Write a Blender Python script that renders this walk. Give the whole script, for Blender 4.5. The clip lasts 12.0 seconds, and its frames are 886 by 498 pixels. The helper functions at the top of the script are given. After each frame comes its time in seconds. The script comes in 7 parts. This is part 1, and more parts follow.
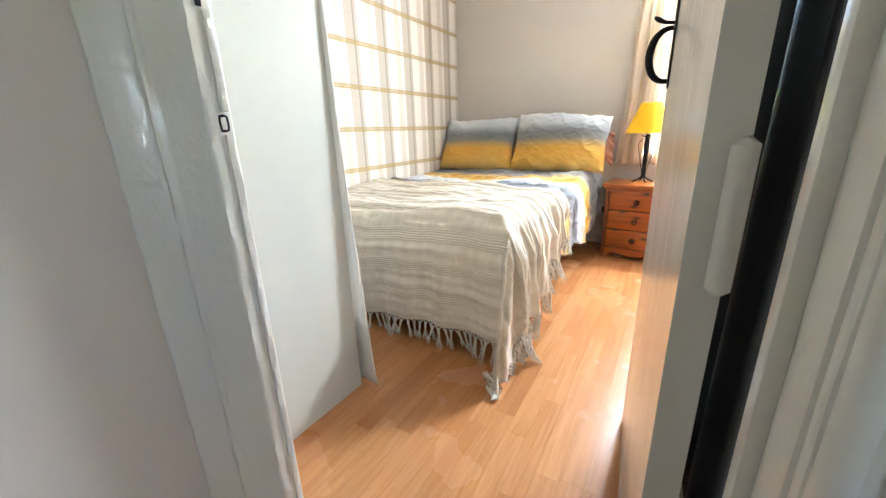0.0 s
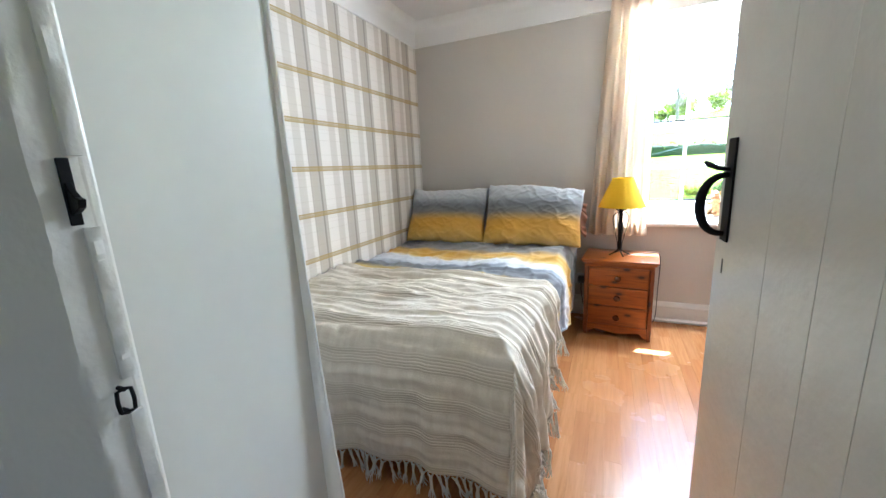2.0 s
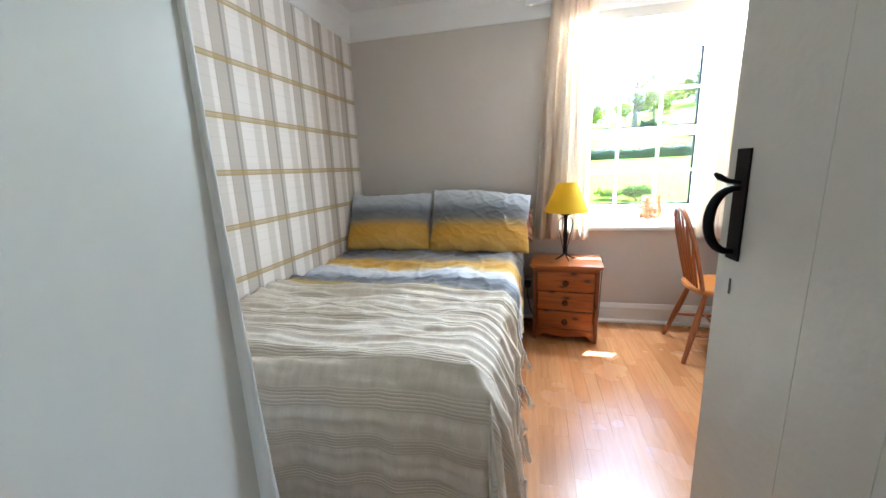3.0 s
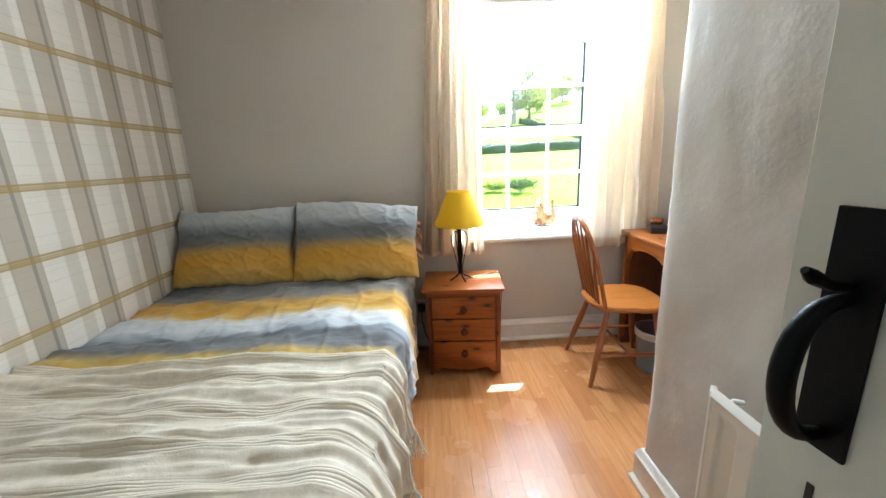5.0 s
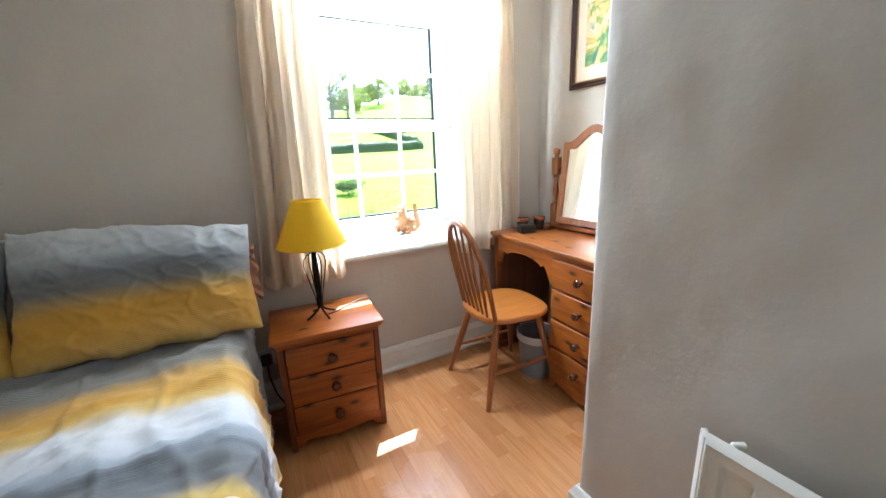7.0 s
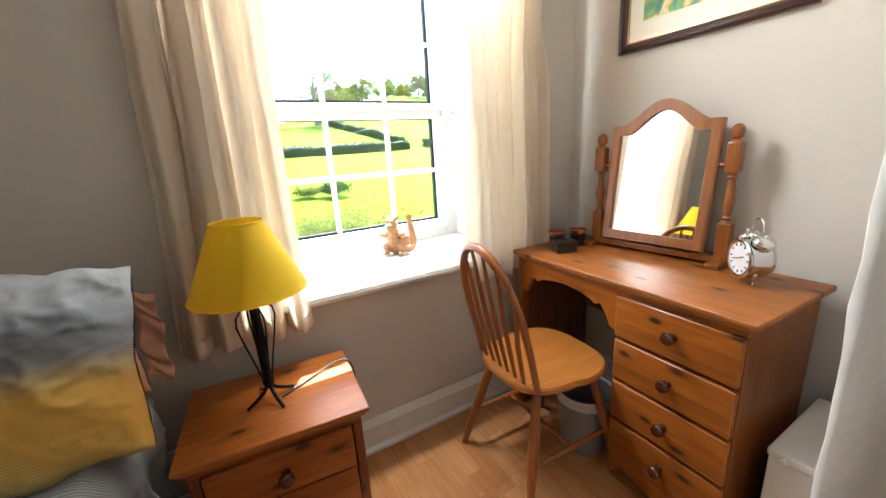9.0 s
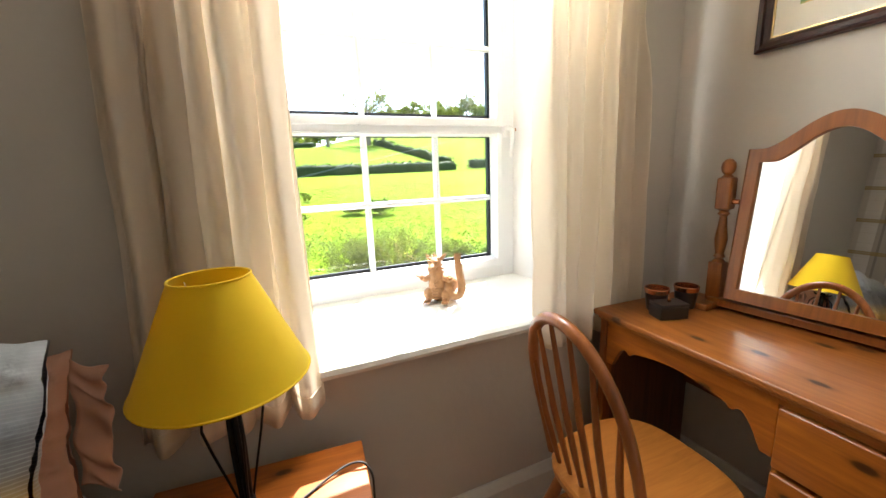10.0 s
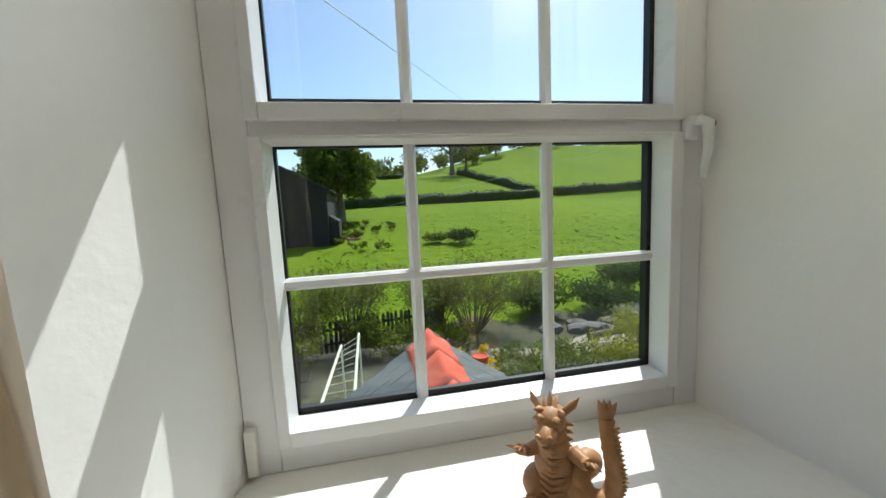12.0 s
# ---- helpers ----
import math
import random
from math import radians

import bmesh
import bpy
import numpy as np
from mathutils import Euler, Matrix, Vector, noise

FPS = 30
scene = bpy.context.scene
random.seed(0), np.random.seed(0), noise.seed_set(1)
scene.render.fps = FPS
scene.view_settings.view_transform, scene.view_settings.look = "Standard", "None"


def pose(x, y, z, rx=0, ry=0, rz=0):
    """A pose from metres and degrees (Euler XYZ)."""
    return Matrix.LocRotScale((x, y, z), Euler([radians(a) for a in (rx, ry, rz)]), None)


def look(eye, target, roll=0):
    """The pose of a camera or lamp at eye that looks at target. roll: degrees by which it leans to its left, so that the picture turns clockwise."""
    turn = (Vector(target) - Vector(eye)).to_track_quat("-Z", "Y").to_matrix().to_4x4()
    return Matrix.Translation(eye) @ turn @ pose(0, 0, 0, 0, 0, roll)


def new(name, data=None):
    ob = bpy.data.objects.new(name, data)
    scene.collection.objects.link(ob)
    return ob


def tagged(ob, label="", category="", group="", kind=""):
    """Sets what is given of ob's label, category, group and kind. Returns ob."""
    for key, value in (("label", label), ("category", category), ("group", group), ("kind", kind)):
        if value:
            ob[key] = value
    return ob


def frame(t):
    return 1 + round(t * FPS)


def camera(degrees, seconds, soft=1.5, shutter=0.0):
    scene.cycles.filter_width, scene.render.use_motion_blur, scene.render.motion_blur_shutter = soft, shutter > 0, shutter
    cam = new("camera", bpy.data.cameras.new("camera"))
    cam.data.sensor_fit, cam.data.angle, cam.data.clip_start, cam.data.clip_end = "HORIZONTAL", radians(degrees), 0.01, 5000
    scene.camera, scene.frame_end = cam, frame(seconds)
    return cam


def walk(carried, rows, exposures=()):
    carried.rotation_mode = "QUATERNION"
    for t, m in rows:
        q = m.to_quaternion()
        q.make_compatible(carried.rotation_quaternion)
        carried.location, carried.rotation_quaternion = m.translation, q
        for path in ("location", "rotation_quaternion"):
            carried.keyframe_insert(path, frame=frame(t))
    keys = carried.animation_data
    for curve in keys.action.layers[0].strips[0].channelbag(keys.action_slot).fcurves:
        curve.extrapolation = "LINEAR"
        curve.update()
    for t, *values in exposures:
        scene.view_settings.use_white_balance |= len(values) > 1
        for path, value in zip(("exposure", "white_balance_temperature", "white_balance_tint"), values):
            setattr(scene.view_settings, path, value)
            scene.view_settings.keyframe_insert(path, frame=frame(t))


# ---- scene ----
cam = camera(99.6, 12.0)
PATH = [
    (0, (0.057, 0.076, 0.938), (-0.938, 1.705, 0.34), -1.9),
    (0.5, (-0.019, 0.108, 1.044), (-1.02, 1.761, 0.529), -1.5),
    (1, (-0.071, 0.174, 1.079), (-1.043, 1.864, 0.634), -1.7),
    (1.5, (-0.144, 0.258, 1.124), (-1.05, 1.991, 0.704), -2.4),
    (2, (-0.192, 0.303, 1.189), (-0.994, 2.087, 0.775), -2.8),
    (2.5, (-0.238, 0.342, 1.21), (-0.917, 2.176, 0.791), -2.9),
    (3, (-0.34, 0.426, 1.208), (-0.802, 2.326, 0.788), -2.3),
    (3.2, (-0.374, 0.467, 1.209), (-0.756, 2.384, 0.787), -2.0),
    (4.8, (-0.302, 0.898, 1.249), (-0.277, 2.842, 0.78), -1.9),
    (5, (-0.291, 0.956, 1.269), (-0.222, 2.898, 0.797), -2.5),
    (5.5, (-0.302, 1.088, 1.276), (-0.03, 3.011, 0.797), -2.1),
    (6, (-0.33, 1.223, 1.263), (0.178, 3.095, 0.778), -1.8),
    (6.5, (-0.368, 1.347, 1.259), (0.383, 3.133, 0.765), -1.7),
    (7, (-0.357, 1.44, 1.255), (0.549, 3.151, 0.751), -2.5),
    (7.2, (-0.36, 1.487, 1.262), (0.586, 3.171, 0.746), -3.0),
    (8.8, (-0.143, 1.949, 1.214), (0.831, 3.62, 0.701), -3.9),
    (9, (-0.129, 2.019, 1.224), (0.827, 3.701, 0.716), -3.6),
    (9.5, (-0.062, 2.195, 1.244), (0.812, 3.933, 0.784), -2.8),
    (10, (0.01, 2.371, 1.24), (0.787, 4.172, 0.844), -2.2),
    (10.5, (0.1, 2.556, 1.25), (0.754, 4.417, 0.897), -2.2),
    (11, (0.166, 2.709, 1.26), (0.687, 4.61, 0.935), -2.6),
    (11.5, (0.222, 2.908, 1.267), (0.636, 4.847, 0.99), -2.6),
    (12, (0.248, 3.102, 1.267), (0.631, 5.051, 1.035), -2.7),
]
EXPOSURES = [(0.0, 4.8, 5400, 7), (0.5, 4.65, 5200, 6), (1.5, 4.2, 5000, 6), (3.0, 3.8, 5000, 6), (5.0, 3.6, 5250, 2), (7.0, 3.35, 5100, 5), (9.0, 2.9, 5650, 8),
             (9.5, 2.7, 5800, 8), (10.0, 2.4, 6050, 8), (10.5, 2.0, 6150, 8), (11.0, 1.5, 6150, 7), (11.5, 0.75, 5850, 4), (12.0, 0.25, 5900, 3)]
walk(cam, [(t, look(eye, target, roll)) for t, eye, target, roll in PATH], EXPOSURES)

# world, sun and exposure
SUN_WAY = Vector((-0.42, -0.64, -1.0)).normalized()
world = bpy.data.worlds.new("sky")
scene.world = world
world.use_nodes = True
wn = world.node_tree.nodes
sky = wn.new("ShaderNodeTexSky")
sky.sky_type = "NISHITA"
sky.sun_disc = False
sky.sun_elevation = radians(52.6)
sky.sun_rotation = radians(33.3)
wn["Background"].inputs["Strength"].default_value = 0.15
world.node_tree.links.new(sky.outputs[0], wn["Background"].inputs["Color"])
sun = new("sun", bpy.data.lights.new("sun", "SUN"))
sun.data.energy = 5.0
sun.data.angle = radians(0.5)
sun.data.color = (1.0, 0.95, 0.87)
sun.matrix_world = look((20, 30, 50), Vector((20, 30, 50)) + SUN_WAY)
# area lamp added under the window head to boost the sky's light indoors
sky_lamp = new("sky_fill_light", bpy.data.lights.new("sky_fill_light", "AREA"))
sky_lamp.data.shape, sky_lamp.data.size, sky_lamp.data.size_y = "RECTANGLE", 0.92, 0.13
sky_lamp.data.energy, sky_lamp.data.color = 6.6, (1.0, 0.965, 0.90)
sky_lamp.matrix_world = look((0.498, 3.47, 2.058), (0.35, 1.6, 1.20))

# area lamp standing in for daylight from an assumed, unseen hall window behind the walker
hall_lamp = new("hall_fill_light", bpy.data.lights.new("hall_fill_light", "AREA"))
hall_lamp.data.shape, hall_lamp.data.size, hall_lamp.data.size_y = "RECTANGLE", 0.28, 0.42
hall_lamp.data.energy, hall_lamp.data.color = 0.30, (0.96, 0.95, 0.94)
hall_lamp.matrix_world = look((1.55, -0.90, 1.225), (-0.87, -0.2, 1.1))


# ---- materials ----
def srgb(r, g, b):
    return tuple((c / 255 / 12.92) if c / 255 <= 0.04045 else ((c / 255 + 0.055) / 1.055) ** 2.4 for c in (r, g, b)) + (1.0,)


class Nodes:
    """A short hand for building a node material."""

    def __init__(self, name):
        self.mat = bpy.data.materials.new(name)
        self.mat.use_nodes = True
        self.tree = self.mat.node_tree
        self.bsdf = self.tree.nodes["Principled BSDF"]
        self.coord = None

    def add(self, kind, **values):
        node = self.tree.nodes.new("ShaderNode" + kind)
        for key, value in values.items():
            node.inputs[key].default_value = value
        return node

    def link(self, a, b):
        self.tree.links.new(a, b)

    def space(self, scale=(1, 1, 1), turn=(0, 0, 0)):
        if self.coord is None:
            self.coord = self.add("TexCoord")
        m = self.add("Mapping")
        m.inputs["Scale"].default_value = scale
        m.inputs["Rotation"].default_value = turn
        self.link(self.coord.outputs["Object"], m.inputs["Vector"])
        return m.outputs[0]

    def noise(self, scale, detail=4.0, rough=0.55, stretch=(1, 1, 1), distort=0.0):
        n = self.add("TexNoise", Scale=scale, Detail=detail, Roughness=rough, Distortion=distort)
        self.link(self.space(stretch), n.inputs["Vector"])
        return n.outputs["Fac"]

    def ramp(self, fac, stops, smooth=True):
        r = self.add("ValToRGB")
        r.color_ramp.interpolation = "LINEAR" if smooth else "CONSTANT"
        el = r.color_ramp.elements
        while len(el) < len(stops):
            el.new(0.5)
        for e, (p, c) in zip(el, stops):
            e.position = p
            e.color = c if len(c) == 4 else (*c, 1)
        self.link(fac, r.inputs["Fac"])
        return r.outputs["Color"]

    def mix(self, fac, a, b, mode="MIX"):
        m = self.tree.nodes.new("ShaderNodeMix")
        m.data_type = "RGBA"
        m.blend_type = mode
        for socket, value in ((m.inputs[0], fac), (m.inputs[6], a), (m.inputs[7], b)):
            if isinstance(value, bpy.types.NodeSocket):
                self.link(value, socket)
            else:
                socket.default_value = value
        return m.outputs[2]

    def math(self, op, a, b=0.0, c=0.0):
        m = self.tree.nodes.new("ShaderNodeMath")
        m.operation = op
        for socket, value in zip(m.inputs, (a, b, c)):
            if isinstance(value, bpy.types.NodeSocket):
                self.link(value, socket)
            else:
                socket.default_value = value
        return m.outputs[0]

    def axis(self, which, source="Object"):
        if self.coord is None:
            self.coord = self.add("TexCoord")
        s = self.add("SeparateXYZ")
        self.link(self.coord.outputs[source], s.inputs[0])
        return s.outputs[which]

    def random(self):
        return self.add("ObjectInfo").outputs["Random"]

    def bump(self, height, strength, distance=0.01):
        b = self.add("Bump", Strength=strength, Distance=distance)
        self.link(height, b.inputs["Height"])
        last = self.bsdf.inputs["Normal"].links
        if last:
            self.link(last[0].from_socket, b.inputs["Normal"])
        self.link(b.outputs[0], self.bsdf.inputs["Normal"])

    def done(self, color=None, rough=0.5, metal=0.0, **more):
        if isinstance(color, bpy.types.NodeSocket):
            self.link(color, self.bsdf.inputs["Base Color"])
        elif color is not None:
            self.bsdf.inputs["Base Color"].default_value = color
        if isinstance(rough, bpy.types.NodeSocket):
            self.link(rough, self.bsdf.inputs["Roughness"])
        else:
            self.bsdf.inputs["Roughness"].default_value = rough
        self.bsdf.inputs["Metallic"].default_value = metal
        for key, value in more.items():
            self.bsdf.inputs[key.replace("_", " ")].default_value = value
        return self.mat


def shade(c, k):
    return (c[0] * k, c[1] * k, c[2] * k, 1.0)


def painted(name, color, rough=0.6, vary=0.06, lumps=0.25, grain=0.1, size=3.0, coat=0.0):
    """Paint on plaster, wood or metal: two scales of unevenness in colour, gloss and relief."""
    n = Nodes(name)
    big, fine = n.noise(size, 5), n.noise(size * 22, 3)
    c = n.mix(big, shade(color, 1 - vary), shade(color, 1 + vary))
    c = n.mix(n.math("MULTIPLY", fine, 0.35), c, shade(color, 0.9))
    n.bump(big, lumps, 0.02)
    n.bump(fine, grain, 0.003)
    r = n.math("MULTIPLY_ADD", big, 0.18, rough - 0.09)
    return n.done(c, r, 0.0, Coat_Weight=coat)


def timber(name, color, dark, along="Z", rough=0.35, knots=True, scale=1.0, coat=0.25, flat=False):
    """Varnished timber, its grain along one axis, with knots."""
    n = Nodes(name)
    st = {"X": (0.07, 1, 1), "Y": (1, 0.07, 1), "Z": (1, 1, 0.07)}[along]
    st = tuple(v * scale for v in st)
    grain = n.noise(55, 6, 0.65, st, 0.6)
    broad = n.noise(7, 3, 0.5, st, 1.2)
    fine = n.noise(240, 2, 0.5, st)
    rnd = n.math("MULTIPLY_ADD", n.random(), 0.30, 0.85)
    c = n.mix(n.ramp(grain, [(0.35, (0, 0, 0)), (0.7, (1, 1, 1))]), color, dark)
    c = n.mix(n.math("MULTIPLY", broad, 0.45), c, shade(color, 0.62))
    c = n.mix(n.math("MULTIPLY", fine, 0.25), c, dark)
    if knots:
        v = n.add("TexVoronoi", Scale=7.5 * scale, Randomness=1.0)
        v.voronoi_dimensions = "2D"
        xy = n.add("CombineXYZ")
        off = n.math("MULTIPLY", n.random(), 31.0)
        second = n.axis("Y") if flat else n.axis("Z")
        sx, sy = (1.0, 0.45) if along == "Z" else (0.45, 1.0)
        n.link(n.math("MULTIPLY_ADD", n.axis("X"), sx, off), xy.inputs[0])
        n.link(n.math("MULTIPLY_ADD", second, sy, off), xy.inputs[1])
        n.link(xy.outputs[0], v.inputs["Vector"])
        k = n.ramp(v.outputs["Distance"], [(0.0, (1, 1, 1)), (0.05, (0.95, 0.95, 0.95)), (0.075, (0.35, 0.35, 0.35)), (0.12, (0.1, 0.1, 0.1)), (0.16, (0, 0, 0))])
        c = n.mix(n.math("MULTIPLY", k, 0.95), c, shade(dark, 0.16))
    c = n.mix(1.0, c, n.ramp(rnd, [(0.0, (0, 0, 0)), (1.0, (1, 1, 1))]), "MULTIPLY")
    n.bump(grain, 0.08, 0.003)
    r = n.math("MULTIPLY_ADD", broad, 0.16, rough - 0.06)
    return n.done(c, r, 0.0, Coat_Weight=coat, Coat_Roughness=0.22)


def woven(name, color, rough=0.9, weave=900.0, vary=0.08, bump=0.25, sheen=0.2, through_light=0.0):
    n = Nodes(name)
    a, b = n.noise(6, 4), n.noise(90, 3)
    w = n.add("TexNoise", Scale=weave, Detail=1.0)
    n.link(n.space((1, 1, 1)), w.inputs["Vector"])
    c = n.mix(a, shade(color, 1 - vary), shade(color, 1 + vary))
    c = n.mix(n.math("MULTIPLY", b, 0.3), c, shade(color, 0.86))
    n.bump(b, bump * 0.5, 0.004)
    n.bump(w.outputs["Fac"], bump, 0.001)
    m = n.done(c, rough, 0.0, Sheen_Weight=sheen)
    if through_light:
        t = n.add("BsdfTranslucent")
        n.link(c, t.inputs["Color"])
        s = n.add("MixShader")
        s.inputs[0].default_value = through_light
        n.link(n.bsdf.outputs[0], s.inputs[1])
        n.link(t.outputs[0], s.inputs[2])
        n.link(s.outputs[0], n.tree.nodes["Material Output"].inputs["Surface"])
    return m


def metal(name, color, rough, vary=0.1):
    n = Nodes(name)
    a, b = n.noise(25, 4), n.noise(180, 2)
    c = n.mix(a, shade(color, 1 - vary), shade(color, 1 + vary))
    n.bump(b, 0.12, 0.002)
    return n.done(c, n.math("MULTIPLY_ADD", a, 0.15, rough - 0.07), 1.0)


def plain(name, color, rough=0.5, vary=0.08, size=20.0, **more):
    n = Nodes(name)
    a, b = n.noise(size, 4), n.noise(size * 9, 2)
    c = n.mix(a, shade(color, 1 - vary), shade(color, 1 + vary))
    n.bump(b, 0.12, 0.003)
    return n.done(c, n.math("MULTIPLY_ADD", a, 0.12, rough - 0.06), 0.0, **more)


def leafy(name, color, yellow, vary=0.5):
    """Leaves: green that varies from leaf to leaf, with light coming through."""
    n = Nodes(name)
    g = n.add("NewGeometry")
    a = n.noise(1.2, 3)
    c = n.mix(g.outputs["Random Per Island"], shade(color, 1 - vary), yellow)
    c = n.mix(n.math("MULTIPLY", a, 0.5), c, shade(color, 0.6))
    n.done(c, 0.6, 0.0, Specular_IOR_Level=0.2)
    t = n.add("BsdfTranslucent")
    n.link(c, t.inputs["Color"])
    s = n.add("MixShader")
    s.inputs[0].default_value = 0.5
    n.link(n.bsdf.outputs[0], s.inputs[1])
    n.link(t.outputs[0], s.inputs[2])
    n.link(s.outputs[0], n.tree.nodes["Material Output"].inputs["Surface"])
    return n.mat


def tartan_paper():
    """Wallpaper in a cream, taupe and mustard tartan, printed over a wall that faces +x."""
    n = Nodes("tartan_wallpaper")
    y, z = n.axis("Y"), n.axis("Z")
    py = n.math("FRACT", n.math("MULTIPLY_ADD", y, 1 / 0.291, 0.0 - 3.212 / 0.291 + 20.0))
    pz = n.math("FRACT", n.math("MULTIPLY_ADD", z, 1 / 0.2585, 0.0 - 1.2275 / 0.2585 + 20.5))
    on, off = (1, 1, 1), (0, 0, 0)
    band = n.ramp(py, [(0.0, on), (0.10, on), (0.115, off), (0.40, off), (0.425, (0.55, 0.55, 0.55)), (0.60, (0.55, 0.55, 0.55)), (0.63, off), (0.72, off), (0.74, on), (1.0, on)])
    line = n.ramp(py, [(0.0, on), (0.022, on), (0.03, off), (0.09, off), (0.1, (0.45, 0.45, 0.45)), (0.115, off), (0.735, off), (0.745, (0.5, 0.5, 0.5)), (0.76, off), (0.975, off), (0.98, on)], True)
    gold = n.ramp(pz, [(0.0, off), (0.445, off), (0.452, on), (0.475, on), (0.482, (0.55, 0.55, 0.55)), (0.495, (0.95, 0.95, 0.95)), (0.52, (0.5, 0.5, 0.5)), (0.53, on), (0.552, on), (0.56, off)])
    thin = n.ramp(pz, [(0.0, off), (0.12, off), (0.125, on), (0.135, off), (0.28, off), (0.285, (0.7, 0.7, 0.7)), (0.295, off), (0.36, off), (0.365, on), (0.375, off), (0.66, off), (0.665, (0.8, 0.8, 0.8)), (0.675, off), (0.80, off), (0.805, on), (0.815, off)])
    broad = n.ramp(pz, [(0.0, off), (0.36, off), (0.40, on), (0.62, on), (0.66, off)])
    fine = n.noise(160, 2)
    cream, taupe, grey, mustard = srgb(238, 232, 224), srgb(168, 155, 135), srgb(112, 108, 104), srgb(170, 142, 68)
    c = n.mix(n.math("MULTIPLY", broad, 0.10), cream, taupe)
    c = n.mix(n.math("MULTIPLY", band, 0.66), c, taupe)
    c = n.mix(n.math("MULTIPLY", line, 0.55), c, grey)
    c = n.mix(n.math("MULTIPLY", thin, 0.35), c, taupe)
    c = n.mix(n.math("MULTIPLY", gold, 0.85), c, mustard)
    c = n.mix(n.math("MULTIPLY", fine, 0.12), c, taupe)
    n.bump(fine, 0.08, 0.002)
    n.bump(n.noise(3, 4), 0.15, 0.02)
    return n.done(c, 0.72)


def striped_cotton(name, axis, low, high, stops):
    """Printed cotton whose soft bands change along one axis of the cloth, with fine woven lines."""
    n = Nodes(name)
    p = n.math("DIVIDE", n.math("SUBTRACT", n.axis(axis), low), high - low)
    w = n.math("MULTIPLY_ADD", n.noise(5, 3), 0.02, -0.01)
    p = n.math("ADD", p, w)
    c = n.ramp(p, stops)
    lines = n.add("TexWave", Scale=52.0, Distortion=0.4, Detail=1.0)
    lines.bands_direction = axis
    n.link(n.space(), lines.inputs["Vector"])
    fine = n.noise(700, 1)
    patch = n.ramp(n.noise(2.5, 2, 0.5, (0.2, 1, 1)), [(0.45, (0, 0, 0)), (0.6, (1, 1, 1))])
    c = n.mix(n.math("MULTIPLY", n.math("MULTIPLY", n.math("POWER", lines.outputs["Fac"], 6.0), patch), 0.38), c, srgb(222, 222, 218))
    n.bump(n.noise(9, 4, 0.5, (0.5, 1, 1), 1.0), 0.24, 0.02)
    n.bump(n.noise(30, 3, 0.5, (1, 0.5, 1), 1.2), 0.14, 0.008)
    n.bump(fine, 0.12, 0.001)
    return n.done(c, 0.82, 0.0, Sheen_Weight=0.15)


def throw_cotton():
    """Unbleached cotton with woven ribs and slubs across it."""
    n = Nodes("throw_cotton")
    attr = n.add("Attribute")
    attr.attribute_name = "weave"
    sep = n.add("SeparateXYZ")
    n.link(attr.outputs["Vector"], sep.inputs[0])
    u, v = sep.outputs["X"], sep.outputs["Y"]
    vw = n.math("ADD", v, n.math("MULTIPLY", n.noise(4, 2), 0.004))
    rib = n.math("POWER", n.math("ABSOLUTE", n.math("SINE", n.math("MULTIPLY", vw, 310.0))), 0.6)
    group = n.ramp(n.math("FRACT", n.math("MULTIPLY", vw, 7.5)), [(0.0, (0, 0, 0)), (0.1, (1, 1, 1)), (0.42, (1, 1, 1)), (0.5, (0, 0, 0))])
    comb = n.add("CombineXYZ")
    n.link(n.math("MULTIPLY", u, 26.0), comb.inputs[0])
    n.link(n.math("MULTIPLY", v, 9.0), comb.inputs[1])
    blot = n.add("TexNoise", Scale=1.0, Detail=2.0)
    n.link(comb.outputs[0], blot.inputs["Vector"])
    block = n.ramp(blot.outputs["Fac"], [(0.45, (0, 0, 0)), (0.55, (1, 1, 1))])
    cream, sand = srgb(236, 227, 210), srgb(186, 170, 143)
    c = n.mix(n.math("MULTIPLY", n.math("MULTIPLY", group, rib), 0.4), cream, sand)
    c = n.mix(n.math("MULTIPLY", n.math("MULTIPLY", block, n.math("SUBTRACT", 1.0, group)), 0.2), c, sand)
    c = n.mix(n.math("MULTIPLY", n.noise(120, 3), 0.3), c, shade(sand, 0.85))
    n.bump(n.math("MULTIPLY", rib, group), 0.5, 0.004)
    n.bump(n.noise(160, 3), 0.25, 0.003)
    return n.done(c, 0.95, 0.0, Sheen_Weight=0.2)


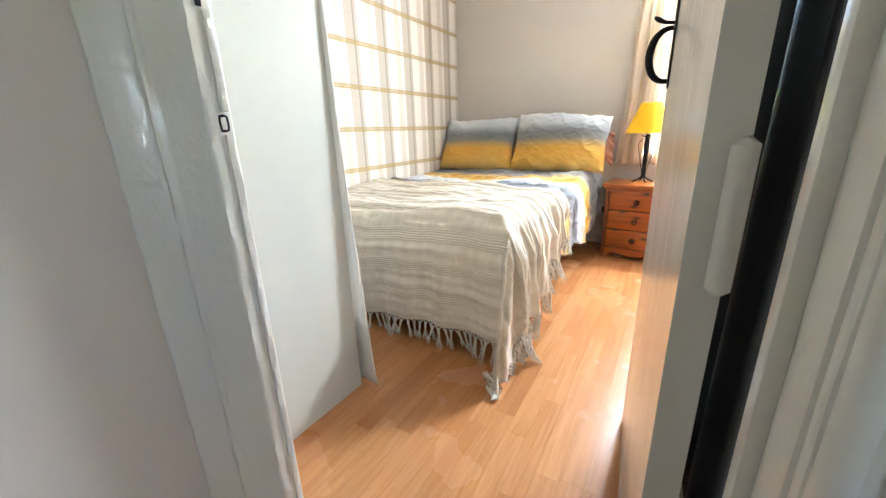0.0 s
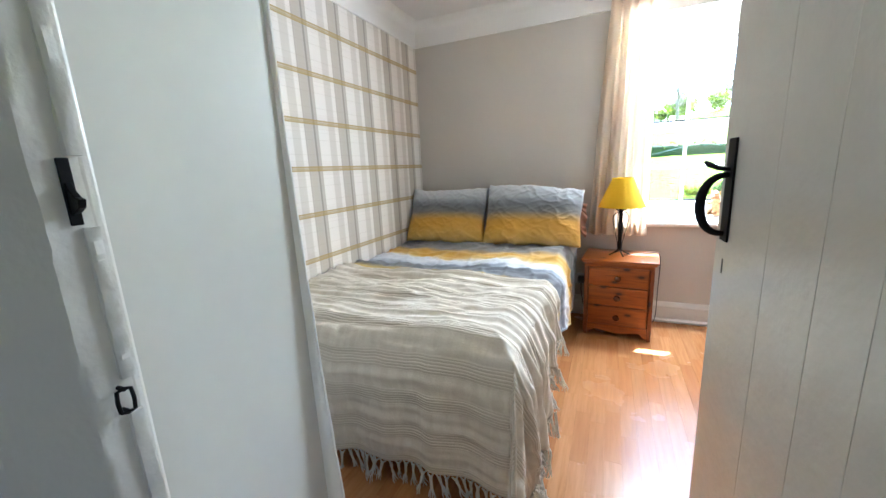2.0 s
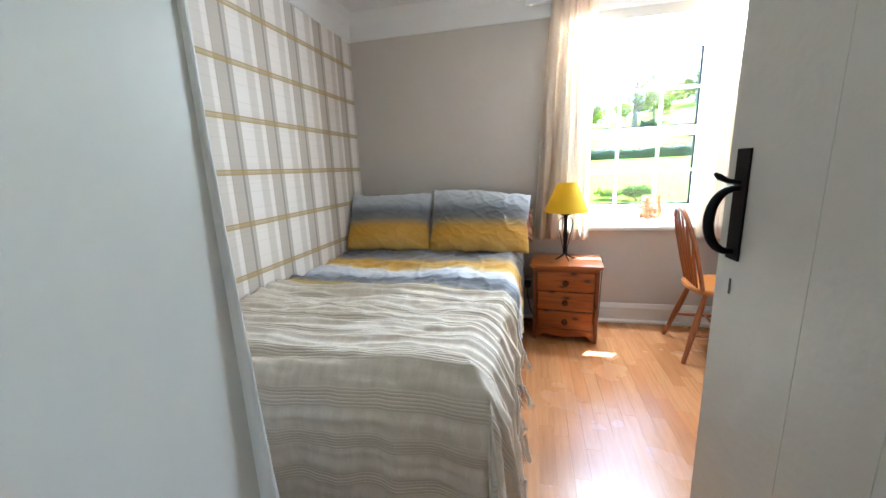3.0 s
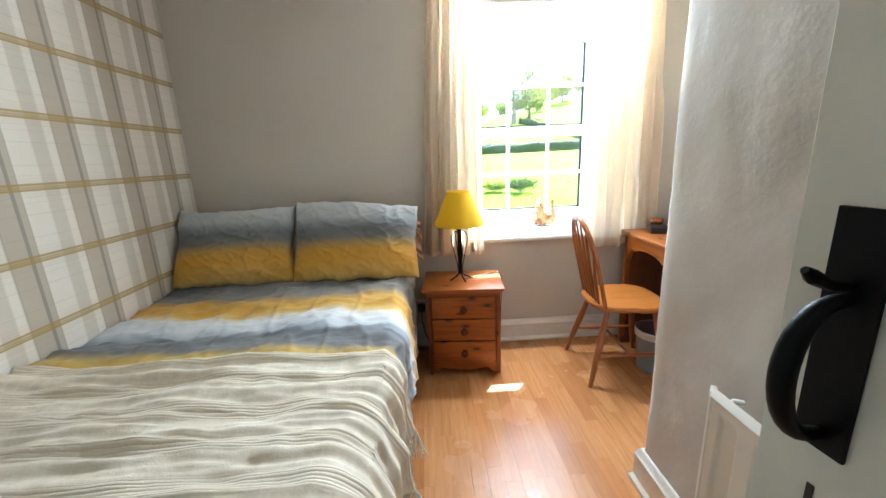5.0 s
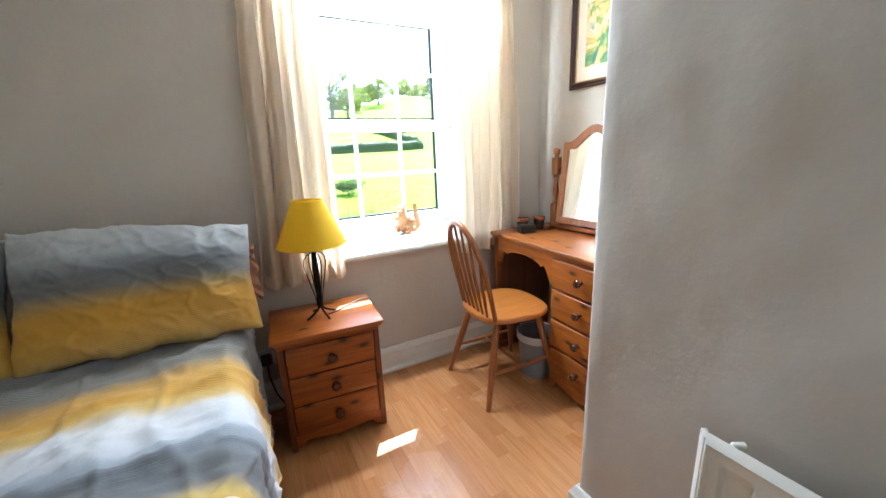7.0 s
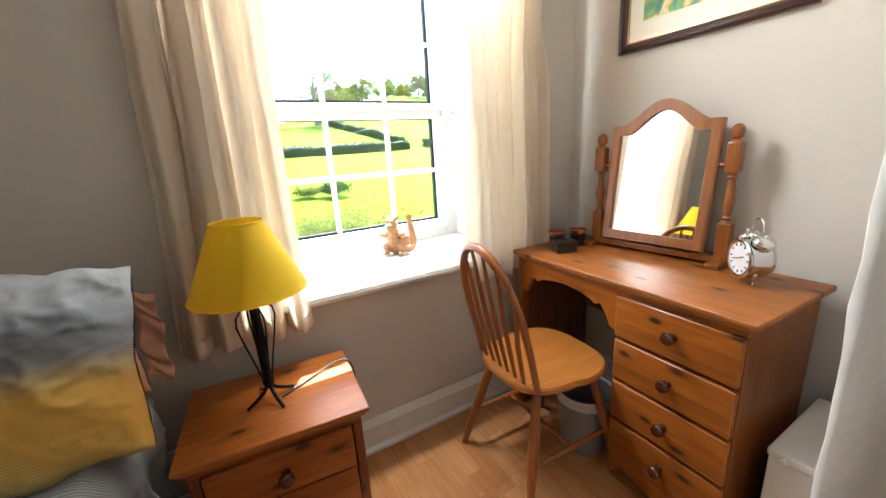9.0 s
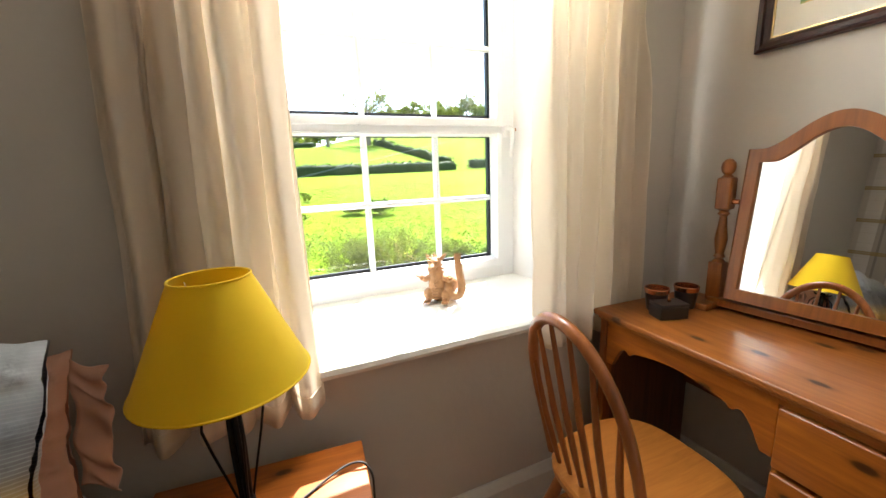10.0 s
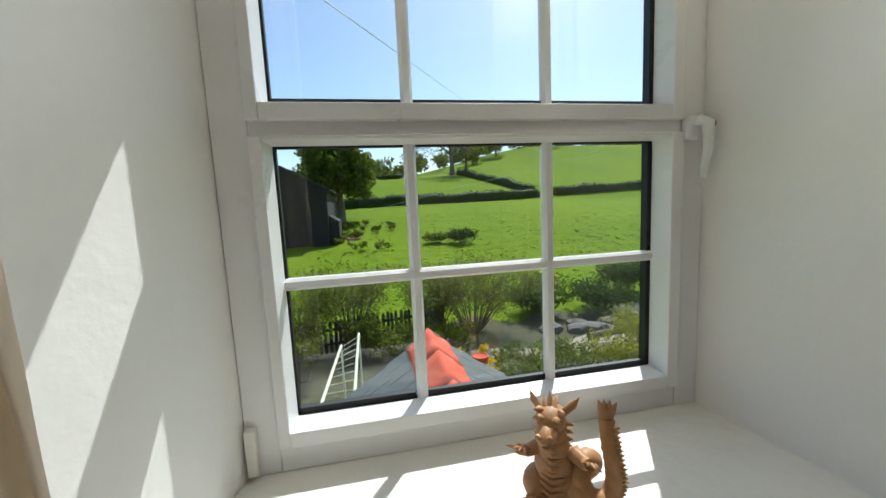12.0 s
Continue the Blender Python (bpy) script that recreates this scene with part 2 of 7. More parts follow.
def laminate(name, island):
    """Beech-look laminate: each strip its own tone, fine grain along y."""
    n = Nodes(name)
    rnd = n.add("NewGeometry").outputs["Random Per Island"] if island else n.random()
    o = n.add("CombineXYZ")
    n.link(n.math("MULTIPLY", rnd, 37.0), o.inputs[2])
    geo = n.add("NewGeometry")
    vec = n.tree.nodes.new("ShaderNodeVectorMath")
    vec.operation = "ADD"
    n.link(geo.outputs["Position"], vec.inputs[0])
    n.link(o.outputs[0], vec.inputs[1])
    mp = n.add("Mapping")
    mp.inputs["Scale"].default_value = (1, 0.06, 1)
    n.link(vec.outputs[0], mp.inputs["Vector"])
    g = n.add("TexNoise", Scale=60.0, Detail=6.0, Roughness=0.65, Distortion=0.5)
    b = n.add("TexNoise", Scale=9.0, Detail=3.0, Distortion=1.0)
    f = n.add("TexNoise", Scale=320.0, Detail=1.0)
    for t in (g, b, f):
        n.link(mp.outputs[0], t.inputs["Vector"])
    light, mid, deep = srgb(202, 150, 98), srgb(180, 122, 70), srgb(146, 90, 46)
    tone = n.ramp(rnd, [(0.0, mid), (0.35, srgb(190, 138, 90)), (0.65, light), (0.85, srgb(168, 114, 68)), (1.0, light)])
    c = n.mix(n.ramp(g.outputs["Fac"], [(0.4, (0, 0, 0)), (0.75, (0.7, 0.7, 0.7))]), tone, deep)
    c = n.mix(n.math("MULTIPLY", b.outputs["Fac"], 0.35), c, mid)
    c = n.mix(n.math("MULTIPLY", f.outputs["Fac"], 0.15), c, deep)
    n.bump(g.outputs["Fac"], 0.03, 0.002)
    wear = n.add("TexNoise", Scale=3.0, Detail=4.0)
    n.link(geo.outputs["Position"], wear.inputs["Vector"])
    return n.done(c, n.math("MULTIPLY_ADD", wear.outputs["Fac"], 0.14, 0.19), 0.0, Specular_IOR_Level=0.45)


def meadow():
    n = Nodes("meadow_grass")
    a, b, d = n.noise(0.05, 4), n.noise(0.9, 6, 0.7), n.noise(9, 4, 0.7)
    c = n.mix(n.ramp(a, [(0.35, (0, 0, 0)), (0.65, (1, 1, 1))]), srgb(106, 130, 15), srgb(122, 142, 22))
    c = n.mix(n.ramp(b, [(0.42, (0, 0, 0)), (0.7, (0.55, 0.55, 0.55))]), c, srgb(72, 90, 18))
    c = n.mix(n.ramp(d, [(0.4, (0, 0, 0)), (0.8, (0.5, 0.5, 0.5))]), c, srgb(54, 66, 16))
    n.bump(b, 0.6, 0.25)
    n.bump(d, 0.6, 0.06)
    return n.done(c, 0.95, 0.0, Specular_IOR_Level=0.08)


M = dict(
    wall=painted("greige_wall", srgb(200, 192, 181), 0.75, 0.03, 0.5, 0.12, 2.6),
    lumpy=painted("lumpy_wall", srgb(196, 188, 177), 0.7, 0.05, 0.34, 0.10, 4.5),
    tartan=tartan_paper(),
    white_wall=painted("white_plaster", srgb(236, 234, 230), 0.7, 0.03, 0.35, 0.12, 3.5),
    ceiling=painted("ceiling_white", srgb(232, 230, 226), 0.8, 0.03, 0.25, 0.12, 2.0),
    hall=painted("hall_wall", srgb(212, 204, 194), 0.75, 0.03, 0.3, 0.1, 2.0),
    gloss=painted("white_gloss", srgb(224, 221, 212), 0.34, 0.05, 0.5, 0.18, 6.0, 0.2),
    door=painted("door_gloss", srgb(222, 219, 210), 0.22, 0.04, 0.4, 0.14, 4.0, 0.35),
    board=painted("board_white", srgb(204, 204, 196), 0.5, 0.03, 0.08, 0.05, 1.5),
    pvc=painted("white_pvc", srgb(232, 232, 232), 0.3, 0.02, 0.03, 0.03, 5.0),
    rubber=plain("black_gasket", (0.012, 0.012, 0.014, 1), 0.55),
    radiator=painted("radiator_enamel", srgb(228, 224, 214), 0.32, 0.03, 0.06, 0.05, 8.0),
    floor=laminate("floor_laminate", False),
    floor_far=laminate("floor_laminate_far", True),
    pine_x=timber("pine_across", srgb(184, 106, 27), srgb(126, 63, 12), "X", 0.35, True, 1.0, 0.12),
    # bedside pine: backlit front and sides darkened, top lightened, in the colours
    backlit_x=timber("backlit_pine_across", srgb(176, 92, 9), srgb(104, 46, 5), "X", 0.38, True, 1.0, 0.05),
    backlit_z=timber("backlit_pine_upright", srgb(142, 68, 7), srgb(80, 33, 4), "Z", 0.38, True, 1.0, 0.05),
    lit_top=timber("lit_pine_top", srgb(198, 114, 36), srgb(140, 70, 16), "X", 0.36, True, 1.0, 0.1, True),
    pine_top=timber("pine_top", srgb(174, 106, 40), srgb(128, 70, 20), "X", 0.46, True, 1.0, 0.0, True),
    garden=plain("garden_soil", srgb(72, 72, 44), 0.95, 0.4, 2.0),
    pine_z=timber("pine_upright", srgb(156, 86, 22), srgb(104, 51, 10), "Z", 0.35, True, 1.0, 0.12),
    # darker pine for backs, carcasses and knee space, their shade put into the colour
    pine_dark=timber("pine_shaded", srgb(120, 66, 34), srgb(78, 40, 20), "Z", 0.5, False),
    knob=timber("turned_knob", srgb(88, 42, 16), srgb(56, 26, 10), "Z", 0.24, False),
    beech=timber("beech_seat", srgb(192, 124, 50), srgb(156, 90, 32), "X", 0.36, False),
    beech_z=timber("beech_turned", srgb(164, 96, 42), srgb(122, 66, 26), "Z", 0.3, False),
    mirror_wood=timber("mirror_pine", srgb(156, 92, 32), srgb(112, 60, 18), "Z", 0.3, False),
    mahogany=timber("mahogany", srgb(70, 32, 26), srgb(38, 16, 14), "Y", 0.3, False),
    iron=metal("black_iron", (0.02, 0.02, 0.021, 1), 0.5),
    chrome=metal("chrome", (0.72, 0.72, 0.72, 1), 0.12, 0.04),
    copper=metal("copper", (0.60, 0.28, 0.14, 1), 0.22),
    black=plain("black_lacquer", (0.012, 0.011, 0.011, 1), 0.3),
    flex=plain("black_flex", (0.01, 0.01, 0.01, 1), 0.5),
    mirror=Nodes("mirror_glass").done((0.92, 0.93, 0.93, 1), 0.01, 1.0),
    shade=woven("yellow_shade", srgb(236, 204, 12), 0.85, 1500, 0.04, 0.12, 0.1, 0.42),
    curtain=woven("cream_curtain", srgb(244, 234, 219), 0.92, 1400, 0.04, 0.22, 0.15, 0.6),
    white_cloth=woven("white_cloth", srgb(234, 232, 226), 0.9, 1200, 0.03, 0.2, 0.15, 0.45),
    pink=woven("peach_frill", srgb(226, 176, 148), 0.9, 1200, 0.05, 0.2, 0.15, 0.2),
    mattress=woven("mattress_ticking", srgb(150, 140, 128), 0.92, 1000),
    divan=woven("divan_cloth", srgb(96, 88, 82), 0.95, 900),
    throw=throw_cotton(),
    fringe=woven("cotton_fringe", srgb(222, 216, 202), 0.95, 700, 0.06, 0.4),
    duvet=striped_cotton("striped_duvet", "Y", 1.35, 3.35, [
        (0.0, srgb(205, 162, 62)), (0.36, srgb(205, 160, 58)), (0.425, srgb(203, 162, 66)), (0.45, srgb(196, 168, 92)), (0.472, srgb(120, 120, 122)), (0.52, srgb(108, 112, 118)),
        (0.545, srgb(158, 164, 176)), (0.575, srgb(208, 210, 216)), (0.622, srgb(218, 218, 220)), (0.645, srgb(212, 182, 104)), (0.665, srgb(204, 156, 46)), (0.712, srgb(198, 152, 52)),
        (0.742, srgb(124, 120, 112)), (0.81, srgb(114, 118, 122)), (0.87, srgb(168, 172, 178)), (1.0, srgb(190, 192, 196))]),
    pillow=striped_cotton("striped_pillow", "Z", 0.0, 0.455, [
        (0.0, srgb(186, 158, 84)), (0.08, srgb(204, 162, 60)), (0.24, srgb(202, 154, 46)), (0.36, srgb(196, 150, 54)), (0.44, srgb(160, 136, 84)), (0.51, srgb(116, 114, 110)), (0.62, srgb(112, 114, 118)),
        (0.70, srgb(140, 144, 148)), (0.78, srgb(176, 180, 184)), (1.0, srgb(196, 198, 200))]),
    mat_board=plain("mount_board", srgb(232, 228, 214), 0.8, 0.02),
    gilt=metal("gilt_line", (0.55, 0.42, 0.2, 1), 0.35),
    dragon=plain("carved_resin", srgb(168, 124, 82), 0.55, 0.4, 60.0),
    clock_face=plain("clock_face", srgb(235, 235, 232), 0.4, 0.01),
    bin=plain("grey_bin", srgb(128, 130, 134), 0.4, 0.05),
    white_box=painted("white_box_paint", srgb(226, 224, 216), 0.45, 0.03, 0.1, 0.06, 5.0),
    bulb=plain("bulb_glass", srgb(235, 235, 232), 0.15, 0.02),
    meadow=meadow(),
    earth=plain("bare_earth", srgb(120, 96, 72), 0.95, 0.3, 3.0),
    stone=plain("field_stone", srgb(112, 106, 96), 0.9, 0.25, 5.0),
    gravel=plain("track_gravel", srgb(146, 134, 116), 0.95, 0.25, 5.0),
    barn=timber("barn_cladding", srgb(58, 52, 50), srgb(30, 27, 27), "Z", 0.85, False, 0.2, 0.0),
    barn_roof=plain("barn_roof_sheet", srgb(64, 66, 70), 0.7, 0.15, 2.0),
    bark=plain("bark", srgb(116, 104, 88), 0.95, 0.3, 7.0),
    fence=timber("fence_timber", srgb(86, 78, 70), srgb(48, 43, 40), "Z", 0.9, False, 0.3, 0.0),
    white_rail=plain("white_rail", srgb(220, 218, 190), 0.5, 0.06),
    terracotta=plain("terracotta", srgb(202, 86, 58), 0.85, 0.25, 9.0),
    mortar=plain("lime_mortar", srgb(150, 120, 100), 0.95, 0.2, 14.0),
    slate=plain("roof_slate", srgb(92, 95, 92), 0.6, 0.15, 6.0),
    wire=plain("wire_grey", srgb(190, 190, 190), 0.5),
    leaf=leafy("tree_leaves", srgb(88, 110, 32), srgb(148, 158, 54)),
    leaf_dark=leafy("hedge_leaves", srgb(56, 80, 32), srgb(92, 112, 46)),
    leaf_spring=leafy("spring_leaves", srgb(110, 124, 52), srgb(150, 150, 74)),
    leaf_yellow=leafy("yellow_flowers", srgb(226, 190, 20), srgb(240, 210, 50), 0.2),
    leaf_lime=leafy("lime_shrub", srgb(140, 150, 40), srgb(190, 184, 60), 0.3),
)


def window_glass():
    n = Nodes("window_glass")
    glass = n.add("BsdfGlossy", Roughness=0.0)
    clear = n.add("BsdfTransparent")
    clear.inputs["Color"].default_value = (0.96, 0.975, 0.97, 1)
    s = n.add("MixShader")
    s.inputs[0].default_value = 0.045
    n.link(clear.outputs[0], s.inputs[1])
    n.link(glass.outputs[0], s.inputs[2])
    n.link(s.outputs[0], n.tree.nodes["Material Output"].inputs["Surface"])
    return n.mat


M["glass"] = window_glass()


def watercolour():
    n = Nodes("watercolour_print")
    a = n.noise(9, 4, 0.6, (1, 1, 1), 1.5)
    c = n.ramp(a, [(0.3, srgb(70, 130, 120)), (0.42, srgb(120, 165, 100)), (0.5, srgb(215, 190, 110)), (0.58, srgb(226, 214, 180)), (0.7, srgb(110, 160, 150))])
    return n.done(c, 0.6)


M["print"] = watercolour()



# ---- mesh helpers ----
def finish(bm, name, material, smooth):
    me = bpy.data.meshes.new(name)
    bm.normal_update()
    bm.to_mesh(me)
    bm.free()
    me.materials.append(material)
    if smooth:
        me.shade_smooth() if smooth is True else me.set_sharp_from_angle(angle=radians(smooth))
    return me


def part(name, bm, material, parent=None, label="", m=None, smooth=20):
    """Links a bmesh as ONE mesh object, under a thing or a part if given."""
    ob = new(name, finish(bm, name, material, smooth))
    if parent is not None:
        ob.parent = parent
    if m is not None:
        ob.matrix_local = m
    return tagged(ob, label)


def share(name, mesh, parent, m, label=""):
    ob = new(name, mesh)
    ob.parent = parent
    ob.matrix_local = m
    return tagged(ob, label)


def thing(name, m, label, category, group="", kind=""):
    ob = new(name)
    ob.empty_display_size = 0.1
    ob.matrix_world = m
    return tagged(ob, label, category, group, kind)


def solid(name, bm, material, label="", category="", kind="", group="", m=None, smooth=20):
    ob = part(name, bm, material, None, "", m, smooth)
    return tagged(ob, label, category, group, kind)


def box(x0, x1, y0, y1, z0, z1, bevel=0.0, segs=2, bm=None):
    own = bmesh.new()
    r = bmesh.ops.create_cube(own, size=1.0)
    for v in r["verts"]:
        v.co = Vector(((x0 + x1) / 2 + v.co.x * (x1 - x0), (y0 + y1) / 2 + v.co.y * (y1 - y0), (z0 + z1) / 2 + v.co.z * (z1 - z0)))
    if bevel:
        bmesh.ops.bevel(own, geom=own.edges[:], offset=bevel, segments=segs, profile=0.5, affect="EDGES")
    return join(bm, own) if bm is not None else own


def join(bm, other, m=None):
    """Adds another bmesh to bm, and frees it."""
    if m is not None:
        bmesh.ops.transform(other, matrix=m, verts=other.verts[:])
    made = [bm.verts.new(v.co) for v in other.verts]
    other.verts.index_update()
    for f in other.faces:
        try:
            nf = bm.faces.new([made[v.index] for v in f.verts])
            nf.smooth = f.smooth
        except ValueError:
            pass
    other.free()
    return bm


def lathe(profile, segs=24, bm=None, m=None):
    """Turned shape from (radius, height) pairs about z."""
    own = bmesh.new()
    rings = []
    for r, z in profile:
        if r < 1e-5:
            rings.append([own.verts.new((0, 0, z))])
        else:
            rings.append([own.verts.new((r * math.cos(2 * math.pi * i / segs), r * math.sin(2 * math.pi * i / segs), z)) for i in range(segs)])
    for a, b in zip(rings, rings[1:]):
        for i in range(segs):
            j = (i + 1) % segs
            q = [a[i % len(a)], a[j % len(a)], b[j % len(b)], b[i % len(b)]]
            q = list(dict.fromkeys(q))
            if len(q) > 2:
                own.faces.new(q)
    if len(rings[0]) > 2 and len(rings[-1]) > 2:
        # a hollow ring: close the section on itself
        for i in range(segs):
            j = (i + 1) % segs
            own.faces.new((rings[-1][i], rings[-1][j], rings[0][j], rings[0][i]))
        bmesh.ops.recalc_face_normals(own, faces=own.faces[:])
        rings = [[], []]
    for ring, flip in ((rings[0], True), (rings[-1], False)):
        if len(ring) > 2:
            own.faces.new(ring[::-1] if flip else ring)
    if m is not None:
        bmesh.ops.transform(own, matrix=m, verts=own.verts[:])
    return join(bm, own) if bm is not None else own


def tube(points, radius, segs=14, bm=None, flat=1.0):
    """A rod along points; radius may be a list."""
    own = bmesh.new()
    segs = segs if segs <= 8 else 20
    pts = [Vector(p) for p in points]
    rad = radius if isinstance(radius, (list, tuple)) else [radius] * len(pts)
    up = None
    rings = []
    for i, p in enumerate(pts):
        t = (pts[min(i + 1, len(pts) - 1)] - pts[max(i - 1, 0)]).normalized()
        if up is None:
            up = Vector((0, 0, 1)) if abs(t.z) < 0.9 else Vector((1, 0, 0))
        side = t.cross(up).normalized()
        up = side.cross(t).normalized()
        rings.append([own.verts.new(p + side * (rad[i] * flat * math.cos(2 * math.pi * k / segs)) + up * (rad[i] * math.sin(2 * math.pi * k / segs))) for k in range(segs)])
    for a, b in zip(rings, rings[1:]):
        for k in range(segs):
            own.faces.new((a[k], b[k], b[(k + 1) % segs], a[(k + 1) % segs]))
    own.faces.new(rings[0])
    own.faces.new(rings[-1][::-1])
    bmesh.ops.recalc_face_normals(own, faces=own.faces[:])
    return join(bm, own) if bm is not None else own


def prism(outline, depth, m=None, bevel=0.0, bm=None):
    """A plate: an outline in x, z, pushed along y from 0 to depth."""
    own = bmesh.new()
    a = [own.verts.new((x, 0, z)) for x, z in outline]
    b = [own.verts.new((x, depth, z)) for x, z in outline]
    n = len(outline)
    own.faces.new(a)
    own.faces.new(b[::-1])
    for i in range(n):
        own.faces.new((a[i], b[i], b[(i + 1) % n], a[(i + 1) % n]))
    bmesh.ops.recalc_face_normals(own, faces=own.faces[:])
    if bevel:
        sharp = [e for e in own.edges if abs(e.verts[0].co.y - e.verts[1].co.y) < 1e-6]
        bmesh.ops.bevel(own, geom=sharp, offset=bevel, segments=2, profile=0.5, affect="EDGES")
    if m is not None:
        bmesh.ops.transform(own, matrix=m, verts=own.verts[:])
    return join(bm, own) if bm is not None else own


def sheet(nu, nv, place, thick=0.0, bm=None):
    """A grid of nu by nv cells placed by a function of u, v in 0..1; thick gives it a back."""
    own = bmesh.new()
    grid = [[own.verts.new(place(i / nu, j / nv)) for i in range(nu + 1)] for j in range(nv + 1)]
    for j in range(nv):
        for i in range(nu):
            own.faces.new((grid[j][i], grid[j][i + 1], grid[j + 1][i + 1], grid[j + 1][i]))
    if thick:
        own.normal_update()
        normals = [[v.normal.copy() for v in row] for row in grid]
        back = [[own.verts.new(grid[j][i].co - normals[j][i] * thick) for i in range(nu + 1)] for j in range(nv + 1)]
        for j in range(nv):
            for i in range(nu):
                own.faces.new((back[j][i], back[j + 1][i], back[j + 1][i + 1], back[j][i + 1]))
        rim = [(grid[0][i], back[0][i]) for i in range(nu + 1)] + [(grid[j][nu], back[j][nu]) for j in range(1, nv + 1)]
        rim += [(grid[nv][i], back[nv][i]) for i in range(nu - 1, -1, -1)] + [(grid[j][0], back[j][0]) for j in range(nv - 1, 0, -1)]
        for (a, c), (b, d) in zip(rim, rim[1:] + rim[:1]):
            own.faces.new((a, c, d, b))
    for f in own.faces:
        f.smooth = True
    return join(bm, own) if bm is not None else own


def fbm(x, y, z=0.0, octaves=4):
    return noise.fractal((x, y, z), 0.9, 2.0, octaves)


def sweep(profile, path, closed=False):
    """A moulding: a profile (out, up) carried along a plan path of (x, y), mitred; out is to the right of the way walked."""
    own = bmesh.new()
    pts = [Vector((x, y)) for x, y in path]
    n = len(pts)
    rings = []
    for i, p in enumerate(pts):
        d0 = (p - pts[i - 1]).normalized() if i or closed else (pts[1] - p).normalized()
        d1 = (pts[(i + 1) % n] - p).normalized() if i < n - 1 or closed else d0
        n0, n1 = Vector((d0.y, -d0.x)), Vector((d1.y, -d1.x))
        k = (n0 + n1)
        k = k / max(k.dot(n0), 0.2)
        rings.append([own.verts.new((p.x + k.x * o, p.y + k.y * o, u)) for o, u in profile])
    m = len(profile)
    for i in range(n if closed else n - 1):
        a, b = rings[i], rings[(i + 1) % n]
        for j in range(m):
            own.faces.new((a[j], b[j], b[(j + 1) % m], a[(j + 1) % m]))
    if not closed:
        own.faces.new(rings[0][::-1])
        own.faces.new(rings[-1])
    bmesh.ops.recalc_face_normals(own, faces=own.faces[:])
    return own


# ---- the room: plan in metres ----
WEST, EAST, NORTH, DOORWALL = -1.74, 1.42, 3.37, 0.50
BREAST_X, BREAST_Y = 0.487, 2.135
CEIL, BAND = 2.37, 2.19
WX0, WX1, WZ0, WZ1, WY = -0.012, 1.008, 0.757, 2.125, 3.84
SPLAY = 0.08
DX0, DX1, DTOP = -0.665, 0.154, 2.02
HALL_Y = 0.38


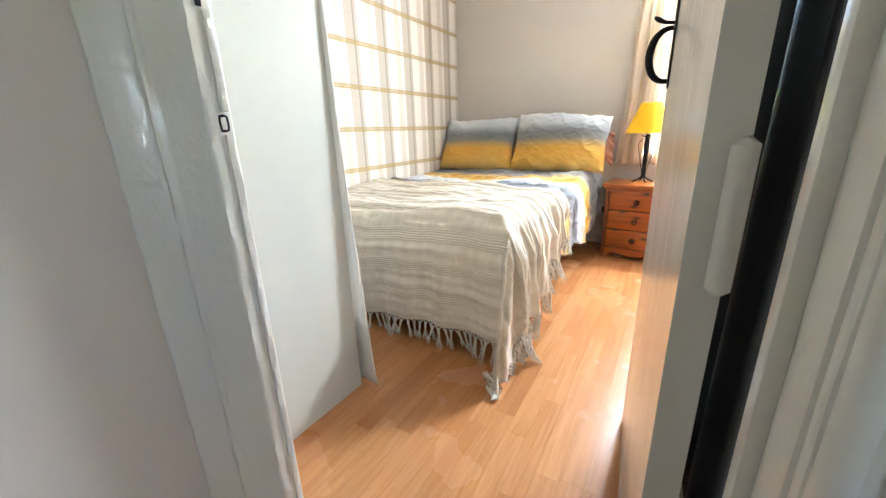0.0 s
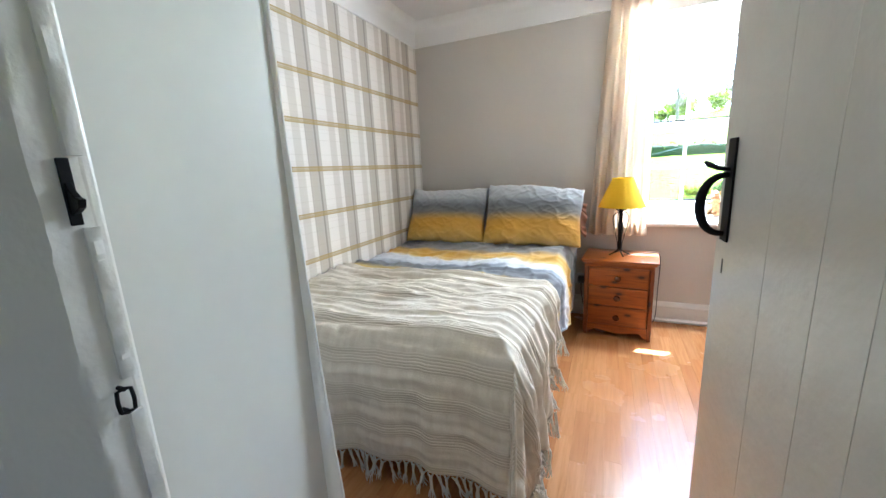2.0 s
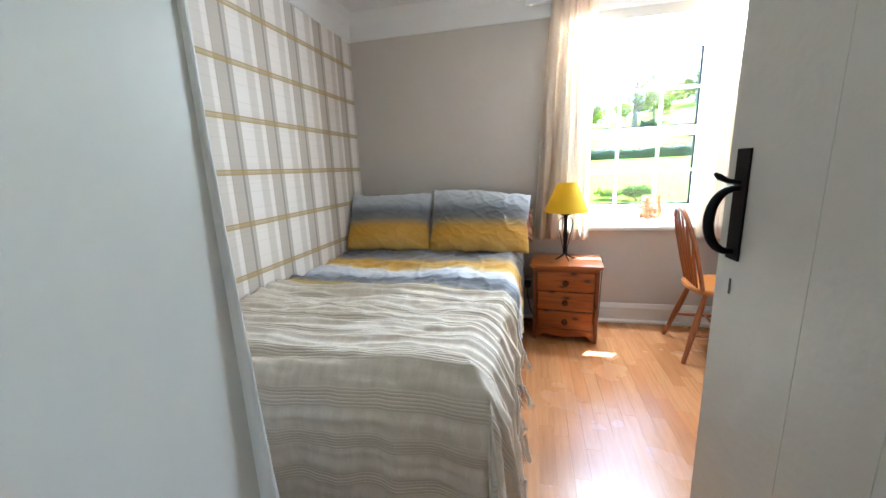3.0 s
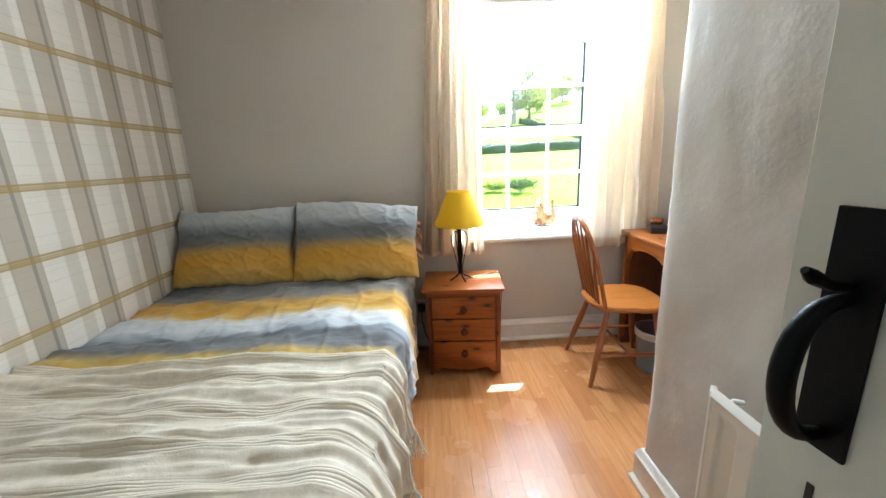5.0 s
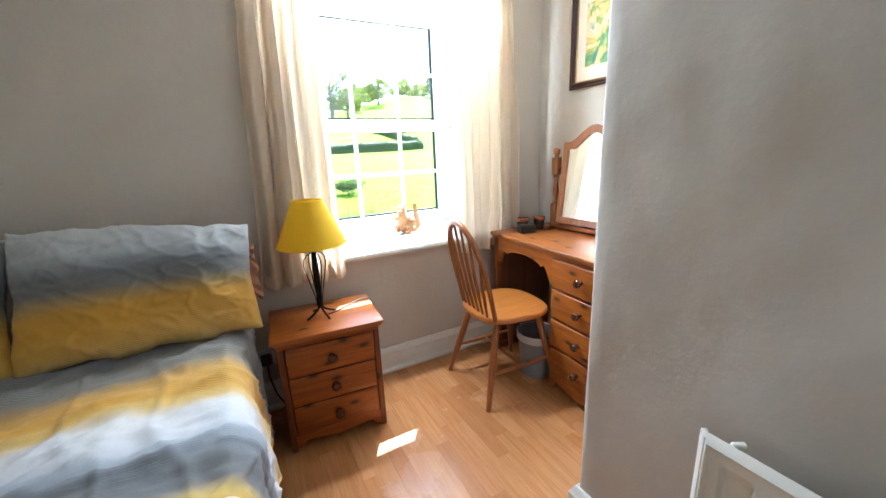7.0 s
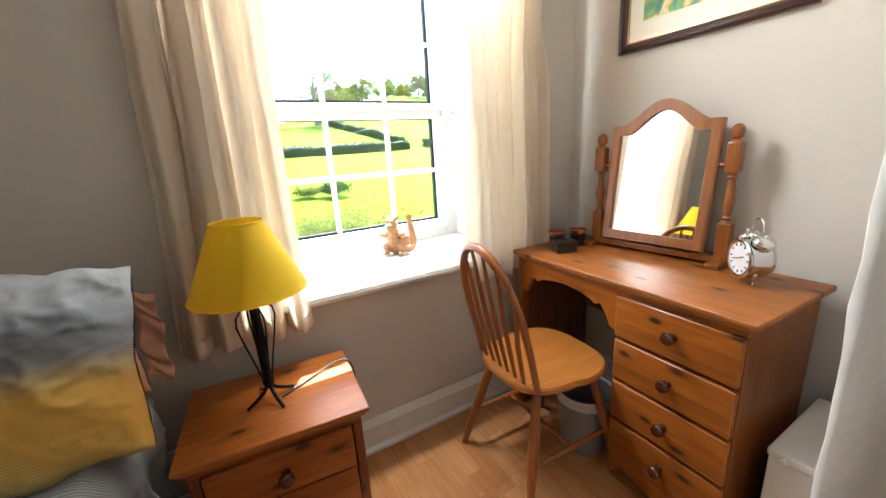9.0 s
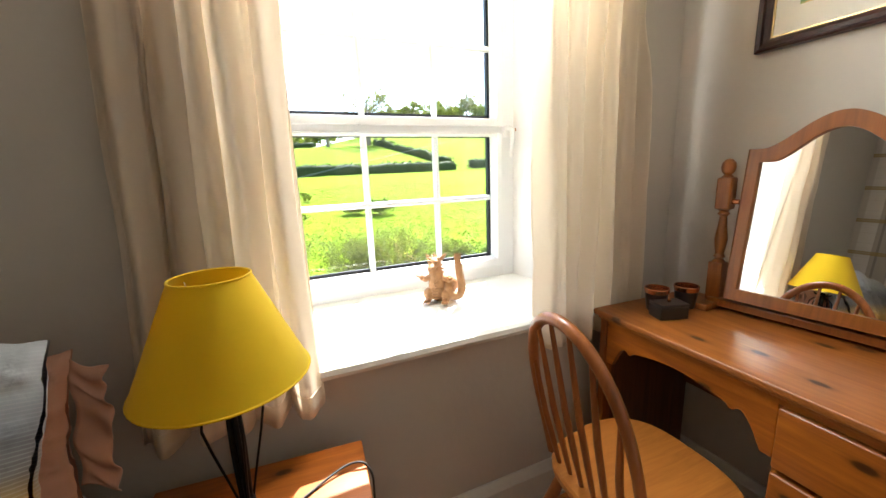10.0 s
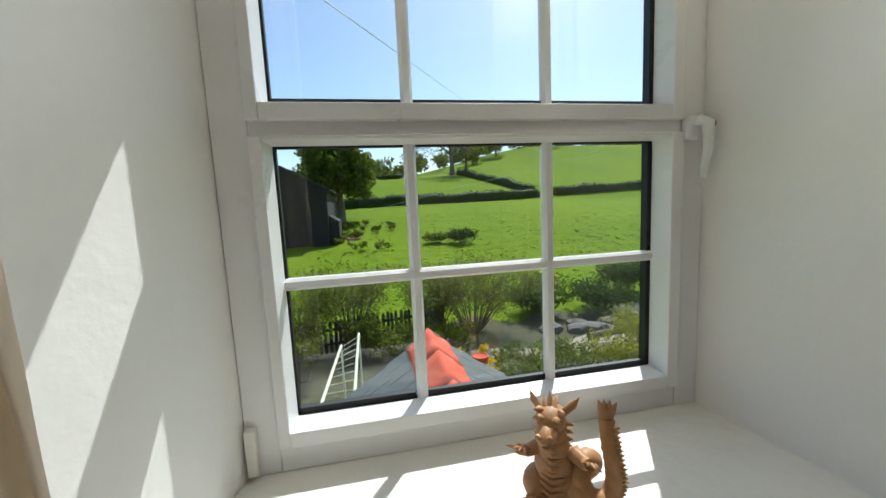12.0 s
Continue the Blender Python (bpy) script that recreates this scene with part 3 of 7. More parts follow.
def build_structure():
    # window wall: pieces round the opening
    to_plan = Matrix(((1, 0, 0, 0), (0, 0, 1, 0), (0, 1, 0, -0.05), (0, 0, 0, 1)))
    bm = prism([(WEST - 0.1, NORTH), (WX0 - SPLAY - 0.01, NORTH), (WX0 - 0.01, WY), (WX0 - 0.01, 3.95), (WEST - 0.1, 3.95)], CEIL + 0.15, to_plan)
    prism([(EAST + 0.1, NORTH), (WX1 + 0.05, NORTH), (WX1 + 0.01, WY), (WX1 + 0.01, 3.95), (EAST + 0.1, 3.95)], CEIL + 0.15, to_plan, bm=bm)
    prism([(WX0 - SPLAY - 0.01, NORTH), (WX1 + 0.05, NORTH), (WX1 + 0.01, WY), (WX1 + 0.01, 3.95), (WX0 - 0.01, 3.95), (WX0 - 0.01, WY)], WZ0 - 0.04 + 0.05, to_plan, bm=bm)
    prism([(WX0 - SPLAY - 0.01, NORTH), (WX1 + 0.05, NORTH), (WX1 + 0.01, WY), (WX1 + 0.01, 3.95), (WX0 - 0.01, 3.95), (WX0 - 0.01, WY)], CEIL + 0.1 - WZ1, pose(0, 0, WZ1 + 0.05) @ to_plan, bm=bm)
    bmesh.ops.recalc_face_normals(bm, faces=bm.faces[:])
    solid("wall_north", bm, M["wall"], "greige plastered wall around a deep window opening", "wall", "structure", smooth=False)
    # white lining of the deep reveal
    lin = prism([(WX0 - SPLAY, NORTH - 0.002), (WX0, WY + 0.01), (WX0 - 0.02, WY + 0.01), (WX0 - SPLAY - 0.02, NORTH - 0.002)], WZ1 - WZ0, Matrix(((1, 0, 0, 0), (0, 0, 1, 0), (0, 1, 0, WZ0), (0, 0, 0, 1))))
    prism([(WX1 + 0.04, NORTH - 0.002), (WX1, WY + 0.01), (WX1 + 0.02, WY + 0.01), (WX1 + 0.06, NORTH - 0.002)], WZ1 - WZ0, Matrix(((1, 0, 0, 0), (0, 0, 1, 0), (0, 1, 0, WZ0), (0, 0, 0, 1))), bm=lin)
    bmesh.ops.recalc_face_normals(lin, faces=lin.faces[:])
    box(WX0 - SPLAY, WX1 + 0.04, NORTH - 0.002, WY + 0.01, WZ1 - 0.004, WZ1 + 0.002, bm=lin)
    solid("window_reveal", lin, M["white_wall"], "white painted plaster lining of the window reveal", "window reveal", "structure", smooth=False)
    # board of the sill, its nose rounded and chipped
    sill = bmesh.new()
    prof = [(WY + 0.06, WZ0 - 0.04), (NORTH - 0.045, WZ0 - 0.04), (NORTH - 0.057, WZ0 - 0.034), (NORTH - 0.062, WZ0 - 0.022), (NORTH - 0.058, WZ0 - 0.008), (NORTH - 0.046, WZ0), (WY + 0.06, WZ0)]
    xs = [WX0 - 0.19 + (WX1 - WX0 + 0.28) * i / 60 for i in range(61)]
    rings = []
    for x in xs:
        k = 0.0018 * fbm(x * 9, 3.3)
        ring = []
        for j, (y, z) in enumerate(prof):
            inside = y > NORTH - 0.01
            xx = min(max(x, WX0 - 0.01), WX1 + 0.01) if inside else x
            ring.append(sill.verts.new((xx, y + (k if 1 <= j <= 5 else 0), z + (k * 0.5 if j in (4, 5) else 0))))
        rings.append(ring)
    for a, b in zip(rings, rings[1:]):
        for j in range(len(prof)):
            sill.faces.new((a[j], b[j], b[(j + 1) % len(prof)], a[(j + 1) % len(prof)]))
    sill.faces.new(rings[0][::-1])
    sill.faces.new(rings[-1])
    bmesh.ops.recalc_face_normals(sill, faces=sill.faces[:])
    solid("window_sill", sill, M["gloss"], "deep white gloss-painted window sill board", "window sill", "structure")
    # the other walls
    solid("wall_west", box(WEST - 0.1, WEST, DOORWALL, NORTH, -0.05, CEIL + 0.1), M["tartan"], "wall papered in cream, taupe and mustard tartan", "wall", "structure", smooth=False)
    solid("wall_east", box(EAST, EAST + 0.1, BREAST_Y - 0.1, NORTH, -0.05, CEIL + 0.1), M["wall"], "greige plastered alcove wall", "wall", "structure", smooth=False)
    # the projecting wall, rounded and uneven at its corner
    path = [(EAST + 0.02, BREAST_Y), (BREAST_X + 0.012, BREAST_Y), (BREAST_X + 0.003, BREAST_Y - 0.003), (BREAST_X, BREAST_Y - 0.012), (BREAST_X, DOORWALL - 0.1)]
    br = bmesh.new()
    rows = 40
    cols = []
    dense = []
    for (ax, ay), (bx, by) in zip(path, path[1:]):
        n = max(1, int(math.hypot(bx - ax, by - ay) / 0.04))
        dense += [(ax + (bx - ax) * i / n, ay + (by - ay) * i / n) for i in range(n)]
    dense.append(path[-1])
    for x, y in dense:
        col = []
        for j in range(rows + 1):
            z = -0.02 + (CEIL + 0.05) * j / rows
            w = 0.010 * fbm(y * 3.0 + x, z * 3.0, 1.7) + 0.006 * fbm(y * 9 + x, z * 9, 4.1)
            col.append(br.verts.new((x + w, y + (w if x > BREAST_X + 0.002 else 0), z)))
        cols.append(col)
    for a, b in zip(cols, cols[1:]):
        for j in range(rows):
            br.faces.new((a[j], a[j + 1], b[j + 1], b[j]))
    bmesh.ops.recalc_face_normals(br, faces=br.faces[:])
    r = bmesh.ops.extrude_face_region(br, geom=br.faces[:])
    for v in r["geom"]:
        if isinstance(v, bmesh.types.BMVert):
            v.co.x = min(v.co.x + 0.5, EAST + 0.05) if v.co.x < 1.0 else v.co.x
            v.co.y = min(v.co.y, BREAST_Y - 0.35)
    solid("wall_projecting", br, M["lumpy"], "greige plastered projecting wall with lumpy surface", "wall", "structure", smooth=True)
    # door wall, with its opening
    bm = box(WEST - 0.1, DX0 - 0.136, HALL_Y, DOORWALL, -0.05, CEIL + 0.1)
    box(DX1 + 0.03, EAST + 0.1, HALL_Y, DOORWALL, -0.05, CEIL + 0.1, bm=bm)
    box(DX0 - 0.136, DX1 + 0.03, HALL_Y, DOORWALL, DTOP + 0.03, CEIL + 0.1, bm=bm)
    solid("wall_south", bm, M["hall"], "pale plastered wall around the doorway", "wall", "structure", smooth=False)
    # ceiling and the white band under it
    solid("ceiling", box(WEST - 0.1, EAST + 0.1, -1.6, 3.95, CEIL, CEIL + 0.12), M["ceiling"], "white painted ceiling", "ceiling", "structure", smooth=False)
    prof = [(0.0, BAND), (0.010, BAND + 0.002), (0.013, BAND + 0.02), (0.018, CEIL - 0.08), (0.032, CEIL - 0.03), (0.07, CEIL - 0.002), (0.07, CEIL + 0.01), (0.0, CEIL + 0.01)]
    cove = sweep(prof, [(WEST, DOORWALL), (WEST, NORTH), (EAST, NORTH), (EAST, BREAST_Y)])
    solid("trim_cove", cove, M["ceiling"], "white painted cove band under the ceiling", "cove", "structure", smooth=50)
    # skirting boards
    prof = [(0.0, 0.0), (0.032, 0.0), (0.034, 0.014), (0.026, 0.024), (0.021, 0.028), (0.021, 0.108), (0.024, 0.112), (0.024, 0.122), (0.018, 0.128), (0.015, 0.142), (0.008, 0.152), (0.0, 0.152)]
    sk = sweep(prof, [(WEST, 1.0), (WEST, NORTH), (EAST, NORTH), (EAST, BREAST_Y), (BREAST_X, BREAST_Y), (BREAST_X, DOORWALL + 0.02)])
    solid("baseboard", sk, M["gloss"], "white gloss moulded skirting board", "skirting board", "structure", smooth=35)
    # the hall behind the camera; its side window is unseen, assumed to let light in
    solid("hall_floor", box(-2.6, 1.5, -1.6, DOORWALL, -0.1, -0.004), M["earth"], "plain hall floor", "floor", "structure", smooth=False)
    hall_label = "pale plain hall wall"
    solid("wall_hall_south", box(-2.7, 1.6, -1.7, -1.6, -0.1, CEIL + 0.1), M["hall"], hall_label, "wall", "structure", smooth=False)
    solid("wall_hall_side", box(-0.89, -0.785, -1.6, HALL_Y - 0.001, -0.1, CEIL + 0.1), M["hall"], "pale plain hall wall beside the doorway", "wall", "structure", smooth=False)
    side = box(1.5, 1.6, -1.6, DOORWALL, -0.1, 1.0)
    box(1.5, 1.6, -1.6, DOORWALL, 1.45, CEIL + 0.1, bm=side)
    box(1.5, 1.6, -1.6, -1.05, 1.0, 1.45, bm=side)
    box(1.5, 1.6, -0.75, DOORWALL, 1.0, 1.45, bm=side)
    # unseen canopy slab outside, added to keep direct sun off the opening
    box(1.6, 1.86, -1.2, -0.3, 1.46, 1.52, bm=side)
    solid("wall_hall_east", side, M["hall"], "pale unseen hall wall with an assumed window opening", "wall", "structure", smooth=False)
    far = box(-2.7, -2.6, -1.6, HALL_Y, -0.1, CEIL + 0.1)
    box(-2.7, WEST - 0.1, HALL_Y, DOORWALL, -0.1, CEIL + 0.1, bm=far)
    solid("wall_hall_west", far, M["hall"], hall_label, "wall", "structure", smooth=False)
    solid("ceiling_hall", box(-2.7, WEST - 0.1, -1.7, HALL_Y + 0.1, CEIL + 0.1, CEIL + 0.2), M["ceiling"], "white painted hall ceiling", "ceiling", "structure", smooth=False)


def build_doorway():
    # lining, stop and casing of the doorway, thick with old paint
    def rough_board(x0, x1, y0, y1, z0, z1, amp=0.0018, seed=0.0):
        own = box(x0, x1, y0, y1, z0, z1, 0.004, 2)
        geom = [e for e in own.edges if abs(e.verts[0].co.z - e.verts[1].co.z) > 0.05]
        bmesh.ops.subdivide_edges(own, edges=geom, cuts=50, use_grid_fill=True)
        for v in own.verts:
            w = amp * fbm(v.co.z * 9 + seed, v.co.x * 30, v.co.y * 30)
            v.co.x += w
            v.co.y += w
        return own
    def rough_post(plan, z0, z1, amp, seed, rows=150):
        """An upright post from its plan outline, its paint lumpy along the arrises."""
        own = bmesh.new()
        cols = []
        for k, (x, y) in enumerate(plan):
            col = []
            for j in range(rows + 1):
                z = z0 + (z1 - z0) * j / rows
                w = amp * fbm(z * 16 + seed, k * 0.9, 1.0) + amp * 0.5 * fbm(z * 55 + seed, k * 1.7, 4.0)
                col.append(own.verts.new((x + w, y + w * 0.6, z)))
            cols.append(col)
        n = len(plan)
        for k in range(n):
            p, q = cols[k], cols[(k + 1) % n]
            for j in range(rows):
                own.faces.new((p[j], q[j], q[j + 1], p[j + 1]))
        own.faces.new([c[0] for c in cols][::-1])
        own.faces.new([c[-1] for c in cols])
        bmesh.ops.recalc_face_normals(own, faces=own.faces[:])
        return own
    jamb = [(DX0 - 0.135, DOORWALL + 0.004), (DX0, DOORWALL + 0.004), (DX0, 0.472), (DX0 - 0.001, 0.467), (DX0 - 0.005, 0.463), (DX0 - 0.03, 0.444),
            (DX0 - 0.055, 0.425), (DX0 - 0.059, 0.420), (DX0 - 0.060, 0.413), (DX0 - 0.064, 0.408), (DX0 - 0.069, 0.408), (DX0 - 0.072, 0.416),
            (DX0 - 0.075, 0.416), (DX0 - 0.077, 0.404), (DX0 - 0.110, 0.362), (DX0 - 0.114, 0.358), (DX0 - 0.135, 0.358)]
    bm = rough_post(jamb, 0.0, DTOP + 0.03, 0.0022, 2.0)
    join(bm, rough_board(DX1, DX1 + 0.03, HALL_Y - 0.004, DOORWALL + 0.004, 0.0, DTOP + 0.03, seed=5.0))
    box(DX0, DX1, HALL_Y - 0.004, DOORWALL + 0.004, DTOP, DTOP + 0.03, 0.003, bm=bm)
    solid("door_lining", bm, M["gloss"], "white gloss door lining with drips of old paint", "door frame", "structure", smooth=32)
    def strip(z0, z1, seed):
        return rough_post([(DX0 - 0.001, DOORWALL - 0.007), (DX0 + 0.004, DOORWALL - 0.006), (DX0 + 0.0055, DOORWALL - 0.003), (DX0 + 0.0055, DOORWALL + 0.006), (DX0 - 0.001, DOORWALL + 0.006)], z0, z1, 0.0020, seed, 120)
    st = strip(0.0, 0.945, 7.0)
    join(st, strip(0.986, 1.150, 8.0))
    join(st, strip(1.219, DTOP, 9.0))
    box(DX1 - 0.014, DX1 + 0.001, DOORWALL - 0.075, DOORWALL - 0.05, 0.0, DTOP, 0.003, bm=st)
    solid("door_stop", st, M["gloss"], "white gloss door stop strip", "door stop", "structure", smooth=40)
    cas = rough_board(DX1 + 0.004, DX1 + 0.055, HALL_Y - 0.018, HALL_Y - 0.002, 0.0, DTOP + 0.05, seed=6.0)
    join(cas, tube([(DX1 + 0.018, HALL_Y - 0.02, 0.0), (DX1 + 0.018, HALL_Y - 0.02, DTOP)], 0.011, 12))
    join(cas, tube([(DX1 + 0.048, HALL_Y - 0.018, 0.0), (DX1 + 0.048, HALL_Y - 0.018, DTOP)], 0.007, 10))
    box(DX0 - 0.20, DX1 + 0.055, HALL_Y - 0.022, HALL_Y - 0.002, DTOP + 0.02, DTOP + 0.12, 0.004, bm=cas)
    solid("door_casing", cas, M["gloss"], "white gloss door casing with thick old paint", "door casing", "structure")
    cas = box(DX0 - 0.085, DX0 - 0.006, DOORWALL + 0.005, DOORWALL + 0.018, 0.0, DTOP + 0.08, 0.004)
    solid("door_casing_inside", cas, M["gloss"], "white gloss door casing inside the room", "door casing", "structure")
    # iron catch and keeper on the lining
    keep = thing("latch_keeper", pose(DX0 + 0.001, DOORWALL - 0.010, 0.0), "black iron latch keeper screwed to the door lining", "latch keeper")
    bm = box(0.0, 0.003, -0.005, 0.005, 1.153, 1.217, 0.001)
    part("back_plate", bm, M["iron"], keep)
    bm = prism([(0.0, 1.163), (0.009, 1.165), (0.019, 1.170), (0.022, 1.178), (0.015, 1.180), (0.007, 1.187), (0.0, 1.200)], 0.006, pose(0, -0.003, 0), 0.001)
    part("hook", bm, M["iron"], keep)
    bow = thing("bolt_keeper", pose(DX0 + 0.001, DOORWALL - 0.010, -0.015), "small black iron bolt keeper loop on the lining", "bolt keeper")
    bm = tube([(0.009, -0.006, 0.968), (0.010, 0.0, 0.966), (0.011, 0.006, 0.968), (0.011, 0.007, 0.980), (0.011, 0.006, 0.992), (0.010, 0.0, 0.994), (0.009, -0.006, 0.992), (0.009, -0.007, 0.980), (0.009, -0.006, 0.968)], 0.0021, 8)
    for z in (0.967, 0.993):
        tube([(-0.001, 0.0, z), (0.005, 0.0, z), (0.011, 0.0, z)], 0.0024, 8, bm)
    part("loop", bm, M["iron"], bow)


def build_door():
    hx, hy = 0.118, 0.508
    free = Vector((0.026, 1.245))
    ang = math.degrees(math.atan2(free.y - hy, free.x - (hx - 0.036)))
    w = 0.75
    door = thing("door_1", pose(hx - 0.022, hy, 0.0, 0, 0, ang), "open white gloss plank door with black iron latch", "door", "", "structure")
    # planks run upright, with a bead between; local x along the door, +y side faces the bed
    edges = [0.0, 0.176, 0.287, 0.388, 0.525, w]
    for a, b in zip(edges, edges[1:]):
        bm = box(a + 0.0002, b - 0.0002, -0.019, 0.019, 0.012, DTOP - 0.012, 0.0009, 2)
        part("plank", bm, M["door"], door)
    for z in (0.30, 1.72):
        part("ledge", box(0.03, w - 0.03, -0.042, -0.018, z, z + 0.13, 0.004), M["door"], door)
    # latch: plate, bow handle and thumb piece on the face towards the bed
    latch = part("latch_plate", box(w - 0.068, w - 0.030, 0.0195, 0.0235, 1.022, 1.222, 0.001), M["iron"], door, "hammered black iron latch plate")
    pts = []
    for i in range(17):
        a = math.pi * i / 16
        pts.append((w - 0.049, 0.024 + 0.044 * math.sin(a) ** 0.8, 1.095 + 0.058 * math.cos(a)))
    rad = [0.0055 + 0.0035 * math.sin(math.pi * i / 16) for i in range(17)]
    part("bow_handle", tube(pts, rad, 10), M["iron"], latch)
    bm = tube([(w - 0.049, 0.02, 1.163), (w - 0.049, 0.042, 1.166), (w - 0.049, 0.058, 1.174), (w - 0.049, 0.066, 1.180)], [0.004, 0.0045, 0.006, 0.003], 8)
    part("thumb_piece", bm, M["iron"], latch)
    part("keyhole", box(w - 0.052, w - 0.046, 0.0192, 0.0202, 0.955, 0.985, 0.0004), M["black"], door)
    for z in (0.20, 0.775, 1.65):
        part("hinge", tube([(-0.004, -0.012, z), (-0.004, -0.014, z + 0.006), (-0.004, -0.014, z + 0.144), (-0.004, -0.012, z + 0.15)], [0.005, 0.011, 0.011, 0.005], 12), M["gloss"], door, "painted-over butt hinge")
    for z in (1.10, 1.175):
        bm = box(w - 0.001, w + 0.012, -0.026, -0.016, z, z + 0.02, 0.002)
        part("latch_bar", bm, M["iron"], door)


def build_window():
    win = thing("window_1", pose(0, WY, 0), "white plastic casement window with six panes a sash", "window", "", "structure")
    # outer frame in four members, butted
    f = 0.062
    d0, d1 = 0.0, 0.07
    for n, b in (("frame_side", (WX0, WX0 + f, d0, d1, WZ0, WZ1)), ("frame_side", (WX1 - f, WX1, d0, d1, WZ0, WZ1)),
                 ("frame_bottom", (WX0 + f, WX1 - f, d0, d1, WZ0, WZ0 + 0.055)), ("frame_top", (WX0 + f, WX1 - f, d0, d1, WZ1 - 0.055, WZ1)),
                 ("transom", (WX0 + f, WX1 - f, d0, d1, 1.405, 1.459))):
        part(n, box(*b, 0.003), M["pvc"], win)
    px = [(0.080, 0.329), (0.353, 0.633), (0.657, 0.908)]
    low, high = [(0.850, 1.112), (1.136, 1.392)], [(1.470, 1.742), (1.764, 2.036)]
    for rows in (low, high):
        z0, z1 = rows[0][0], rows[1][1]
        # sash members with a sloping bead
        for n, b in (("sash_side", (WX0 + f, px[0][0] - 0.008, -0.012, 0.066, z0 - 0.04, z1 + 0.012)), ("sash_side", (px[2][1] + 0.008, WX1 - f, -0.012, 0.066, z0 - 0.04, z1 + 0.012)),
                     ("sash_rail", (px[0][0] - 0.008, px[2][1] + 0.008, -0.012, 0.066, z0 - 0.04, z0 - 0.008)), ("sash_rail", (px[0][0] - 0.008, px[2][1] + 0.008, -0.012, 0.05, z1 + 0.004, z1 + 0.012))):
            part(n, box(*b, 0.003), M["pvc"], win)
        bead = bmesh.new()
        o, i = 0.008, 0.0
        ring = [(px[0][0] - o, z0 - o, -0.008), (px[2][1] + o, z0 - o, -0.008), (px[2][1] + o, z1 + 0.004, -0.008), (px[0][0] - o, z1 + 0.004, -0.008)]
        inn = [(px[0][0], z0, 0.038), (px[2][1], z0, 0.038), (px[2][1], z1, 0.038), (px[0][0], z1, 0.038)]
        bac = [(px[0][0] - o, z0 - o, 0.056), (px[2][1] + o, z0 - o, 0.056), (px[2][1] + o, z1 + 0.004, 0.056), (px[0][0] - o, z1 + 0.004, 0.056)]
        vs = [[bead.verts.new((x, y, z)) for x, z, y in r] for r in (ring, inn, bac)]
        for a, b in ((0, 1), (1, 2)):
            for k in range(4):
                bead.faces.new((vs[a][k], vs[a][(k + 1) % 4], vs[b][(k + 1) % 4], vs[b][k]))
        bmesh.ops.recalc_face_normals(bead, faces=bead.faces[:])
        part("glazing_bead", bead, M["pvc"], win, smooth=False)
        gk = box(px[0][0] - 0.004, px[0][0] + 0.004, 0.044, 0.056, z0, z1)
        box(px[2][1] - 0.010, px[2][1] + 0.004, 0.042, 0.062, z0, z1, bm=gk)
        box(px[0][0], px[2][1], 0.044, 0.056, z0 - 0.004, z0 + 0.012, bm=gk)
        box(px[0][0], px[2][1], 0.044, 0.056, z1 - 0.003, z1 + 0.004, bm=gk)
        part("gasket", gk, M["rubber"], win, "black rubber glazing gasket", smooth=False)
        zb = (rows[0][1] + rows[1][0]) / 2
        def bar_bm(a, b, upright, c):
            own = prism([(-0.012, 0.0), (-0.012, 0.010), (-0.006, 0.018), (0.006, 0.018), (0.012, 0.010), (0.012, 0.0)], b - a)
            if upright:
                m = Matrix(((1, 0, 0, c), (0, 0, -1, 0.052), (0, 1, 0, a), (0, 0, 0, 1)))
            else:
                m = Matrix(((0, 1, 0, a), (0, 0, -1, 0.0512), (1, 0, 0, c), (0, 0, 0, 1)))
            bmesh.ops.transform(own, matrix=m, verts=own.verts[:])
            bmesh.ops.recalc_face_normals(own, faces=own.faces[:])
            return own
        for c in (0.341, 0.645):
            part("glazing_bar", bar_bm(z0 - 0.003, z1 + 0.003, True, c), M["pvc"], win)
        part("glazing_bar", bar_bm(px[0][0] - 0.002, px[2][1] + 0.002, False, zb), M["pvc"], win)
        for a, b in px:
            for c, e in rows:
                g = part("pane", box(a - 0.008, b + 0.008, 0.0535, 0.0575, c - 0.008, e + 0.008), M["glass"], win, smooth=False)
                g.visible_shadow = False
    hd = part("window_handle", box(WX1 - 0.062, WX1 - 0.034, -0.026, -0.0, 1.385, 1.435, 0.006), M["pvc"], win, "white cranked window handle")
    part("lever", tube([(WX1 - 0.047, -0.03, 1.425), (WX1 - 0.036, -0.045, 1.415), (WX1 - 0.034, -0.045, 1.36), (WX1 - 0.038, -0.04, 1.32), (WX1 - 0.038, -0.04, 1.30)], [0.012, 0.012, 0.009, 0.007, 0.006], 10), M["pvc"], hd)
    part("lock_button", lathe([(0.0, 0.0), (0.007, 0.0), (0.007, 0.018), (0.004, 0.02), (0.0, 0.02)], 12, m=pose(WX1 - 0.034, -0.04, 1.415, 0, 90, 0)), M["copper"], hd)
    part("hinge_cover", box(WX0 + 0.004, WX0 + 0.024, -0.020, 0.0, WZ0 + 0.012, WZ0 + 0.105, 0.003), M["gloss"], win, "cream hinge cover")


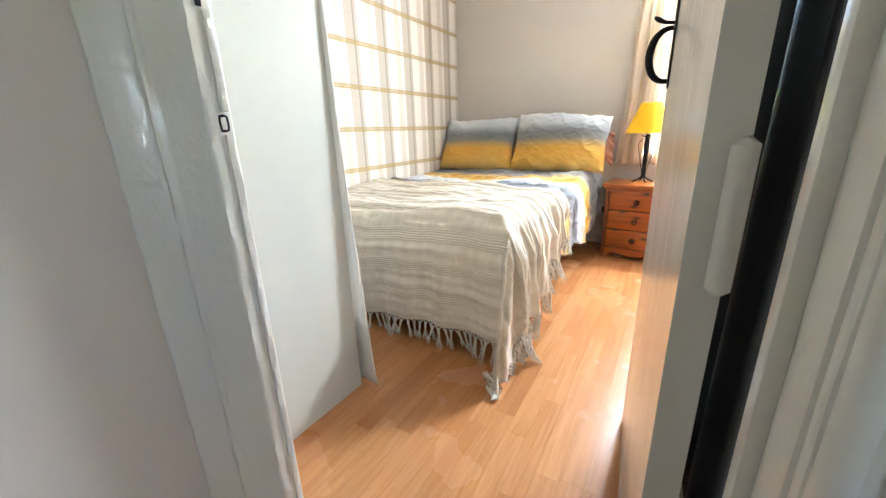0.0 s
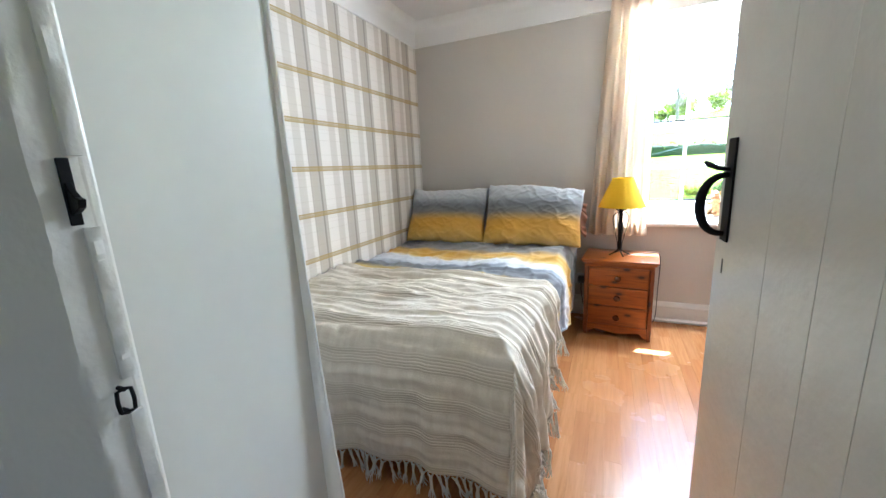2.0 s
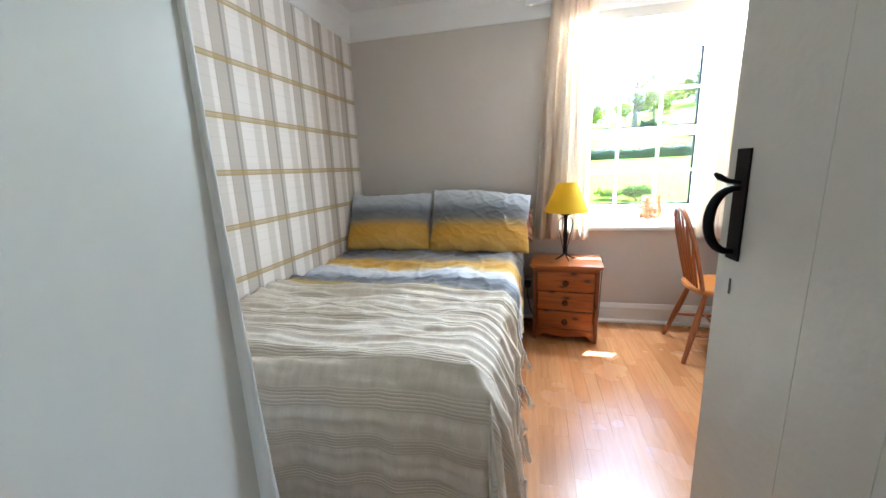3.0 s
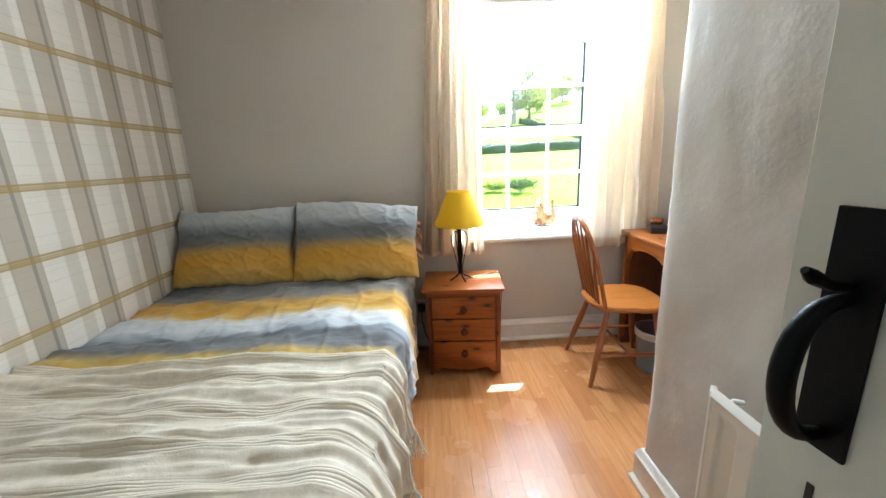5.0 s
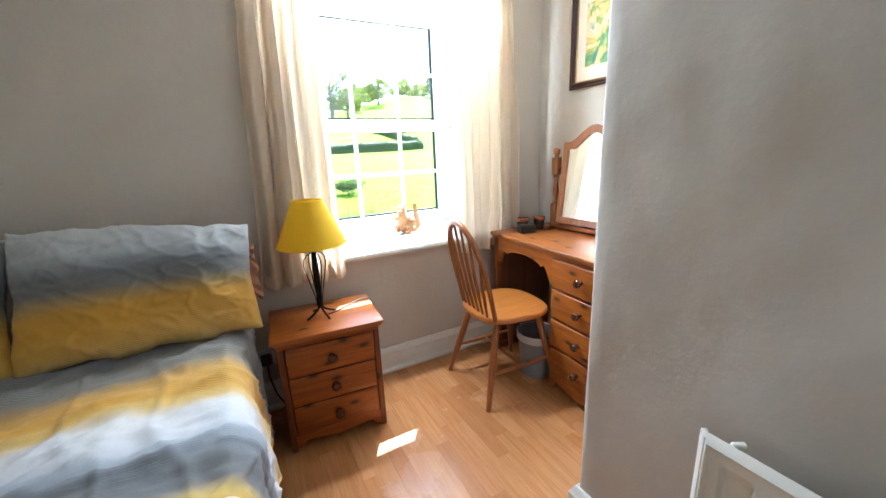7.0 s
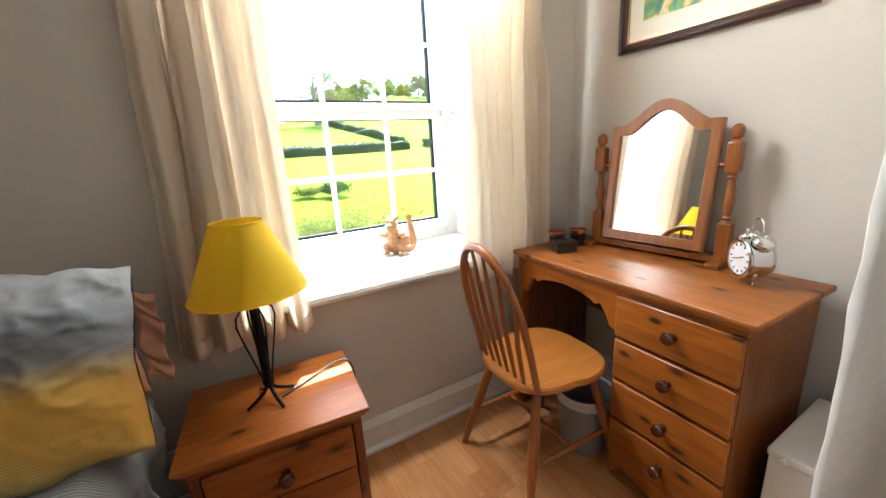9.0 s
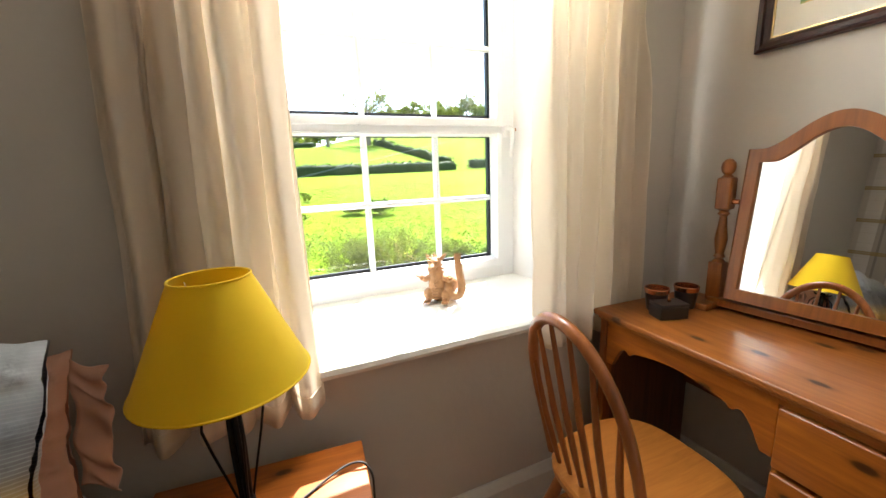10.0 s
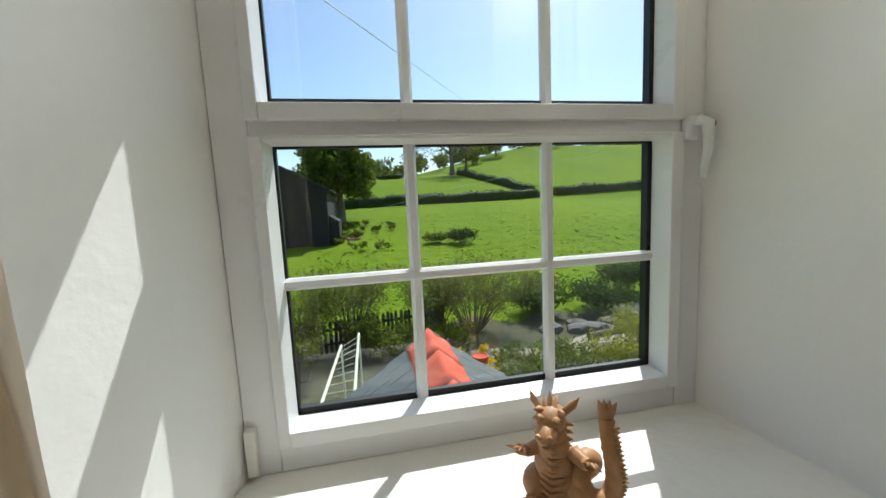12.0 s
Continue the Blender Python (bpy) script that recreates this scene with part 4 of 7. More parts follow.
def build_radiator():
    """A single-panel radiator with pressed flutes on the projecting wall."""
    rad = thing("radiator", pose(0.400, 1.776, 0.11), "white enamelled panel radiator with vertical flutes", "radiator")
    length, height = 0.80, 0.565
    def face(u, v):
        y, z = -u * length, v * height
        e = min(u * length, (1 - u) * length, v * height, (1 - v) * height)
        d = 0.0
        if e < 0.012:
            d = -0.010 * (1 - e / 0.012)
        inner = min(u * length - 0.035, (1 - u) * length - 0.035, z - 0.05, height - 0.05 - z)
        if inner > 0:
            s = math.sin((y / 0.052) * math.pi) 
            d -= 0.009 * max(0.0, min(1.0, inner / 0.012)) * (1 if s > 0.25 else max(0.0, (s + 0.25) / 0.5) if s > -0.25 else 0.0)
        rim = min(u * length, (1 - u) * length, height - z)
        if 0.016 < rim < 0.024:
            d += 0.003
        return (-d, y, z)
    part("panel", sheet(260, 60, face, 0.012), M["radiator"], rad)
    for y in (-0.12, -0.68):
        part("bracket", box(0.010, 0.085, y - 0.02, y + 0.02, 0.08, 0.46, 0.002), M["radiator"], rad)
    part("top_pipe", tube([(0.014, -0.05, height - 0.03), (0.030, -0.055, height - 0.012), (0.045, -0.065, height - 0.012)], 0.008, 10), M["radiator"], rad)
    part("tail_pipe", tube([(0.03, 0.0, 0.03), (0.03, 0.035, 0.03), (0.03, 0.045, 0.02), (0.03, 0.045, -0.11)], 0.009, 10), M["radiator"], rad)


def build_wardrobe():
    w = thing("wardrobe", pose(-0.882, 0.50, 0.0), "white board wardrobe with a cloth curtain front", "wardrobe")
    part("side_panel", box(-0.018, 0.0, 0.02, 0.468, 0.0, 2.05, 0.001), M["board"], w)
    part("side_panel", box(-0.856, -0.838, 0.02, 0.468, 0.0, 2.05, 0.001), M["board"], w)
    part("top_panel", box(-0.838, -0.018, 0.02, 0.468, 2.03, 2.048, 0.001), M["board"], w)
    part("shelf", box(-0.838, -0.018, 0.02, 0.44, 1.70, 1.716, 0.001), M["board"], w)
    part("rail", tube([(-0.838, 0.26, 1.62), (-0.018, 0.26, 1.62)], 0.012, 10), M["chrome"], w)
    def place(u, v):
        # the cloth's leading edge stands off the board's front and swings out at the foot
        s = 0.92 * u
        z = 0.012 + 2.0 * v
        flare = 0.062 * (1 - v) ** 2.4
        if s < 0.045:
            k = 1 - s / 0.045
            return (0.002 + flare * k + 0.0012 * fbm(z * 14, s * 60), 0.474 + 0.010 * (1 - k) + flare * 0.16 + 0.002 * fbm(z * 9, 3.0), z)
        k = min(1.0, (s - 0.045) / 0.1)
        fold = 0.012 * math.sin(u * 70 + 0.6 * math.sin(v * 5)) * (0.4 + 0.6 * (1 - v)) * k
        return (0.002 - (s - 0.045), 0.484 + flare * 0.16 * (1 - k) + 0.02 * k + fold + 0.003 * fbm(z * 8, u * 20) * k, z)
    cur = part("curtain", sheet(120, 60, place, 0.0015), M["white_cloth"], w, "plain white cotton curtain", smooth=True)
    hem = tube([(place(0.0, v / 40)[0], place(0.0, v / 40)[1] - 0.001 + 0.0015 * fbm(v * 1.3, 2.0), place(0.0, v / 40)[2]) for v in range(41)], 0.0042, 8)
    part("curtain_hem", hem, M["white_cloth"], cur, smooth=True)



# ---- furniture ----
BED_R, BED_F, BED_TOP = -0.445, 1.42, 0.575


def bed_height(x, y):
    """Height of the made bed's top under the covers."""
    h = BED_TOP + 0.022 * fbm(x * 2.1, y * 2.1, 0.4) + 0.04 * max(0.0, min(1.0, (y - 2.6) / 0.7))
    return h


def drape(a, b, lift, flare, x_r, y_f, folds, r=0.05):
    """Cloth on the bed: a runs across to the side that faces the room, b runs to the foot; past the edges it hangs."""
    da, db = max(0.0, a - x_r), max(0.0, y_f - b)
    if da <= 0 and db <= 0:
        e = min(x_r - a, b - y_f)
        top = bed_height(a, b) + lift
        if e < r:
            top -= r * 0.55 * (1 - e / r) ** 2
        return Vector((a, b, top))
    d = math.hypot(da, db)
    th = math.atan2(db, da)
    cx, cy = min(a, x_r), max(b, y_f)
    top = bed_height(cx, cy) + lift - r * 0.55
    wave = folds * math.sin((cy if db <= 0 else 0) * 34 + (cx if da <= 0 else 0) * 26 + th * 9 + 1.5 * fbm(cx * 3, cy * 3)) * min(1.0, d / 0.25)
    corner = math.sin(2 * th)
    out = r * min(1.0, d / r) * 0.4 + (flare + 0.26 * corner) * d * (0.5 + 0.5 * min(1, d / 0.3)) + wave
    z = top - d * (1.0 - 0.10 * corner)
    if z < 0.012:
        out += (0.012 - z) * 0.6
        z = 0.012 + 0.006 * abs(fbm(a * 20, b * 20))
    return Vector((cx + out * math.cos(th) * (1 - 0.62 * corner), cy - out * math.sin(th) * (1 + 0.40 * corner), z))


def build_bed():
    bed = thing("bed", pose(0, 0, 0), "double divan bed made up against the tartan wall", "bed")
    part("divan_base", box(WEST + 0.04, BED_R - 0.06, BED_F + 0.05, 3.32, 0.09, 0.34, 0.02, 3), M["divan"], bed)
    part("mattress", box(WEST + 0.03, BED_R - 0.04, BED_F + 0.04, 3.32, 0.34, 0.55, 0.05, 4), M["mattress"], bed)
    for x in (WEST + 0.15, BED_R - 0.16):
        for y in (BED_F + 0.16, 3.2):
            part("castor", lathe([(0.0, 0.0), (0.024, 0.0), (0.028, 0.02), (0.028, 0.05), (0.012, 0.06), (0.012, 0.10)], 14, m=pose(x, y, 0)), M["black"], bed)
    duv = thing("duvet", pose(0, 0, 0), "cotton duvet in grey, white and mustard bands on the bed", "duvet")
    x0 = WEST + 0.012
    def cover(u, v):
        b = 1.44 + (3.30 - 1.44) * v
        hang = 0.335 + 0.03 * math.sin(b * 5.0) + 0.018 * math.sin(b * 17 + 1)
        a = x0 + (BED_R - x0 + hang) * u
        p = drape(a, b, 0.012, 0.03, BED_R, 1.2, 0.012)
        crease = 0.016 * fbm(a * 4.0 + 0.7 * b, b * 6, 3.0, 3)
        ridge = 0.016 * (1 - min(1.0, abs(1.6 * fbm(a * 1.3 + b * 1.6, b * 4.4 - a * 2.2, 7.0, 2)))) ** 5
        ridge += 0.010 * (1 - min(1.0, abs(1.6 * fbm(a * 5.0 + b * 1.2, b * 1.5 - a, 12.0, 2)))) ** 6
        ridge += 0.007 * (1 - min(1.0, abs(2.0 * fbm(a * 6.0 - b * 3.0, b * 10.0, 15.0, 2)))) ** 7
        free = max(0.0, min(1.0, (b - 2.12) / 0.12))
        crease, ridge = crease * free, ridge * free
        tuck = max(0.0, min(1.0, (2.05 - b) / 0.12))
        p.z -= 0.055 * tuck
        if a > BED_R - 0.1:
            p.x -= 0.06 * tuck
        if a < BED_R - 0.02:
            p.z += crease + ridge
            if u < 0.03:
                p.z = max(p.z, 0.58)
        else:
            p.x += crease * 0.9 + ridge
        return p
    body = sheet(170, 190, cover, 0.012)
    part("cover", body, M["duvet"], duv, smooth=True)
    hem = [cover(1.0, 0.34 + 0.66 * i / 90) + Vector((0.001, 0, 0.004)) for i in range(91)]
    part("hem", tube(hem, 0.005, 8), M["duvet"], duv, "stitched hem of the duvet cover", smooth=60)
    build_throw()
    build_pillows()


def build_throw():
    th = thing("throw", pose(0, 0, 0), "cream cotton throw with knotted fringe over the bed's foot", "throw")
    x0, top_y = WEST + 0.006, 2.175
    y_f = BED_F - 0.004
    xr = BED_R - 0.012
    la, lb = xr - x0, (top_y - y_f) + 0.455
    nu, nv = 190, 170
    bm = bmesh.new()
    layer = bm.verts.layers.float_vector.new("weave")
    def at(u, v):
        edge = 0.012 * math.sin(u * 9) + 0.006 * math.sin(u * 31)
        slant = max(0.0, u - 0.6) / 0.4
        b = top_y + edge * (1 - v) - 0.05 * slant ** 1.6 * (1 - v) ** 2 - lb * v - 0.03 * max(0.0, u - 0.8) / 0.2 * v
        low = max(0.0, min(1.0, (1.95 - b) / 0.55))
        a = x0 + (la + 0.23 + 0.22 * low * low * (3 - 2 * low) + 0.02 * math.sin(b * 23) + 0.012 * math.sin(b * 61)) * u + 0.008 * math.sin(v * 14)
        near = max(0.0, min(1.0, (b - 1.90) / 0.15))
        p = drape(a, b, 0.034, 0.05, xr + 0.030 * near, y_f, 0.014, 0.11 - 0.06 * near)
        rib = 0.0062 * math.sin(b * 118 + 2.4 * fbm(a * 1.6, b * 4, 2.0)) * (0.55 + 0.45 * fbm(a * 2.0, b * 3.0, 9.0))
        fold = 0.020 * fbm(a * 1.8, b * 15, 5.0, 3) * (1.4 if b > y_f + 0.35 else 0.8) + 0.004 * fbm(a * 10, b * 24, 6.0)
        over_a, over_b = a > xr, b < y_f
        if not over_a and not over_b:
            p.z += max(-0.012, rib + fold + 0.004)
        elif over_a and not over_b:
            hang = min(1.0, (a - xr) / 0.12)
            p.x += rib * (1.2 + 1.3 * hang) + fold + hang * 0.012 * math.sin(b * 57 + 3.0 * fbm(a * 2, b * 5, 8.0))
        elif over_b and not over_a:
            p.y -= rib * 0.35 + fold * 0.3
        else:
            q = math.atan2(y_f - b, a - xr)
            k = 0.016 * math.sin(q * 14 + 3 * fbm(a * 4, b * 4)) * min(1, math.hypot(a - xr, y_f - b) / 0.2)
            p.x += k * math.cos(q)
            p.y -= k * math.sin(q)
        return p, a, b
    grid = []
    for j in range(nv + 1):
        row = []
        for i in range(nu + 1):
            p, a, b = at(i / nu, j / nv)
            v = bm.verts.new(p)
            v[layer] = (a, b, 0.0)
            row.append(v)
        grid.append(row)
    for j in range(nv):
        for i in range(nu):
            bm.faces.new((grid[j][i], grid[j + 1][i], grid[j + 1][i + 1], grid[j][i + 1]))
    for f in bm.faces:
        f.smooth = True
    cloth = part("cloth", bm, M["throw"], th, smooth=True)
    mod = cloth.modifiers.new("thickness", "SOLIDIFY")
    mod.thickness, mod.offset = 0.004, -1.0
    # fringe: a few knotted tassel shapes, shared along the edges
    rnd = random.Random(4)
    shapes = []
    for k in range(6):
        t = bmesh.new()
        length = rnd.uniform(0.055, 0.085)
        for s in range(7):
            ang = s * 0.9
            sp = rnd.uniform(0.002, 0.016)
            pts = [(0.012 * (1 if s % 2 else -1), 0, 0.0), (0.003 * math.cos(ang), 0.003 * math.sin(ang), -0.016), (0.003 * math.cos(ang), 0.003 * math.sin(ang), -0.024)]
            for q in range(1, 5):
                f = q / 4
                pts.append((sp * f * math.cos(ang) + 0.003 * math.sin(q * 2 + s), sp * f * math.sin(ang) + 0.003 * math.cos(q * 3 + s), -0.024 - length * f * (0.85 + 0.15 * math.cos(s))))
            tube(pts, [0.0022, 0.0026, 0.0026, 0.0022, 0.002, 0.0017, 0.0012], 5, t)
        lathe([(0.0, -0.026), (0.006, -0.023), (0.0065, -0.019), (0.004, -0.014), (0.0, -0.013)], 7, t)
        shapes.append(finish(t, "tassel", M["fringe"], 60))
    def hang(p, way):
        m = pose(p.x, p.y, p.z) @ pose(0, 0, 0, rnd.uniform(-16, 16), rnd.uniform(-22, 22), way + rnd.uniform(-25, 25))
        if p.z < 0.07:
            m = pose(p.x, p.y, max(p.z, 0.012)) @ pose(0, 0, 0, 0, 0, way) @ pose(0, 0, 0, 78 + rnd.uniform(-6, 6), 0, rnd.uniform(-20, 20))
        share("tassel", rnd.choice(shapes), th, m)
    for i in range(58):
        u = (i + 0.5) / 58
        p, a, b = at(u * 0.985 + 0.01, 1.0)
        hang(p, 0.0 if a <= xr else 40.0)
    for j in range(72):
        v = (j + 0.5) / 72
        p, a, b = at(1.0, v)
        hang(p + Vector((0.006, 0, 0)), 90.0 if b >= y_f else 55.0)


def pillow_bm(w, h, t, seed, taper=0.0):
    """A stuffed pillow in a flat-edged case: width along x, height along z, thickness along y."""
    def half(side):
        def place(u, v):
            x, z = (u - 0.5) * 2, (v - 0.5) * 2
            ex, ez = max(0.0, 1 - abs(x) ** 3.4), max(0.0, 1 - abs(z) ** 3.0)
            k = (ex * ez) ** 0.5
            pinch = 1 - 0.05 * (1 - abs(z)) * abs(x) ** 3
            sag = 1 - 0.045 * math.cos(x * 1.57) * (1 if z > 0 else 0.2)
            crease = 0.011 * fbm(x * 2.2 + seed, z * 2.6 + x, seed, 2) * (0.45 + 0.55 * (1 - k))
            crease += side * 0.007 * (1 - min(1.0, abs(1.8 * fbm(x * 2.4 + z * 2.2 + seed, z * 1.2 - x, seed + 5, 2)))) ** 6
            crease += side * 0.005 * (1 - min(1.0, abs(2.0 * fbm(x * 3.0 - z * 3.0 + seed, z * 1.8 + x, seed + 9, 2)))) ** 6
            y = side * (t * 0.5 * k + 0.003) + crease
            zz = z * h * 0.5 * (sag if z > 0 else 1) + 0.014 * fbm(x * 3 + seed, 1.0 + z, seed) + 0.010 * abs(x) ** 5 * max(0.0, z)
            return (x * w * 0.5 * pinch, y, (h * 0.5 + zz) * (1 - taper * max(0.0, x)))
        return place
    bm = sheet(96, 64, half(-1))
    join(bm, sheet(64, 44, half(1)))
    bmesh.ops.remove_doubles(bm, verts=bm.verts[:], dist=0.004)
    bmesh.ops.recalc_face_normals(bm, faces=bm.faces[:])
    for f in bm.faces:
        f.smooth = True
    return bm


def build_pillows():
    # upright pair against the wall
    for x, w, h, lean, turn, z, y, seed, taper in ((-1.398, 0.665, 0.45, -28, 1.5, 0.622, 3.00, 1.3, 0.0), (-0.715, 0.715, 0.47, -25, -3.0, 0.622, 2.985, 6.1, 0.12)):
        p = thing("pillow", pose(x, y, z, lean, 0, turn), "pillow in a grey and mustard banded cotton case", "pillow", "pillows on the bed")
        part("pillowcase", pillow_bm(w, h, 0.17, seed, taper), M["pillow"], p, smooth=True)
    # plain pillows lying behind them, the outer one with a peach frill
    p = thing("frilled_pillow", pose(-0.72, 3.20, 0.635, -14, 0, 0), "pillow with a peach frilled edge behind the banded one", "pillow", "pillows on the bed")
    part("pillowcase", pillow_bm(0.66, 0.29, 0.13, 3.7), M["pink"], p, smooth=True)
    def frill(u, v):
        z = 0.05 + 0.24 * v
        return (0.325 + 0.055 * u + 0.005 * math.sin(v * 13), 0.012 * u * math.sin(v * 30 + 2 * u + 2 * math.sin(v * 7)) + 0.004, z + 0.006 * math.sin(u * 5 + v * 9) - 0.03 * u)
    part("frill", sheet(8, 90, frill, 0.0015), M["pink"], p, "gathered peach cotton frill", smooth=True)


def knob_bm(r=0.017):
    return lathe([(0.0, 0.0), (r * 0.62, 0.0), (r * 0.5, r * 0.5), (r * 0.62, r * 0.8), (r, r * 1.2), (r * 1.04, r * 1.55), (r * 0.85, r * 1.95), (r * 0.4, r * 2.12), (0.0, r * 2.15)], 20)


def scallop(w, h, n=40):
    """Outline of a plinth or apron in x, z with a cut, curved lower edge; hangs from z = 0 to -h."""
    pts = [(0, 0), (w, 0)]
    for i in range(n + 1):
        t = 1 - i / n
        e = min(t, 1 - t) * 2
        if e < 0.12:
            d = h
        elif e < 0.26:
            d = h - h * 0.46 * math.sin((e - 0.12) / 0.14 * math.pi / 2)
        else:
            d = h * 0.54 + h * 0.13 * (1 - math.cos((e - 0.26) / 0.74 * math.pi))
        pts.append((t * w, -max(0.012, d)))
    return pts


def build_bedside():
    """Three-drawer pine chest; local x across the front, -y the front."""
    c = thing("bedside_cabinet", pose(-0.118, 2.955, 0.0, 0, 0, -4.5), "orange-varnished pine bedside cabinet with three drawers", "bedside cabinet")
    w, d, h = 0.425, 0.345, 0.548
    for sx in (-1, 1):
        x = sx * (w / 2 - 0.009)
        part("side", box(x - 0.009, x + 0.009, 0.012, d, 0.0, h - 0.026, 0.002), M["backlit_z"], c)
    part("back", box(-w / 2 + 0.018, w / 2 - 0.018, d - 0.008, d, 0.03, h - 0.03), M["pine_dark"], c)
    part("carcass", box(-w / 2 + 0.018, w / 2 - 0.018, 0.03, d - 0.01, 0.07, h - 0.03), M["pine_dark"], c)
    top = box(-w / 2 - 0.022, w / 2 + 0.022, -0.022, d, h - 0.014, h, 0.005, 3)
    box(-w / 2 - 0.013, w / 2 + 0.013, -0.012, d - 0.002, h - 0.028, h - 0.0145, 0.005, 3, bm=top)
    part("top", top, M["lit_top"], c)
    part("front_rail", box(-w / 2, w / 2, 0.004, 0.022, h - 0.052, h - 0.028, 0.002), M["backlit_x"], c)
    for sx in (-1, 1):
        part("stile", box(sx * w / 2 - (0.026 if sx > 0 else 0), sx * w / 2 + (0.026 if sx < 0 else 0), 0.004, 0.022, 0.0, h - 0.052, 0.004), M["backlit_z"], c)
    plinth = prism(scallop(w - 0.052, 0.07), 0.018, pose(-w / 2 + 0.026, 0.003, 0.085), 0.002)
    part("plinth", plinth, M["backlit_x"], c)
    dh = 0.131
    for k in range(3):
        z = 0.092 + k * (dh + 0.006)
        dr = part("drawer", box(-w / 2 + 0.03, w / 2 - 0.03, -0.010, 0.03, z, z + dh, 0.006, 3), M["backlit_x"], c)
        part("knob", knob_bm(0.0195), M["knob"], dr, "turned wooden knob", pose(0, -0.010, z + dh * 0.5, 90, 0, 0))
    # iron lamp with a yellow shade
    z0 = h
    lamp = thing("table_lamp", pose(-0.114, 3.118, z0), "black iron table lamp with a yellow cloth shade", "table lamp")
    for k in range(4):
        a = math.radians(20 + 90 * k)
        ca, sa = math.cos(a), math.sin(a)
        part("foot", tube([(0.006 * ca, 0.006 * sa, 0.048), (0.018 * ca, 0.018 * sa, 0.032), (0.042 * ca, 0.042 * sa, 0.017), (0.070 * ca, 0.070 * sa, 0.005)], [0.005, 0.005, 0.005, 0.0045], 14), M["iron"], lamp)
        part("stem_rod", tube([(0.007 * ca, 0.007 * sa, 0.04), (0.010 * ca, 0.010 * sa, 0.19), (0.007 * ca, 0.007 * sa, 0.335)], 0.0048, 14), M["iron"], lamp)
        part("bowed_rod", tube([(0.012 * ca, 0.012 * sa, 0.068), (0.026 * ca, 0.026 * sa, 0.13), (0.044 * ca, 0.044 * sa, 0.205), (0.053 * ca, 0.053 * sa, 0.250), (0.050 * ca, 0.050 * sa, 0.276), (0.034 * ca, 0.034 * sa, 0.295), (0.012 * ca, 0.012 * sa, 0.303)], 0.0024, 12), M["iron"], lamp)
        part("leaf_tip", tube([(0.010 * ca, 0.010 * sa, 0.312), (0.030 * ca, 0.030 * sa, 0.318), (0.040 * ca, 0.040 * sa, 0.326)], [0.004, 0.004, 0.002], 12, flat=1.6), M["iron"], lamp)
    part("collar", lathe([(0.0, 0.048), (0.013, 0.048), (0.016, 0.056), (0.016, 0.070), (0.012, 0.076), (0.0, 0.076)], 18), M["iron"], lamp)
    part("collar", lathe([(0.0, 0.298), (0.012, 0.298), (0.014, 0.307), (0.012, 0.318), (0.0, 0.318)], 18), M["iron"], lamp)
    part("lamp_holder", lathe([(0.0, 0.330), (0.016, 0.330), (0.016, 0.385), (0.019, 0.390), (0.019, 0.400), (0.0, 0.400)], 18), M["white_box"], lamp)
    part("bulb", lathe([(0.0, 0.400), (0.012, 0.401), (0.014, 0.418), (0.026, 0.446), (0.030, 0.468), (0.024, 0.490), (0.01, 0.501), (0.0, 0.503)], 20), M["bulb"], lamp)
    zb, zt, rb, rt = 0.340, 0.530, 0.146, 0.064
    prof = [(rb, zb), (rt, zt), (rt - 0.0012, zt), (rb - 0.0012, zb)]
    sh = bmesh.new()
    segs = 64
    rings = [[sh.verts.new((r * math.cos(2 * math.pi * i / segs), r * math.sin(2 * math.pi * i / segs), z)) for i in range(segs)] for r, z in prof]
    for a, b in zip(rings, rings[1:] + rings[:1]):
        for i in range(segs):
            sh.faces.new((a[i], a[(i + 1) % segs], b[(i + 1) % segs], b[i]))
    bmesh.ops.recalc_face_normals(sh, faces=sh.faces[:])
    shade_ob = part("shade", sh, M["shade"], lamp, "yellow cloth empire shade", smooth=30)
    for r, z in ((rb, zb), (rt, zt)):
        ring = tube([(r * math.cos(2 * math.pi * i / 48), r * math.sin(2 * math.pi * i / 48), z) for i in range(49)], 0.0022, 8)
        part("rim", ring, M["shade"], shade_ob, smooth=60)
    for k in range(3):
        a = 2 * math.pi * k / 3 + 0.4
        part("spider", tube([(0.018 * math.cos(a), 0.018 * math.sin(a), 0.395), (0.045 * math.cos(a), 0.045 * math.sin(a), 0.455), ((rt - 0.004) * math.cos(a), (rt - 0.004) * math.sin(a), zt - 0.012)], 0.0015, 6), M["chrome"], shade_ob)
    # flex trailing over the cabinet and down its side
    m = c.matrix_world
    pts = [m @ Vector(p) for p in ((0.02, 0.15, h + 0.006), (0.08, 0.19, h + 0.004), (0.14, 0.23, h + 0.006), (0.19, 0.25, h + 0.012), (0.225, 0.245, h + 0.012), (0.242, 0.235, h - 0.01), (0.246, 0.235, h - 0.06), (0.243, 0.26, 0.30), (0.238, 0.30, 0.06), (0.20, 0.335, 0.012))]
    fine = []
    for i in range(len(pts) - 1):
        p0, p1, p2, p3 = pts[max(i - 1, 0)], pts[i], pts[i + 1], pts[min(i + 2, len(pts) - 1)]
        for k in range(6):
            t = k / 6
            fine.append(0.5 * ((2 * p1) + (p2 - p0) * t + (2 * p0 - 5 * p1 + 4 * p2 - p3) * t * t + (3 * p1 - p0 - 3 * p2 + p3) * t ** 3))
    fine.append(pts[-1])
    solid("lamp_flex", tube(fine, 0.0028, 8), M["flex"], "thin black lamp flex trailing over the cabinet", "cable", smooth=60)
